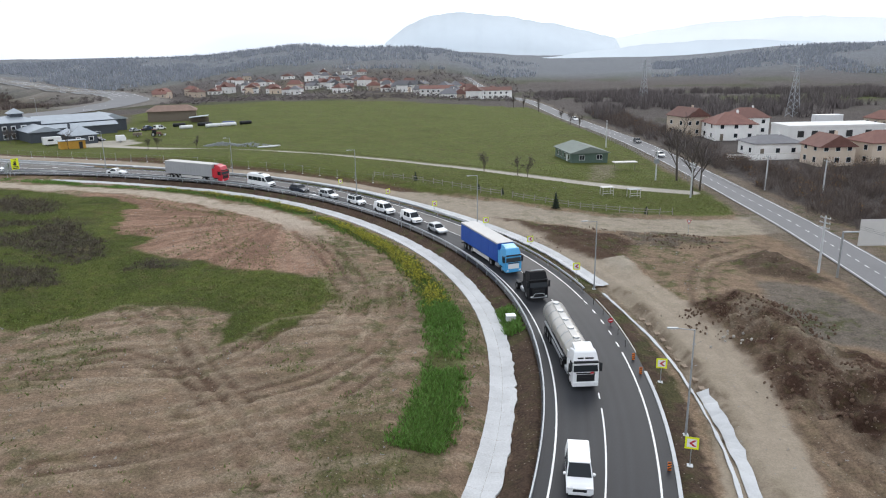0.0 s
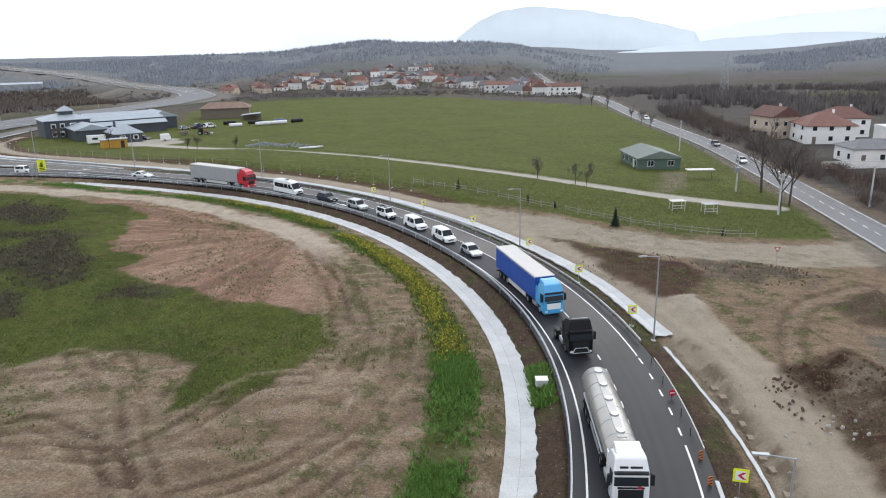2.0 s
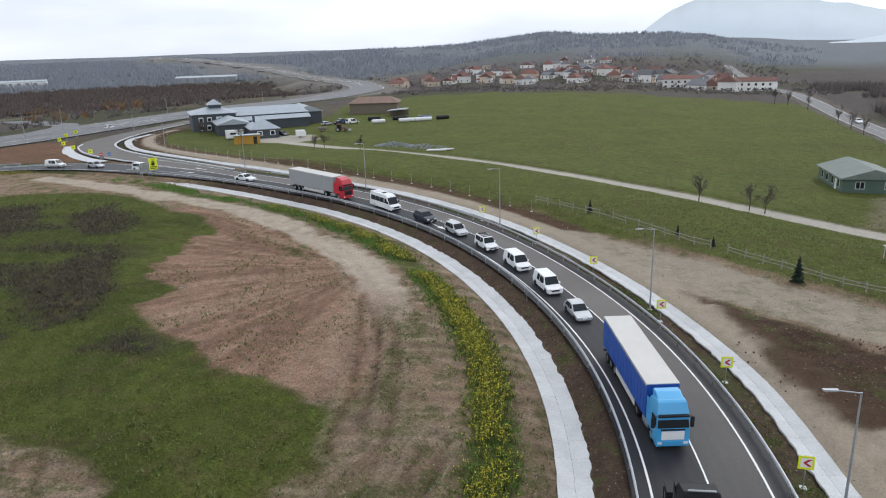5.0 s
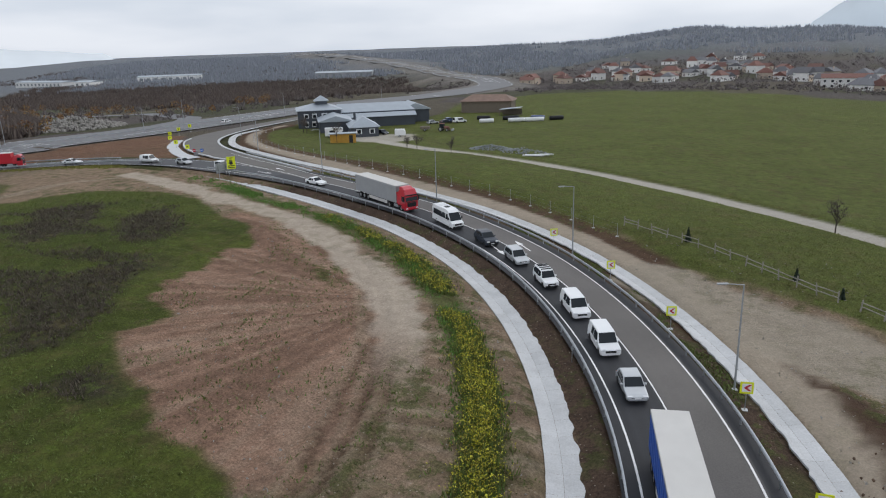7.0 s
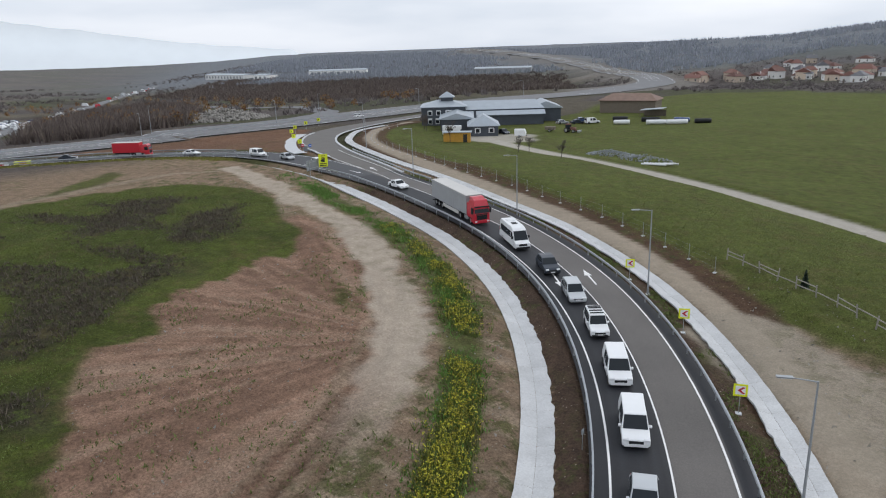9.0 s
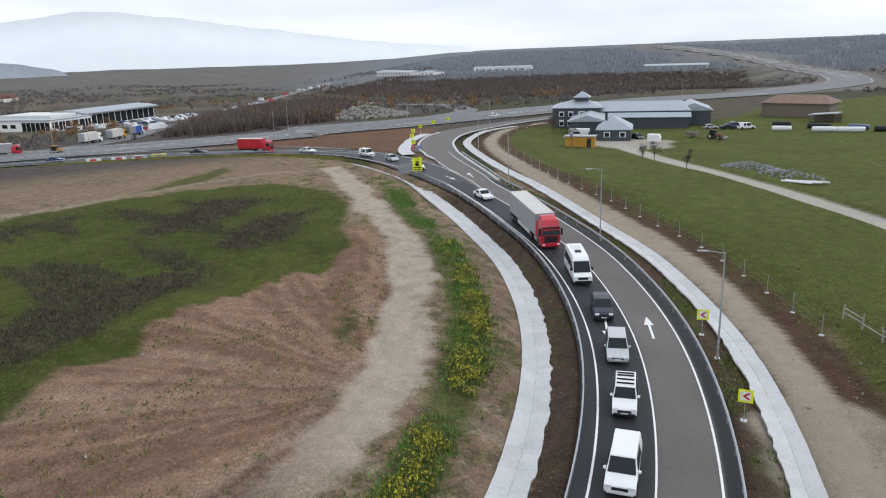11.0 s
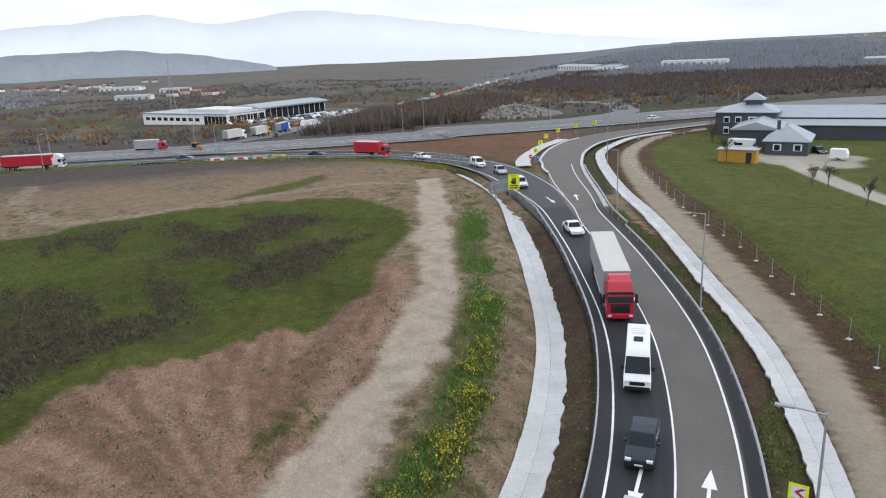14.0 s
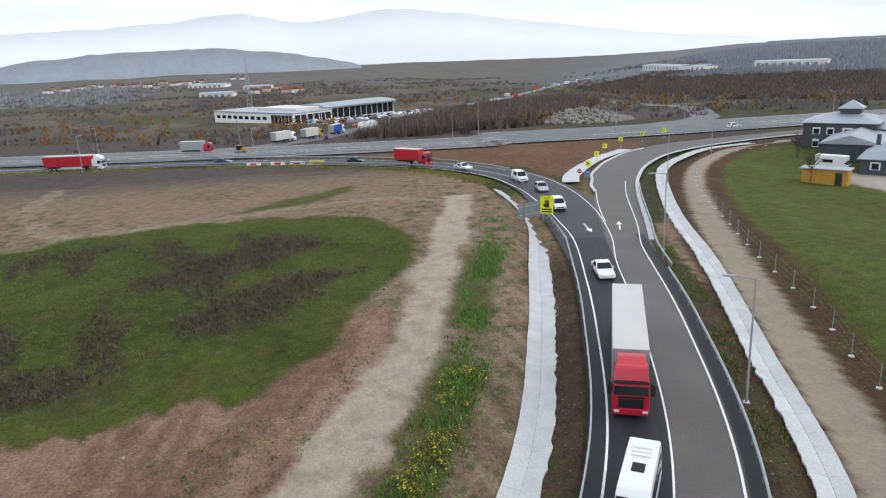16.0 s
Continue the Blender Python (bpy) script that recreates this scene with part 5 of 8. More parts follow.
def box_trailer(root, f, length, side, roof, curtain=True):
    """A curtain-sided semitrailer whose front stands at x = f."""
    b = f - length
    hw, z0, z1 = 1.27, 1.15, 4.0
    part("trailer_body", box(b, f, -hw, hw, z0, z1 - 0.05, 0.03), side, root)
    part("trailer_roof", box(b - 0.01, f + 0.01, -hw * 1.005, hw * 1.005, z1 - 0.06, z1 + 0.02, 0.03), roof, root, "pale dusty tarpaulin roof")
    part("chassis", box(b + 0.1, f - 0.5, -0.5, 0.5, 0.85, z0, 0.02), M_PLASTIC, root, "black chassis frame")
    part("top_rail", box(b, f, -hw - 0.02, -hw, z1 - 0.22, z1 - 0.06), M_STEEL, root)
    part("top_rail", box(b, f, hw, hw + 0.02, z1 - 0.22, z1 - 0.06), M_STEEL, root)
    n = int(length / 0.85)
    for s in (-1, 1):
        part("side_skirt", box(b + 4.6, f - 3.0, s * 1.2 - 0.02, s * 1.2 + 0.02, 0.5, 1.05, 0.01), M_PALETARP, root, "white side guard")
        for k in range(n):
            x = b + 0.5 + k * (length - 1.0) / (n - 1)
            part("tarpaulin_strap", box(x - 0.03, x + 0.03, s * (hw + 0.012) - 0.012, s * (hw + 0.012) + 0.012, z0 + 0.02, z1 - 0.25), side, root)
        for x in (b + 1.6, b + 2.9, b + 4.2):
            wheel(root, x, s * 1.03, 0.5, 0.38)
    part("rear_bumper", box(b - 0.02, b + 0.15, -1.2, 1.2, 0.5, 0.68, 0.02), M_PLASTIC, root)


def semi(m, paint, side, roof, label, name="curtain_sided_truck", mask=None, high=3.75, fairing=True):
    root = thing(name, m, label, "truck", "vehicles in the queue")
    f = 8.25
    tractor_unit(root, paint, f, high, mask=mask)
    if fairing:
        part("roof_fairing", shell([(f - 2.2, high - 0.5), (f - 2.2, 4.0), (f - 1.6, 4.0), (f - 0.7, high - 0.05)], 0.95, None, 0.08), paint, root)
    box_trailer(root, f - 2.75, 13.6, side, roof)
    return root


def rigid(m, paint, side, label, name="box_truck"):
    """A two-axle lorry with a box body."""
    root = thing(name, m, label, "truck", "lorries")
    f = 5.0
    tractor_unit(root, paint, f, 3.3)
    b = f - 9.8
    part("box_body", box(b, f - 2.45, -1.25, 1.25, 1.15, 3.75, 0.04), side, root)
    part("box_roof", box(b - 0.02, f - 2.43, -1.27, 1.27, 3.75, 3.82, 0.02), M_PALETARP, root, "pale roof")
    part("rear_frame", box(b - 0.06, b, -1.2, 1.2, 1.2, 3.7), M_STEEL, root)
    part("chassis", box(b + 0.1, f - 5.5, -0.45, 0.45, 0.65, 1.15), M_PLASTIC, root)
    return root


def text_ob(name, body, size, m, material, parent):
    cu = bpy.data.curves.new(name, "FONT")
    cu.body, cu.size, cu.extrude, cu.align_x, cu.align_y = body, size, 0.004, "CENTER", "CENTER"
    tmp = bpy.data.objects.new(name, cu)
    scene.collection.objects.link(tmp)
    me = bpy.data.meshes.new_from_object(tmp.evaluated_get(bpy.context.evaluated_depsgraph_get()))
    bpy.data.objects.remove(tmp)
    me.materials.clear()
    me.materials.append(material)
    ob = new(name, me)
    ob.parent = parent
    ob.matrix_local = m
    return ob


def tanker(m):
    root = thing("tanker_truck", m, "white tanker truck with polished steel tank", "truck", "vehicles in the queue")
    f = 7.6
    cab = tractor_unit(root, M_WHITE, f, 3.7)
    part("roof_fairing", shell([(f - 2.2, 3.1), (f - 2.2, 3.95), (f - 1.7, 3.95), (f - 0.7, 3.65)], 0.9, None, 0.1), M_WHITE, root)
    # name board over the windscreen: plain bars
    for k, (y0, y1) in enumerate(((-0.75, -0.2), (-0.05, 0.75))):
        part("name_board_bar", box(f - 0.36, f - 0.26, y0, y1, 2.98, 3.14), M_INK, cab, "dark lettering bar")
    part("logo_patch", box(f + 0.0, f + 0.032, 0.42, 0.72, 1.62, 1.8), M_RED, cab, "red square emblem")
    t0, t1, r, zc = f - 15.2, f - 2.9, 1.12, 2.35
    bm = bmesh.new()
    n = 28
    rows = []
    for x, k in ((t0, 0.55), (t0 + 0.12, 0.85), (t0 + 0.4, 1.0), (t1 - 0.4, 1.0), (t1 - 0.12, 0.85), (t1, 0.55)):
        rows.append([bm.verts.new((x, 1.1 * r * k * math.cos(2 * math.pi * j / n), zc + r * k * math.sin(2 * math.pi * j / n))) for j in range(n)])
    for a, b in zip(rows[:-1], rows[1:]):
        for j in range(n):
            bm.faces.new((a[j], a[(j + 1) % n], b[(j + 1) % n], b[j]))
    bm.faces.new(rows[0])
    bm.faces.new(rows[-1])
    bmesh.ops.recalc_face_normals(bm, faces=bm.faces)
    tank = part("tank", bm, M_TANK, root, "polished steel tank", smooth=True)
    for x in np.linspace(t0 + 1.2, t1 - 1.2, 6):
        bm = bmesh.new()
        rows = []
        for xx, k in ((x - 0.05, 1.0), (x - 0.05, 1.02), (x + 0.05, 1.02), (x + 0.05, 1.0)):
            rows.append([bm.verts.new((xx, 1.1 * r * k * math.cos(2 * math.pi * j / n), zc + r * k * math.sin(2 * math.pi * j / n))) for j in range(n)])
        for a, b in zip(rows[:-1], rows[1:]):
            for j in range(n):
                bm.faces.new((a[j], a[(j + 1) % n], b[(j + 1) % n], b[j]))
        part("tank_band", bm, M_STEEL, tank)
    part("walkway", box(t0 + 0.6, t1 - 0.5, -0.32, 0.32, zc + r - 0.03, zc + r + 0.06, 0.02), M_PALETARP, tank, "pale walkway along the tank top")
    for x in np.linspace(t0 + 1.5, t1 - 1.2, 5):
        part("manhole", rod((x, 0, zc + r), (x, 0, zc + r + 0.2), 0.34, 0.3, 16), M_STEEL, tank, "round steel manhole lid")
    for s in (-1, 1):
        for x in (t0 + 1.7, t0 + 3.0, t0 + 4.3):
            wheel(root, x, s * 1.03, 0.5, 0.38)
        part("side_guard", box(t0 + 5.2, t1 - 1.8, s * 1.15 - 0.03, s * 1.15 + 0.03, 0.6, 1.0, 0.02), M_STEEL, root)
        part("hose_tube", rod((t0 + 1.0, s * 1.05, 1.25), (t1 - 2.0, s * 1.05, 1.25), 0.11, sides=10), M_STEEL, tank)
    part("chassis", box(t0 + 0.1, t1 - 0.5, -0.5, 0.5, 0.85, 1.3, 0.02), M_PLASTIC, root, "black chassis frame")
    return root


def on_lane(front, length, s=-1.62, lift=0.0):
    """Pose of a vehicle of the queue, whose front bumper is at that bearing."""
    a = front + math.degrees(length / 2 / U / 90)
    x, y = ring(a, s)
    slope = math.degrees(math.atan(float(level(x + 0.5) - level(x - 0.5)) * abs(math.sin(radians(a)))))
    return pose(float(x) * U, float(y) * U, float(level(x)) * U + 0.01 + lift, 0, -slope, a - 90)


van = car(on_lane(-9.4, 4.9), M_WHITE, "white delivery van with a plain roof", "van", "van", "van")
tanker(on_lane(-0.7, 15.2))
trac = thing("tractor_unit", on_lane(11.6, 6.0) @ pose(0, 0, 0), "black lorry tractor unit without a trailer", "truck", "vehicles in the queue")
tractor_unit(trac, M_BLACK, 3.0, 3.8, bull=True)
semi(on_lane(17.2, 16.5), M_SKYBLUE, M_BLUETARP, M_PALETARP, "light blue truck with a blue curtain-sided trailer", mask=M_WHITE)
car(on_lane(29.4, 4.4), M_SILVER, "silver estate car in the queue", "car", "hatch")
car(on_lane(33.6, 4.9), M_WHITE, "white panel van with rear side windows", "van", "van", "van")
car(on_lane(38.0, 4.9), M_WHITE, "white crew van with side windows", "van", "van", "van")
car(on_lane(42.6, 4.3), M_WHITE, "white high-roofed car with black roof bars", "car", "combi", rack=True)
car(on_lane(46.9, 4.6), M_SILVER, "silver people carrier in the queue", "car", "mpv")
car(on_lane(51.4, 4.5), M_DARKCAR, "dark blue-grey sport utility car", "car", "suv")
minibus(on_lane(56.4, 7.0), "white high-roofed minibus with dark windows")
semi(on_lane(63.4, 16.5), M_RED, M_GREYTARP, M_PALETARP, "red truck with a grey curtain-sided trailer")
car(on_lane(78.4, 4.6), M_WHITE, "pale silver saloon car", "car", "saloon")


def along(line, x, y, m_extra=None, back=False):
    """Pose on a road at the plan point nearest to x, y, heading along it."""
    p = np.asarray(line)
    k = int(np.argmin(np.hypot(p[:, 0] - x, p[:, 1] - y)))
    k = min(max(k, 1), len(p) - 2)
    d = p[k + 1] - p[k - 1]
    yaw = math.degrees(math.atan2(d[1], d[0])) + (180 if back else 0)
    return yaw


for x, y, paint, kind, label, name, back in (
        (-90.5, 139.4, M_WHITE, "combi", "white compact car on the ramp", "car", True),
        (-103.5, 141.2, M_SILVER, "hatch", "silver hatchback on the ramp", "car", True),
        (-113.5, 140.8, M_WHITE, "van", "white passenger van on the ramp", "van", True),
        (-131, 135.2, M_WHITE, "saloon", "white saloon car on the ramp", "car", True),
        (-151.5, 117, M_DARKCAR, "saloon", "dark saloon car on the ramp", "car", True),
        (-165.5, 89, M_BLUECAR, "saloon", "navy blue saloon car on the ramp", "car", True),
        (-171, 212, M_WHITE, "hatch", "white car on the highway", "car", False)):
    line = HIGHWAY if x < -168 else RAMP
    car(pose(x * U, y * U, float(level(x)) * U + 0.02, 0, 0, along(line, x, y, back=back)), paint, label, "van" if name == "van" else "car", kind, name)
rigid(pose(-143 * U, 127.5 * U, float(level(-143)) * U, 0, 0, along(RAMP, -143, 127.5, back=True)), M_RED, M_RED, "red box truck on the ramp")
semi(pose(-171 * U, 57 * U, float(level(-171)) * U, 0, 0, along(RAMP, -171, 57, back=True)), M_WHITE, M_RED, M_PALETARP, "white truck with a red trailer")


def place(x, y, yaw=0.0, lift=0.0):
    return pose(x * U, y * U, base_z(x, y) * U + lift, 0, 0, yaw)


def soup(name, tris, material, label, category, kind="stuff", parent=None):
    """Loose triangles, n x 3 x 3 metres, as one object."""
    t = np.asarray(tris, np.float32).reshape(-1, 3)
    me = bpy.data.meshes.new(name)
    n = len(t) // 3
    me.vertices.add(len(t))
    me.vertices.foreach_set("co", t.ravel())
    me.loops.add(len(t))
    me.loops.foreach_set("vertex_index", np.arange(len(t), dtype=np.int32))
    me.polygons.add(n)
    me.polygons.foreach_set("loop_start", np.arange(0, len(t), 3, dtype=np.int32))
    me.update(calc_edges=True)
    me.materials.append(material)
    ob = new(name, me)
    if parent is not None:
        ob.parent = parent
        return ob
    return tagged(ob, label, category, kind=kind)


RS = np.random.RandomState(11)


def land(x, y):
    """Ground heights at many plan points, survey units."""
    i = np.clip(np.searchsorted(xs, x) - 1, 0, len(xs) - 2)
    j = np.clip(np.searchsorted(ys, y) - 1, 0, len(ys) - 2)
    u, v = (x - xs[i]) / (xs[i + 1] - xs[i]), (y - ys[j]) / (ys[j + 1] - ys[j])
    return (LAND[j, i] * (1 - u) + LAND[j, i + 1] * u) * (1 - v) + (LAND[j + 1, i] * (1 - u) + LAND[j + 1, i + 1] * u) * v


def blades(x, y, h, w, lean=0.45, per=5):
    """Upright tapering blades in tufts, at plan points; metres in h and w."""
    n = len(x)
    x, y = np.repeat(x, per), np.repeat(y, per)
    h, w = np.repeat(h, per) * RS.uniform(0.6, 1.15, n * per), np.repeat(w, per)
    z = land(x, y) * U
    bx, by = x * U + RS.normal(0, 0.5, n * per) * w * 1.6, y * U + RS.normal(0, 0.5, n * per) * w * 1.6
    ang = RS.uniform(0, 2 * np.pi, n * per)
    hx, hy = np.cos(ang) * w * 0.35, np.sin(ang) * w * 0.35
    tx, ty = bx + RS.normal(0, lean, n * per) * h, by + RS.normal(0, lean, n * per) * h
    a = np.stack([bx - hx, by - hy, z - 0.03], -1)
    b = np.stack([bx + hx, by + hy, z - 0.03], -1)
    c = np.stack([tx, ty, z + h], -1)
    return np.stack([a, b, c], 1)


def cloud(x, y, r, h, per, size, base=0.15, flat=0.8):
    """Small leaf-like flakes in rounded crowns standing at plan points; r, h, size in metres."""
    n = len(x)
    k = n * per
    v = RS.normal(0, 1, (k, 3))
    v /= np.linalg.norm(v, axis=1)[:, None]
    v *= RS.uniform(0.35, 1.0, (k, 1)) ** 0.5
    cx, cy, cz = np.repeat(x * U, per), np.repeat(y * U, per), np.repeat(land(x, y) * U, per)
    rr, hh = np.repeat(r, per), np.repeat(h, per)
    p = np.stack([cx + v[:, 0] * rr, cy + v[:, 1] * rr, cz + hh * (base + (1 - base) * (0.5 + 0.5 * v[:, 2]))], -1)
    s = np.repeat(size, per) if np.ndim(size) else size
    d1, d2 = RS.normal(0, 1, (k, 3)), RS.normal(0, 1, (k, 3))
    d1[:, 2] *= flat
    s = np.asarray(s).reshape(-1, 1) if np.ndim(s) else s
    return np.stack([p - d1 * s * 0.5, p + d1 * s * 0.5, p + d2 * s], 1)


def twigs(x, y, r, h, per, thick):
    """Fans of thin bare twigs rising from plan points; metres."""
    n = len(x)
    k = n * per
    bx, by, bz = np.repeat(x * U, per), np.repeat(y * U, per), np.repeat(land(x, y) * U, per)
    rr, hh = np.repeat(r, per), np.repeat(h, per)
    a0 = RS.uniform(0, 2 * np.pi, k)
    d0 = RS.uniform(0, 0.6, k) * rr
    d1 = d0 + RS.uniform(0.1, 0.9, k) * rr * 0.7
    z0, z1 = RS.uniform(0, 0.45, k) * hh, 0
    z1 = z0 + RS.uniform(0.35, 0.6, k) * hh
    a1 = a0 + RS.normal(0, 0.5, k)
    p = np.stack([bx + d0 * np.cos(a0), by + d0 * np.sin(a0), bz + z0], -1)
    q = np.stack([bx + d1 * np.cos(a1), by + d1 * np.sin(a1), bz + z1], -1)
    side = RS.normal(0, 1, (k, 3))
    side /= np.linalg.norm(side, axis=1)[:, None]
    t = np.asarray(np.repeat(thick, per) if np.ndim(thick) else thick)
    t = t.reshape(-1, 1) if t.ndim else float(t)
    return np.stack([p - side * t, p + side * t, q], 1)


# ---- street furniture ----
def street_lamp():
    root = thing("street_lamp", Matrix(), "tall grey street lamp with a flat single arm", "street lamp", "lamps along the bend")
    part("base_plate", box(-0.22, 0.22, -0.22, 0.22, -0.25, 0.08, 0.02), M_CONCRETE, root, "pale concrete footing")
    part("pole", rod((0, 0, 0), (0, 0, 9.5), 0.1, 0.055, 10), M_GREYPOLE, root)
    part("arm", rod((0, 0, 9.45), (1.5, 0, 9.6), 0.045, 0.035, 8), M_GREYPOLE, root)
    head = part("head", box(1.3, 2.2, -0.14, 0.14, 9.56, 9.66, 0.03), M_GREYPOLE, root)
    part("lens", box(1.4, 2.1, -0.11, 0.11, 9.54, 9.562), M_LAMP, head, "clear lamp lens")
    return root


def ring_place(a, s, yaw, lift=0.0):
    x, y = ring(a, s)
    return place(float(x), float(y), yaw, lift)


LAMP = street_lamp()
spots = [ring_place(a, s, a + 180) for a, s in ((-21.5, 5.4), (-4.2, 5.4), (13.6, 5.9), (31, 5.6), (48.5, 5.2), (65.8, 4.8), (84.3, 5.3))]
spots += [place(-103, 160.2, -140), place(-136, 186, -160)]
spots += [place(x, y, yaw) for x, y, yaw in ((-161, 96, 160), (-168, 140, 170), (-169, 180, 175), (-166, 60, 160), (-190, 90, -10), (-186, 150, -5), (-183, 205, -5), (-195, 55, -10), (-172, 240, 180), (-173, 300, 180))]
LAMP.matrix_world = spots[0]
for m in spots[1:]:
    copy_thing(LAMP, m)


def chevron_bm(y_tip, y_back, half, x, t):
    """A bent arrow in the plane of a sign."""
    d = 1 if y_tip > y_back else -1
    pts = [(y_tip, 0), (y_back, half), (y_back - d * 0.24, half), (y_tip - d * 0.24, 0), (y_back - d * 0.24, -half), (y_back, -half)]
    bm = bmesh.new()
    lo = [bm.verts.new((x, y, z)) for y, z in pts]
    hi = [bm.verts.new((x + t, y, z)) for y, z in pts]
    n = len(pts)
    for q in ((0, 1, 2, 3), (0, 3, 4, 5)):
        bm.faces.new([hi[i] for i in q])
        bm.faces.new([lo[i] for i in q][::-1])
    for k in range(n):
        bm.faces.new((lo[k], lo[(k + 1) % n], hi[(k + 1) % n], hi[k]))
    bmesh.ops.recalc_face_normals(bm, faces=bm.faces)
    return bm


def chevron_sign(label, right=False, size=1.02, post_h=2.5):
    root = thing("chevron_sign", Matrix(), label, "road sign", "chevron signs")
    h = size / 2
    zc = post_h - h
    part("post", rod((-0.05, 0, -0.3), (-0.05, 0, post_h - 0.1), 0.035, sides=8), M_STEEL, root, "galvanised post")
    part("footing", box(-0.28, 0.18, -0.23, 0.23, -0.2, 0.05, 0.02), M_CONCRETE, root, "pale concrete footing")
    bm = box(-0.02, 0.0, -h, h, zc - h, zc + h, 0.0)
    panel = part("panel", bm, M_YELLOW, root, "bright yellow-green sign panel")
    if not right:
        part("field", box(0.001, 0.006, -h * 0.7, h * 0.7, zc - h * 0.7, zc + h * 0.7), M_WHITE, panel, "white inner field")
    bm = chevron_bm(-0.3 if not right else 0.3, 0.05 if not right else -0.05, 0.27, 0.007, 0.005)
    bmesh.ops.translate(bm, verts=bm.verts, vec=(0, 0.08 if not right else -0.08, zc))
    part("chevron", bm, M_SIGNRED if not right else M_INK, panel, "dark red chevron" if not right else "black chevron")
    return root


SIGN = chevron_sign("yellow road sign with a dark red chevron")
spots = [ring_place(a, 5.1, a - 100) for a in (-13.5, -6.5, 0.4, 15.4, 22.6, 29.3, 36.9, 43.8, 50.7)]
SIGN.matrix_world = spots[0]
for m in spots[1:]:
    copy_thing(SIGN, m)
SIGN2 = chevron_sign("small yellow road sign with a black chevron", True, 1.1, 2.6)
spots = [place(x, y, -32) for x, y in ((-117.5, 153.5), (-129, 159.5), (-137.5, 164.5), (-147, 171.8), (-153, 179.3), (-157.5, 186.7))]
SIGN2.matrix_world = spots[0]
for m in spots[1:]:
    copy_thing(SIGN2, m)


def beacon_panel():
    root = thing("beacon_panel", Matrix(), "orange and black striped beacon panel on a rubber foot", "traffic beacon", "beacons at the road edge")
    part("foot", box(-0.2, 0.2, -0.4, 0.4, 0, 0.1, 0.03), M_RUBBER, root, "black rubber foot")
    panel = part("panel", box(-0.02, 0.02, -0.14, 0.14, 0.12, 1.1, 0.01), M_ORANGE, root)
    for k in range(4):
        bm = bmesh.new()
        z = 0.16 + k * 0.24
        for x0, x1 in ((0.022, 0.028),):
            v = [bm.verts.new((x, y, zz)) for x in (x0, x1) for y, zz in ((-0.14, z), (0.14, z + 0.12), (0.14, min(1.1, z + 0.23)), (-0.14, z + 0.11))]
            bm.faces.new(v[4:])
            for j in range(4):
                bm.faces.new((v[j], v[(j + 1) % 4], v[4 + (j + 1) % 4], v[4 + j]))
        part("stripe", bm, M_INK, panel, "dark stripe")
    return root


def post_stand():
    root = thing("barrier_stand", Matrix(), "slim dark barrier post on a rubber foot", "traffic beacon", "barrier posts at the road edge")
    part("foot", box(-0.3, 0.3, -0.4, 0.4, 0, 0.1, 0.03), M_RUBBER, root, "black rubber foot")
    part("upright", rod((0, 0, 0.1), (0, 0, 1.15), 0.035), M_PLASTIC, root)
    return root


BEACON = beacon_panel()
spots = [ring_place(a, 3.75, a - 90) for a in (2.6, 1.0, -7.1, -12)]
BEACON.matrix_world = spots[0]
for m in spots[1:]:
    copy_thing(BEACON, m)
STAND = post_stand()
spots = [ring_place(a, 3.7, a - 90) for a in (4.2, 5.7, 8.6, 10.4)]
STAND.matrix_world = spots[0]
for m in spots[1:]:
    copy_thing(STAND, m)
bar = thing("barrier_board", Matrix(), "fallen striped barrier board along the road edge", "barrier")
bm = strip(arc_line(2.8, 10.5, 4.0), -0.03, 0.03, 0.5, 0.09)
part("board", bm, M_PALETARP, bar)
stop = thing("no_entry_board", ring_place(7.2, 3.7, -80), "small red and white round sign on a rubber foot", "road sign")
part("foot", box(-0.2, 0.2, -0.3, 0.3, 0, 0.1, 0.03), M_RUBBER, stop)
part("upright", rod((0, 0, 0.1), (0, 0, 0.8), 0.03), M_PLASTIC, stop)
disc = part("disc", rod((0.03, 0, 0.95), (0.05, 0, 0.95), 0.32, sides=20), M_RED, stop, "red disc")
part("bar", box(0.052, 0.058, -0.22, 0.22, 0.9, 1.0), M_WHITE, disc, "white bar")

# utility box in its tuft of weeds
ub = thing("utility_box", ring_place(9.0, -5.3, 5), "small pale concrete utility box among weeds", "utility box")
part("body", box(-0.55, 0.55, -0.45, 0.45, -0.3, 0.85, 0.04), M_CONCRETE, ub)
part("lid", box(-0.58, 0.58, -0.48, 0.48, 0.85, 0.93, 0.02), M_WHITE, ub, "white lid")
part("door", box(-0.35, 0.35, -0.47, -0.45, 0.05, 0.7), M_PALETARP, ub)
mk = thing("marker_post", ring_place(33.5, -4.6, 0), "thin grey marker plate on a post", "marker post")
part("post", rod((0, 0, -0.3), (0, 0, 1.5), 0.03), M_STEEL, mk)
part("plate", box(-0.02, 0.02, -0.15, 0.15, 1.2, 1.6), M_SIGNGREY, mk)

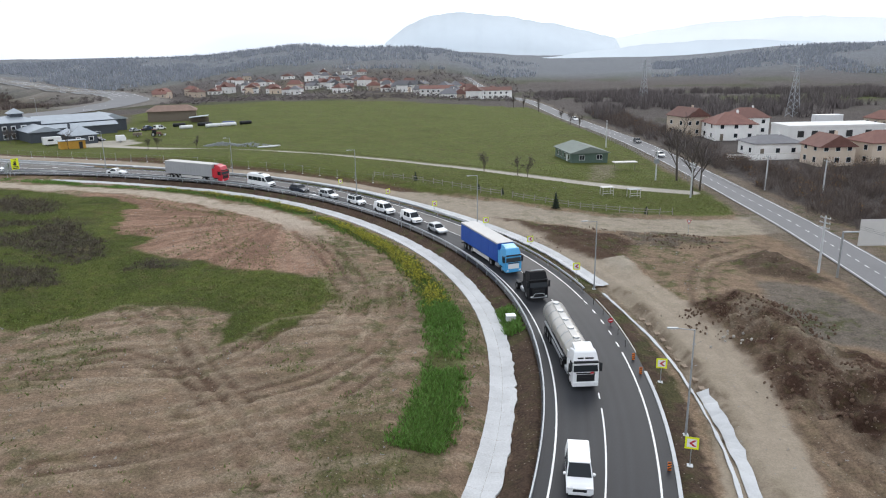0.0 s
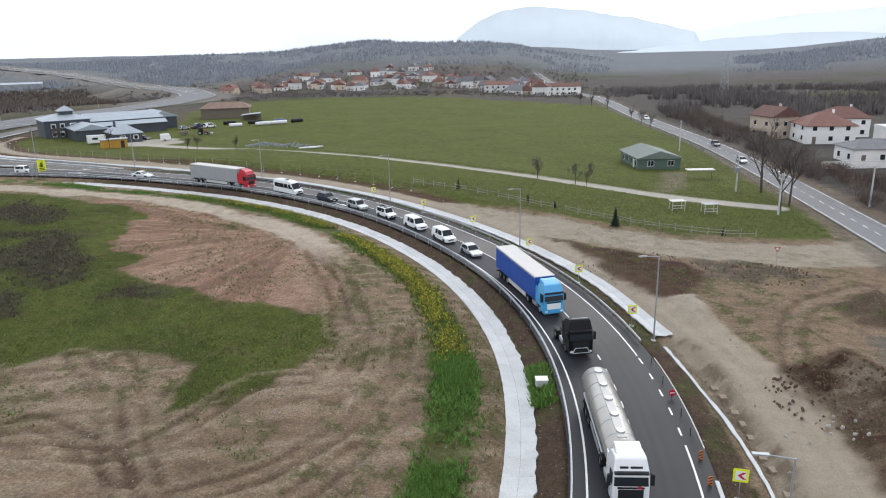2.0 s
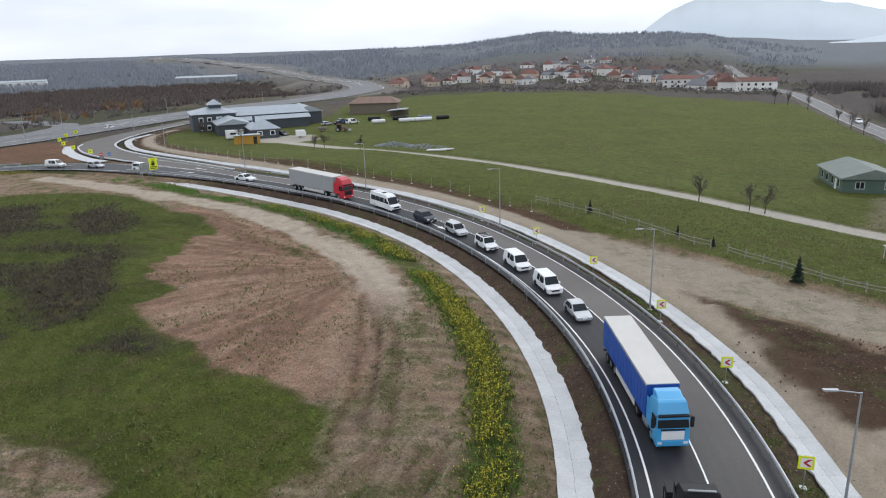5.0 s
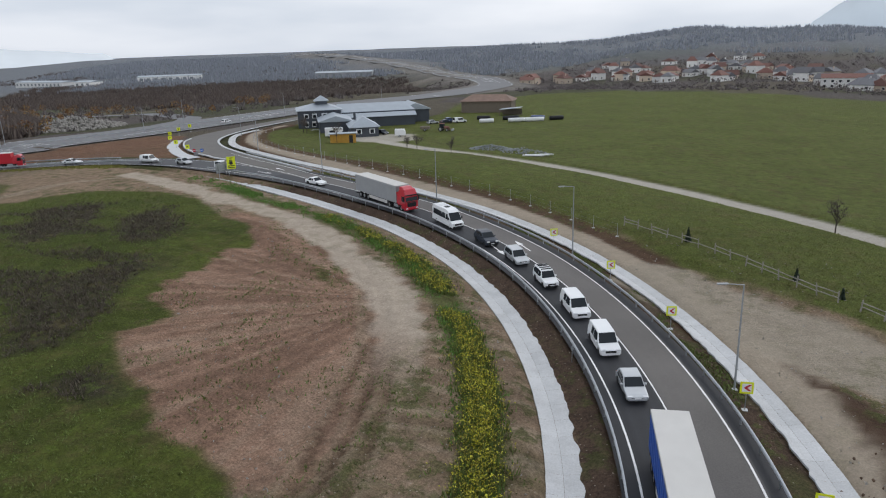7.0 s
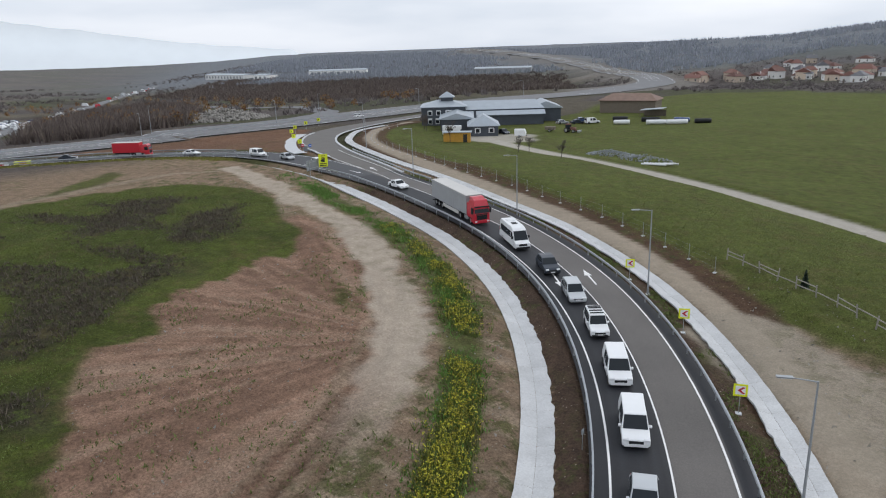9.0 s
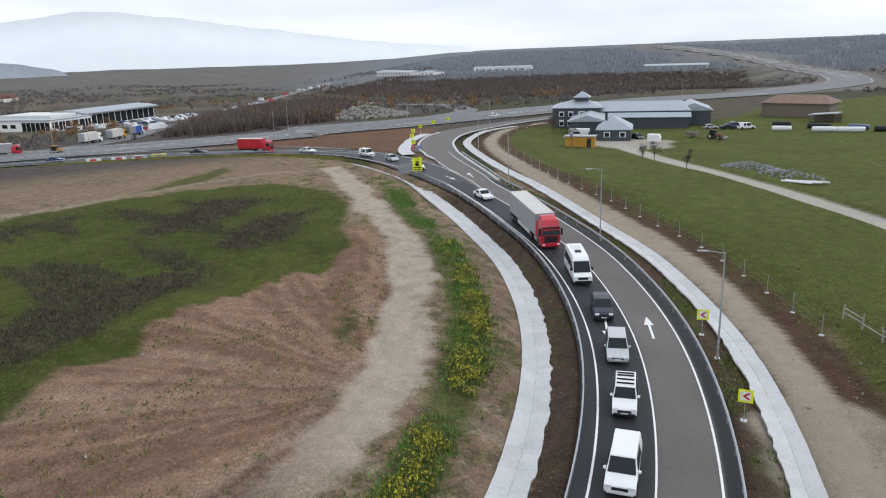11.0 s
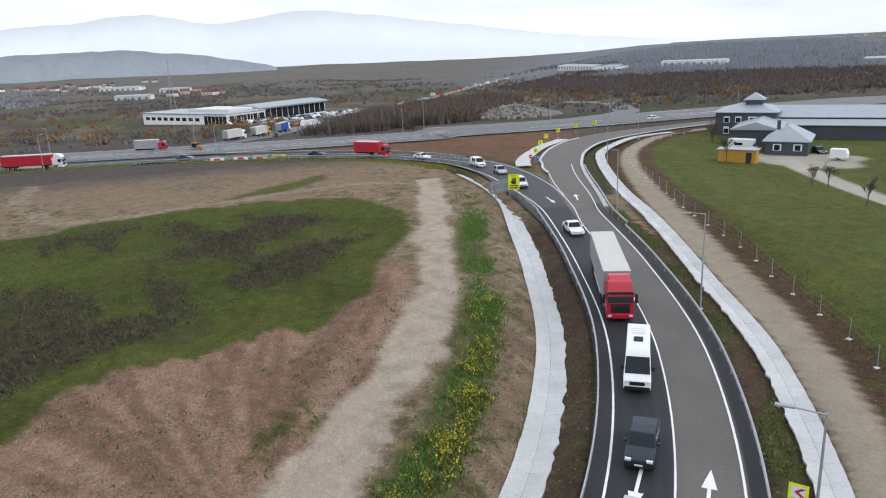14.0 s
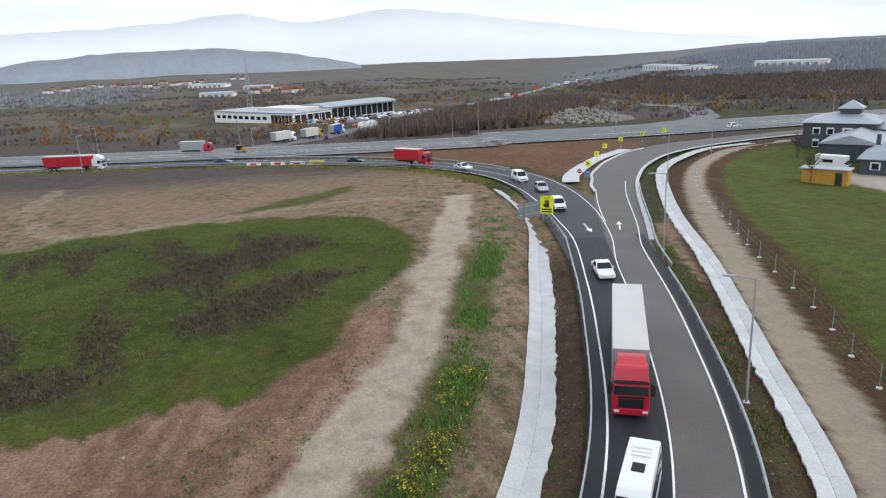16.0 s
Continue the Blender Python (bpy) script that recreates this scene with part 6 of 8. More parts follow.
# direction panel from behind, and the yellow hand sign
dp = thing("direction_panel", place(-85.2, 134.6, 20) @ Matrix.Scale(1.12, 4), "grey back of a direction panel on two posts", "road sign")
part("panel", box(-0.03, 0.03, -2.3, 2.3, 1.5, 3.4, 0.01), M_SIGNGREY, dp)
for y in (-1.4, 1.4):
    part("post", rod((0.08, y, -0.4), (0.08, y, 3.3), 0.06), M_STEEL, dp)
for z in (1.9, 3.0):
    part("brace", box(0.03, 0.07, -2.2, 2.2, z - 0.04, z + 0.04), M_STEEL, dp)
hs = thing("hand_sign", place(-84.4, 136.0, -28) @ Matrix.Scale(1.1, 4), "bright yellow stop sign with a black hand", "road sign")
hp = part("panel", box(-0.02, 0.0, -0.85, 0.85, 1.35, 3.75), M_YELLOW, hs, "bright yellow-green panel")
for y in (-0.5, 0.5):
    part("post", rod((-0.07, y, -0.4), (-0.07, y, 3.6), 0.045), M_STEEL, hs)
bm = box(0.004, 0.012, -0.3, 0.3, 2.2, 2.72, 0.0)
for k in range(4):
    box(0.004, 0.012, -0.29 + k * 0.155, -0.17 + k * 0.155, 2.72, 3.12 + (0.06 if k in (1, 2) else 0), bm=bm)
box(0.004, 0.012, -0.46, -0.3, 2.35, 2.65, bm=bm)
part("hand", bm, M_INK, hp, "black hand shape")
text_ob("lettering_top", "STOP", 0.34, pose(0.008, 0, 3.45, 90, 0, 90), M_INK, hp)
for z in (1.95, 1.62):
    part("lettering_bar", box(0.004, 0.012, -0.65, 0.65, z - 0.09, z + 0.09), M_INK, hp, "dark lettering bar")

for x, y, material, label in ((-110.3, 149.4, M_RED, "round red no-entry sign"), (-108.9, 150.2, M_SIGNBLUE, "round blue direction sign")):
    r = thing("round_sign", place(x, y, -30), label, "road sign")
    part("post", rod((-0.05, 0, -0.3), (-0.05, 0, 2.1), 0.035), M_STEEL, r)
    d = part("disc", rod((-0.02, 0, 1.9), (0.0, 0, 1.9), 0.42, sides=24), material, r)
    part("symbol", box(0.003, 0.008, -0.28, 0.28, 1.83, 1.97), M_WHITE, d, "white bar")
cab = thing("control_cabinet", place(-112.5, 151.5, -30), "grey-blue control cabinet on the traffic island", "cabinet")
part("body", box(-0.4, 0.4, -0.5, 0.5, -0.2, 1.5, 0.03), M_SIGNGREY, cab)
part("door", box(0.4, 0.42, -0.42, 0.42, 0.1, 1.4), M_SIGNGREY, cab)
tri = thing("warning_sign", place(33.6, 95.5, -110), "small triangular give-way sign with red rim", "road sign")
part("post", rod((-0.04, 0, -0.3), (-0.04, 0, 2.0), 0.035), M_STEEL, tri)
bm = bmesh.new()
for x in (0.0,):
    v = [bm.verts.new((xx, y, z)) for xx in (-0.02, 0.0) for y, z in ((-0.45, 2.6), (0.45, 2.6), (0, 1.85))]
    bm.faces.new(v[3:]); bm.faces.new(v[:3])
    for j in range(3):
        bm.faces.new((v[j], v[(j + 1) % 3], v[3 + (j + 1) % 3], v[3 + j]))
tp = part("panel", bm, M_SIGNRED, tri)
bm = bmesh.new()
v = [bm.verts.new((xx, y, z)) for xx in (0.004, 0.008) for y, z in ((-0.28, 2.5), (0.28, 2.5), (0, 2.06))]
bm.faces.new(v[3:])
part("field", bm, M_WHITE, tp)

# gantry sign seen from behind and the concrete pole beside it
gs = thing("cantilever_sign", place(44.3, 76.5, 90) @ Matrix.Scale(1.12, 4), "pale back of a sign on a cantilever post", "road sign")
part("post", rod((0, 0, -0.3), (0, 0, 6.0), 0.14, 0.12, 12), M_STEEL, gs)
part("arm", rod((0, 0, 5.95), (0, -5.4, 5.95), 0.1, 0.09, 10), M_STEEL, gs)
pn = part("panel", box(-0.2, -0.12, -5.6, -1.9, 4.2, 7.6, 0.02), M_PALETARP, gs, "pale sign back")
for y in (-2.3, -3.75, -5.2):
    part("stiffener", box(-0.12, -0.06, y - 0.05, y + 0.05, 4.3, 7.5), M_STEEL, pn)


def utility_pole(m, h, label, arms=2, lattice=False, material=None):
    root = thing("utility_pole", m, label, "utility pole", "utility poles")
    material = material or M_CONCRETE
    part("pole", box(-0.16, 0.16, -0.13, 0.13, -0.5, h, 0.02, taper=(0.6, 0.6)), material, root)
    for k in range(arms):
        z = h - 0.35 - 0.7 * k
        part("crossarm", box(-0.06, 0.06, -0.9, 0.9, z - 0.06, z + 0.06), M_STEEL, root, "steel crossarm")
        for y in (-0.8, 0, 0.8):
            part("insulator", rod((0, y, z + 0.06), (0, y, z + 0.26), 0.05, 0.03), M_PALETARP, root, "pale insulator")
    return root


utility_pole(place(42.7, 77.6, 20), 8.5, "weathered concrete utility pole with crossarms", 3)
utility_pole(place(42.6, 121.4, 20), 7.8, "weathered concrete utility pole", 2)
utility_pole(place(42.1, 187, 5), 9.0, "slim pale utility pole beside the old road", 1)
utility_pole(place(58.5, 128, 5), 8.0, "slim pale utility pole among the scrub", 1)
utility_pole(place(66, 122, 5), 8.0, "slim pale utility pole among the scrub", 1)
tpole = utility_pole(place(41.3, 138.3, 15), 8.0, "concrete pole carrying a transformer", 2)
part("transformer", box(-0.5, 0.5, -0.4, 0.4, 4.2, 5.3, 0.05), M_SIGNGREY, tpole, "grey transformer")


def wire(p, q, sag, n=14):
    bm = bmesh.new()
    P = [Vector(p).lerp(Vector(q), k / n) - Vector((0, 0, sag * 4 * (k / n) * (1 - k / n))) for k in range(n + 1)]
    for a, b in zip(P[:-1], P[1:]):
        rod(a, b, 0.014, sides=4, bm=bm)
    return bm


def top_of(x, y, h):
    return (x * U, y * U, base_z(x, y) * U + h)


for dx in (-0.8, 0, 0.8):
    for (xa, ya, ha), (xb, yb, hb) in (((42.7, 77.6, 8.2), (42.6, 121.4, 7.6)), ((42.6, 121.4, 7.6), (41.3, 138.3, 7.7)), ((42.7, 77.6, 8.2), (62, 40, 8.0)), ((41.3, 138.3, 7.7), (42.1, 187, 8.7))):
        pa, pb = top_of(xa, ya, ha), top_of(xb, yb, hb)
        tagged(mesh_ob("power_cable", wire((pa[0] + dx, pa[1], pa[2]), (pb[0] + dx, pb[1], pb[2]), 0.8), M_INK), "thin dark overhead power cable", "cable", "overhead cables")


# ---- buildings ----
def window(root, x, y, z, w, h, axis, frame_mat=None, sub=True):
    """A pane in a frame on a wall whose outward normal is +-x or +-y."""
    ax, sg = axis
    t = 0.04
    def slab_box(u0, u1, z0, z1, d0, d1):
        if ax == "x":
            return box(x + sg * d0 if sg > 0 else x - d1, x + d1 if sg > 0 else x - d0, y + u0, y + u1, z0, z1)
        return box(x + u0, x + u1, y + d0 if sg > 0 else y - d1, y + d1 if sg > 0 else y - d0, z0, z1)
    fr = part("window", slab_box(-w / 2 - 0.08, w / 2 + 0.08, z - 0.08, z + h + 0.08, 0.0, t), frame_mat or M_WHITE, root, "pale window frame")
    part("pane", slab_box(-w / 2, w / 2, z, z + h, t, t + 0.012), M_GLASS, fr, "dark pane")
    if w > 0.9 and sub:
        part("mullion", slab_box(-0.035, 0.035, z, z + h, t + 0.012, t + 0.03), frame_mat or M_WHITE, fr)
    return fr


def roof_bm(w, d, z, rise, over=0.4, hip=0.0, axis="x", thick=0.15):
    """A gabled or hipped roof over w x d; hip: how far the ridge stops short of the ends."""
    a, b = w / 2 + over, d / 2 + over
    bm = bmesh.new()
    if axis == "y":
        a, b = b, a
    drop = rise * over / (b - over) if b > over else 0
    z0 = z - drop * 0.6
    c = [(-a, -b, z0), (a, -b, z0), (a, b, z0), (-a, b, z0)]
    r = [(-a + hip, 0, z + rise), (a - hip, 0, z + rise)]
    if axis == "y":
        c, r = [(-q, p, s) for p, q, s in c], [(-q, p, s) for p, q, s in r]
    lo = [bm.verts.new(p) for p in c]
    hi = [bm.verts.new((p[0], p[1], p[2] + thick)) for p in c]
    rt = [bm.verts.new((p[0], p[1], p[2] + thick)) for p in r]
    bm.faces.new((hi[0], hi[1], rt[1], rt[0]))
    bm.faces.new((hi[2], hi[3], rt[0], rt[1]))
    bm.faces.new((hi[1], hi[2], rt[1]))
    bm.faces.new((hi[3], hi[0], rt[0]))
    for k in range(4):
        bm.faces.new((lo[k], lo[(k + 1) % 4], hi[(k + 1) % 4], hi[k]))
    bm.faces.new(lo[::-1])
    bmesh.ops.recalc_face_normals(bm, faces=bm.faces)
    return bm


def house(m, w, d, h, rise, wall, roof, label, name="house", hip=0.0, axis="x", rows=1, cols=(3, 2), chimney=True, group="village houses", door=True):
    m = m @ Matrix.Scale(1.12, 4)
    root = thing(name, m, label, "house" if name == "house" else name.replace("_", " "), group)
    part("wall", box(-w / 2, w / 2, -d / 2, d / 2, -1.5, h), wall, root)
    if hip == 0.0:
        bm = bmesh.new()
        if axis == "x":
            for s in (-1, 1):
                prism([(-d / 2, h), (d / 2, h), (0, h + rise)], s * w / 2 - 0.1, s * w / 2 + 0.1, bm)
            bmesh.ops.rotate(bm, verts=bm.verts, matrix=Matrix.Rotation(radians(90), 3, "Z"))
        else:
            for s in (-1, 1):
                prism([(-w / 2, h), (w / 2, h), (0, h + rise)], s * (d / 2 - 0.1) - 0.09, s * (d / 2 - 0.1) + 0.09, bm)
        part("gable", bm, wall, root)
    rf = part("roof", roof_bm(w, d, h, rise, 0.45, hip, axis), roof, root)
    if chimney:
        part("chimney", box(w * 0.18 - 0.25, w * 0.18 + 0.25, -0.3, 0.3, h + rise * 0.3, h + rise + 0.7), wall, rf)
    for r in range(rows):
        z = 0.9 + r * 2.8
        for s in (-1, 1):
            for k in range(cols[0]):
                if r == 0 and s == -1 and k == 0 and door:
                    part("door", box(-w / 2 + w * 0.5 / cols[0] - 0.5, -w / 2 + w * 0.5 / cols[0] + 0.5, -d / 2 - 0.05, -d / 2, 0, 2.05), M_WOOD, root, "dark wooden door")
                    continue
                window(root, -w / 2 + w * (k + 0.5) / cols[0], s * d / 2, z, 1.1, 1.2, ("y", s), sub=False)
            for k in range(cols[1]):
                window(root, s * w / 2, -d / 2 + d * (k + 0.5) / cols[1], z, 1.1, 1.2, ("x", s), sub=False)
    return root


# green timber hut by the field
hut = thing("timber_hut", place(31.6, 166.5, 8) @ Matrix.Scale(1.12, 4), "sage green timber hut with a grey roof", "hut")
w, d, h = 9.6, 14.0, 2.6
part("wall", box(-w / 2, w / 2, -d / 2, d / 2, -1.0, h), M_HUT, hut)
part("gable", prism([(-w / 2, h), (w / 2, h), (0, h + 1.5)], -d / 2, d / 2), M_HUT, hut)
part("roof", roof_bm(w, d, h, 1.5, 0.5, 0.0, "y", 0.14), M_HUTROOF, hut)
for x in (-2.0, 2.6):
    window(hut, x, -d / 2, 0.85, 1.3, 1.15, ("y", -1))
for y in (-5, -1.6, 1.6, 4.5):
    window(hut, -w / 2, y, 0.8, 1.0, 1.3, ("x", -1), sub=False)
part("door", box(-w / 2 - 0.05, -w / 2, -3.9, -2.9, 0, 2.05), M_WHITE, hut, "white door")
for k in range(12):
    zb = 0.12 + k * 0.2
    part("board", box(-w / 2, w / 2, -d / 2 - 0.018, -d / 2 - 0.001, zb, zb + 0.17), M_HUT, hut)

# riding hall with tower, beside the farm track; local x runs along its front
HALL = Matrix.Translation((-102 * U, 191 * U, (base_z(-102, 191) + 0.0) * U)) @ pose(0, 0, 0, 0, 0, 43.5) @ Matrix.Scale(1.14, 4)
hall = thing("riding_hall", HALL, "dark slate hall complex with pale blue sheet roofs", "hall")


def wing(cx, cy, w, d, h, rise, hip, axis, name, wins=()):
    root = part(name, box(cx - w / 2, cx + w / 2, cy - d / 2, cy + d / 2, -1.5, h), M_BARNWALL, hall, "dark slate-boarded wing")
    bm = roof_bm(w, d, h, rise, 0.5, hip, axis)
    bmesh.ops.translate(bm, verts=bm.verts, vec=(cx, cy, 0))
    part("roof", bm, M_BARNROOF, root, "pale blue sheet roof")
    if hip == 0:
        bm = prism([(-(d if axis == "x" else w) / 2, h), ((d if axis == "x" else w) / 2, h), (0, h + rise)], -(w if axis == "x" else d) / 2, (w if axis == "x" else d) / 2)
        if axis == "x":
            bmesh.ops.rotate(bm, verts=bm.verts, matrix=Matrix.Rotation(radians(90), 3, "Z"))
        bmesh.ops.translate(bm, verts=bm.verts, vec=(cx, cy, 0))
        part("gable", bm, M_BARNWALL, root)
    for x, z, ww, hh in wins:
        fr = part("window", box(x - ww / 2 - 0.1, x + ww / 2 + 0.1, cy - d / 2 - 0.05, cy - d / 2, z - 0.1, z + hh + 0.1), M_WHITE, root, "white window frame")
    return root


wing(3.6, 5.5, 7.6, 11, 2.7, 2.4, 3.4, "y", "front_wing", ((2.0, 0.9, 1.3, 1.1), (5.6, 0.9, 1.3, 1.1)))
wing(-3.5, 20, 9, 16, 3.4, 1.4, 0, "y", "link_wing")
wing(-7.5, 33, 13, 14, 5.6, 1.6, 5.5, "x", "tower_block", ((-11.5, 3.4, 1.2, 1.2), (-9, 3.4, 1.2, 1.2), (-6, 3.4, 1.6, 1.2), (-11.5, 0.8, 1.0, 1.5), (-9.3, 0.8, 1.0, 1.5)))
wing(-6.5, 33, 3.6, 3.6, 8.2, 1.3, 2.2, "x", "cupola")
wing(9.5, 35, 25, 13, 4.4, 2.0, 2.0, "x", "long_hall")
wing(10.5, 27.5, 23, 4, 3.0, 0.9, 0, "x", "lean_to")
wing(23.5, 40, 9, 14, 4.0, 1.8, 0, "y", "end_shed")
for cx, cy, zz in ((2.0, -0.02, 0.9), (5.6, -0.02, 0.9), (-11.5, 25.96, 3.4), (-9, 25.96, 3.4), (-6, 25.96, 3.4), (-11.5, 25.96, 0.9), (-9.3, 25.96, 0.9)):
    part("pane", box(cx - 0.5, cx + 0.5, cy - 0.07, cy - 0.045, zz, zz + 1.0), M_GLASS, hall, "dark pane")
part("flue", rod((1.5, 6.0, 4.2), (1.5, 6.0, 6.0), 0.35, sides=12), M_BARNWALL, hall, "dark round flue")

kiosk = thing("ochre_kiosk", place(-96.8, 181.2, 40) @ Matrix.Scale(1.1, 4), "small ochre boarded kiosk with a flat roof", "kiosk")
part("wall", box(-3.4, 3.4, -1.3, 1.3, -0.6, 2.4), M_OCHRE, kiosk)
part("roof", box(-3.7, 3.7, -1.6, 1.6, 2.4, 2.58, 0.03), M_BARNROOF, kiosk, "grey flat roof")
for k in range(14):
    part("board", box(-3.4 + k * 0.486, -3.4 + k * 0.486 + 0.44, -1.33, -1.301, 0.0, 2.35), M_OCHRE, kiosk)
part("doorway", box(1.6, 2.6, -1.36, -1.332, 0, 2.0), M_INK, kiosk, "dark doorway")

camper = thing("camper_van", place(-106.4, 189.6, 40), "white camper van beside the hall", "camper van")
part("body", shell([(-3, 0.5), (2.2, 0.5), (3.0, 0.7), (3.0, 1.2), (2.2, 1.5), (2.7, 2.0), (2.6, 2.9), (-3, 3.0)], 1.1, None, 0.1), M_WHITE, camper)
part("windscreen", slab((2.9, 1.28), (2.25, 1.75), 0.95, 0.95, 0.05), M_GLASS, camper)
part("side_window", box(-1.6, 0.2, -1.13, -1.1, 1.6, 2.2), M_GLASS, camper)
for x in (-1.8, 2.0):
    for y in (-0.95, 0.95):
        wheel(camper, x, y, 0.35, 0.25)
trl = thing("horse_trailer", place(-91, 196.3, 30), "white box trailer on the farm yard", "trailer")
part("body", shell([(-1.6, 0.5), (1.6, 0.5), (1.7, 1.4), (1.3, 2.4), (-1.6, 2.4)], 0.95, None, 0.12), M_WHITE, trl)
part("drawbar", box(1.6, 2.9, -0.06, 0.06, 0.45, 0.55), M_STEEL, trl)
for y in (-1.0, 1.0):
    wheel(trl, -0.2, y, 0.32, 0.2)
car(place(-98.6, 199.5, -20), M_DARKCAR, "dark car parked beside the hall", "car", "hatch")


def farm_tractor(m, paint, label):
    root = thing("farm_tractor", m, label, "tractor")
    part("bonnet", box(0.2, 2.0, -0.4, 0.4, 0.9, 1.6, 0.1), paint, root)
    part("cab", box(-1.1, 0.3, -0.65, 0.65, 1.0, 2.4, 0.08), M_GLASS, root, "dark glass cab")
    part("roof", box(-1.2, 0.4, -0.75, 0.75, 2.4, 2.55, 0.05), paint, root)
    part("loader_arm", box(1.2, 3.0, -0.5, -0.35, 0.6, 0.8), paint, root)
    part("loader_arm", box(1.2, 3.0, 0.35, 0.5, 0.6, 0.8), paint, root)
    part("bucket", box(2.9, 3.5, -0.9, 0.9, 0.2, 0.8, 0.05), M_STEEL, root)
    for s in (-1, 1):
        wheel(root, -0.7, s * 0.85, 0.75, 0.45)
        wheel(root, 1.5, s * 0.75, 0.5, 0.3)
    return root


farm_tractor(place(-86.5, 209.5, 10), M_TILEROOF, "old red-brown farm tractor with a loader")
farm_tractor(place(-186.8, 90.3, 60), M_OCHRE, "yellow backhoe loader beside the highway")
trailer2 = thing("farm_trailer", place(-91.5, 208.5, 20), "small dark farm trailer", "trailer")
part("body", box(-1.5, 1.5, -0.9, 0.9, 0.6, 1.5, 0.04), M_WOOD, trailer2)
for s in (-1, 1):
    wheel(trailer2, 0, s * 0.95, 0.4, 0.2)

shed = thing("old_barn", place(-101, 262, 18) @ Matrix.Scale(1.14, 4), "old dark barn with a rusty sheet roof", "barn")
part("wall", box(-9, 9, -5.5, 5.5, -1, 4.0), M_WOOD, shed)
part("roof", roof_bm(18, 11, 4.0, 1.9, 0.6, 3.5), M_RUST, shed, "rusty sheet roof")
for k in range(16):
    part("plank", box(-9 + k * 1.125, -9 + k * 1.125 + 1.05, -5.54, -5.5, 0, 3.95), M_WOOD, shed)
lean = thing("lean_to_shelter", place(-88, 252, 14), "low dark shelter with a sagging sheet roof", "shelter")
part("roof", slab((-4, 2.3), (4, 3.0), 3.0, 3.0, 0.08), M_BARNROOF, lean)
for x, y, z in ((-3.8, -2.8, 2.2), (3.8, -2.8, 2.9), (-3.8, 2.8, 2.2), (3.8, 2.8, 2.9)):
    part("post", rod((x, y, -0.3), (x, y, z), 0.09), M_WOOD, lean)
part("back_wall", box(-3.9, 3.9, 2.7, 2.85, -0.3, 2.2), M_WOOD, lean)


def bale(length, material):
    bm = bmesh.new()
    n = 18
    rows = []
    for k in range(7):
        x = -length / 2 + length * k / 6
        q = 0.93 if k in (0, 6) else 1.0 + 0.02 * math.sin(k * 2.1)
        rows.append([bm.verts.new((x, 0.78 * q * math.cos(2 * math.pi * j / n), 0.72 + 0.75 * q * math.sin(2 * math.pi * j / n))) for j in range(n)])
    for a, b in zip(rows[:-1], rows[1:]):
        for j in range(n):
            bm.faces.new((a[j], a[(j + 1) % n], b[(j + 1) % n], b[j]))
    bm.faces.new(rows[0]); bm.faces.new(rows[-1])
    bmesh.ops.recalc_face_normals(bm, faces=bm.faces)
    return bm


for x, y, yaw, ln, material, label in ((-85, 230.5, 38, 5, M_WRAP, "white wrapped hay bale row"), (-77.5, 234.5, 38, 6, M_WRAP, "white wrapped hay bale row"), (-73.5, 237.6, 38, 7, M_WRAP, "white wrapped hay bale row"),
                                     (-69, 243, 40, 5, M_PLASTIC, "black wrapped silage bale row"), (-90, 238, 30, 5, M_PLASTIC, "black wrapped silage bale row"), (-82, 240, 35, 6, M_PLASTIC, "black wrapped silage bale row"), (-75, 243.5, 10, 5, M_BLUECAR, "dark blue tarpaulin-covered bale row")):
    tagged(mesh_ob("hay_bale", bale(ln, material), material, True), label, "hay bale", "hay bales").matrix_world = place(x, y, yaw)
for x, y, paint, kind in ((-99, 224, M_SILVER, "hatch"), (-96, 226.5, M_DARKCAR, "saloon"), (-93, 229, M_WHITE, "van"), (-97.5, 231, M_BLUECAR, "hatch")):
    car(place(x, y, 60), paint, "old car parked among farm clutter", "car", kind)


def rubble(name, x, y, r, n, size, material, label):
    """A heap of broken stones: each its own lump, joined as one heap."""
    rnd = random.Random(int(x * 7 + y))
    co, fa = [], []
    ico = bmesh.new()
    bmesh.ops.create_icosphere(ico, subdivisions=1, radius=1)
    base = [v.co.copy() for v in ico.verts]
    ids = [[v.index for v in f.verts] for f in ico.faces]
    ico.free()
    for _ in range(n):
        d = r * math.sqrt(rnd.random())
        t = rnd.random() * 6.283
        px, py = x + d * math.cos(t) * 1.3, y + d * math.sin(t)
        s = size * rnd.uniform(0.4, 1.3)
        z = base_z(px, py) * U + max(0, (1 - d / r)) * r * 0.35 * rnd.uniform(0.5, 1)
        e = Euler((rnd.random() * 6, rnd.random() * 6, rnd.random() * 6)).to_matrix()
        k = len(co)
        for v in base:
            q = e @ Vector((v.x * s * rnd.uniform(0.8, 1.2), v.y * s * rnd.uniform(0.6, 1.0), v.z * s * 0.6))
            co.append((px * U + q.x, py * U + q.y, z + q.z))
        fa += [[k + i for i in f] for f in ids]
    me = bpy.data.meshes.new(name)
    me.from_pydata(co, [], fa)
    me.materials.append(material)
    return tagged(new(name, me), label, "rubble", kind="stuff")


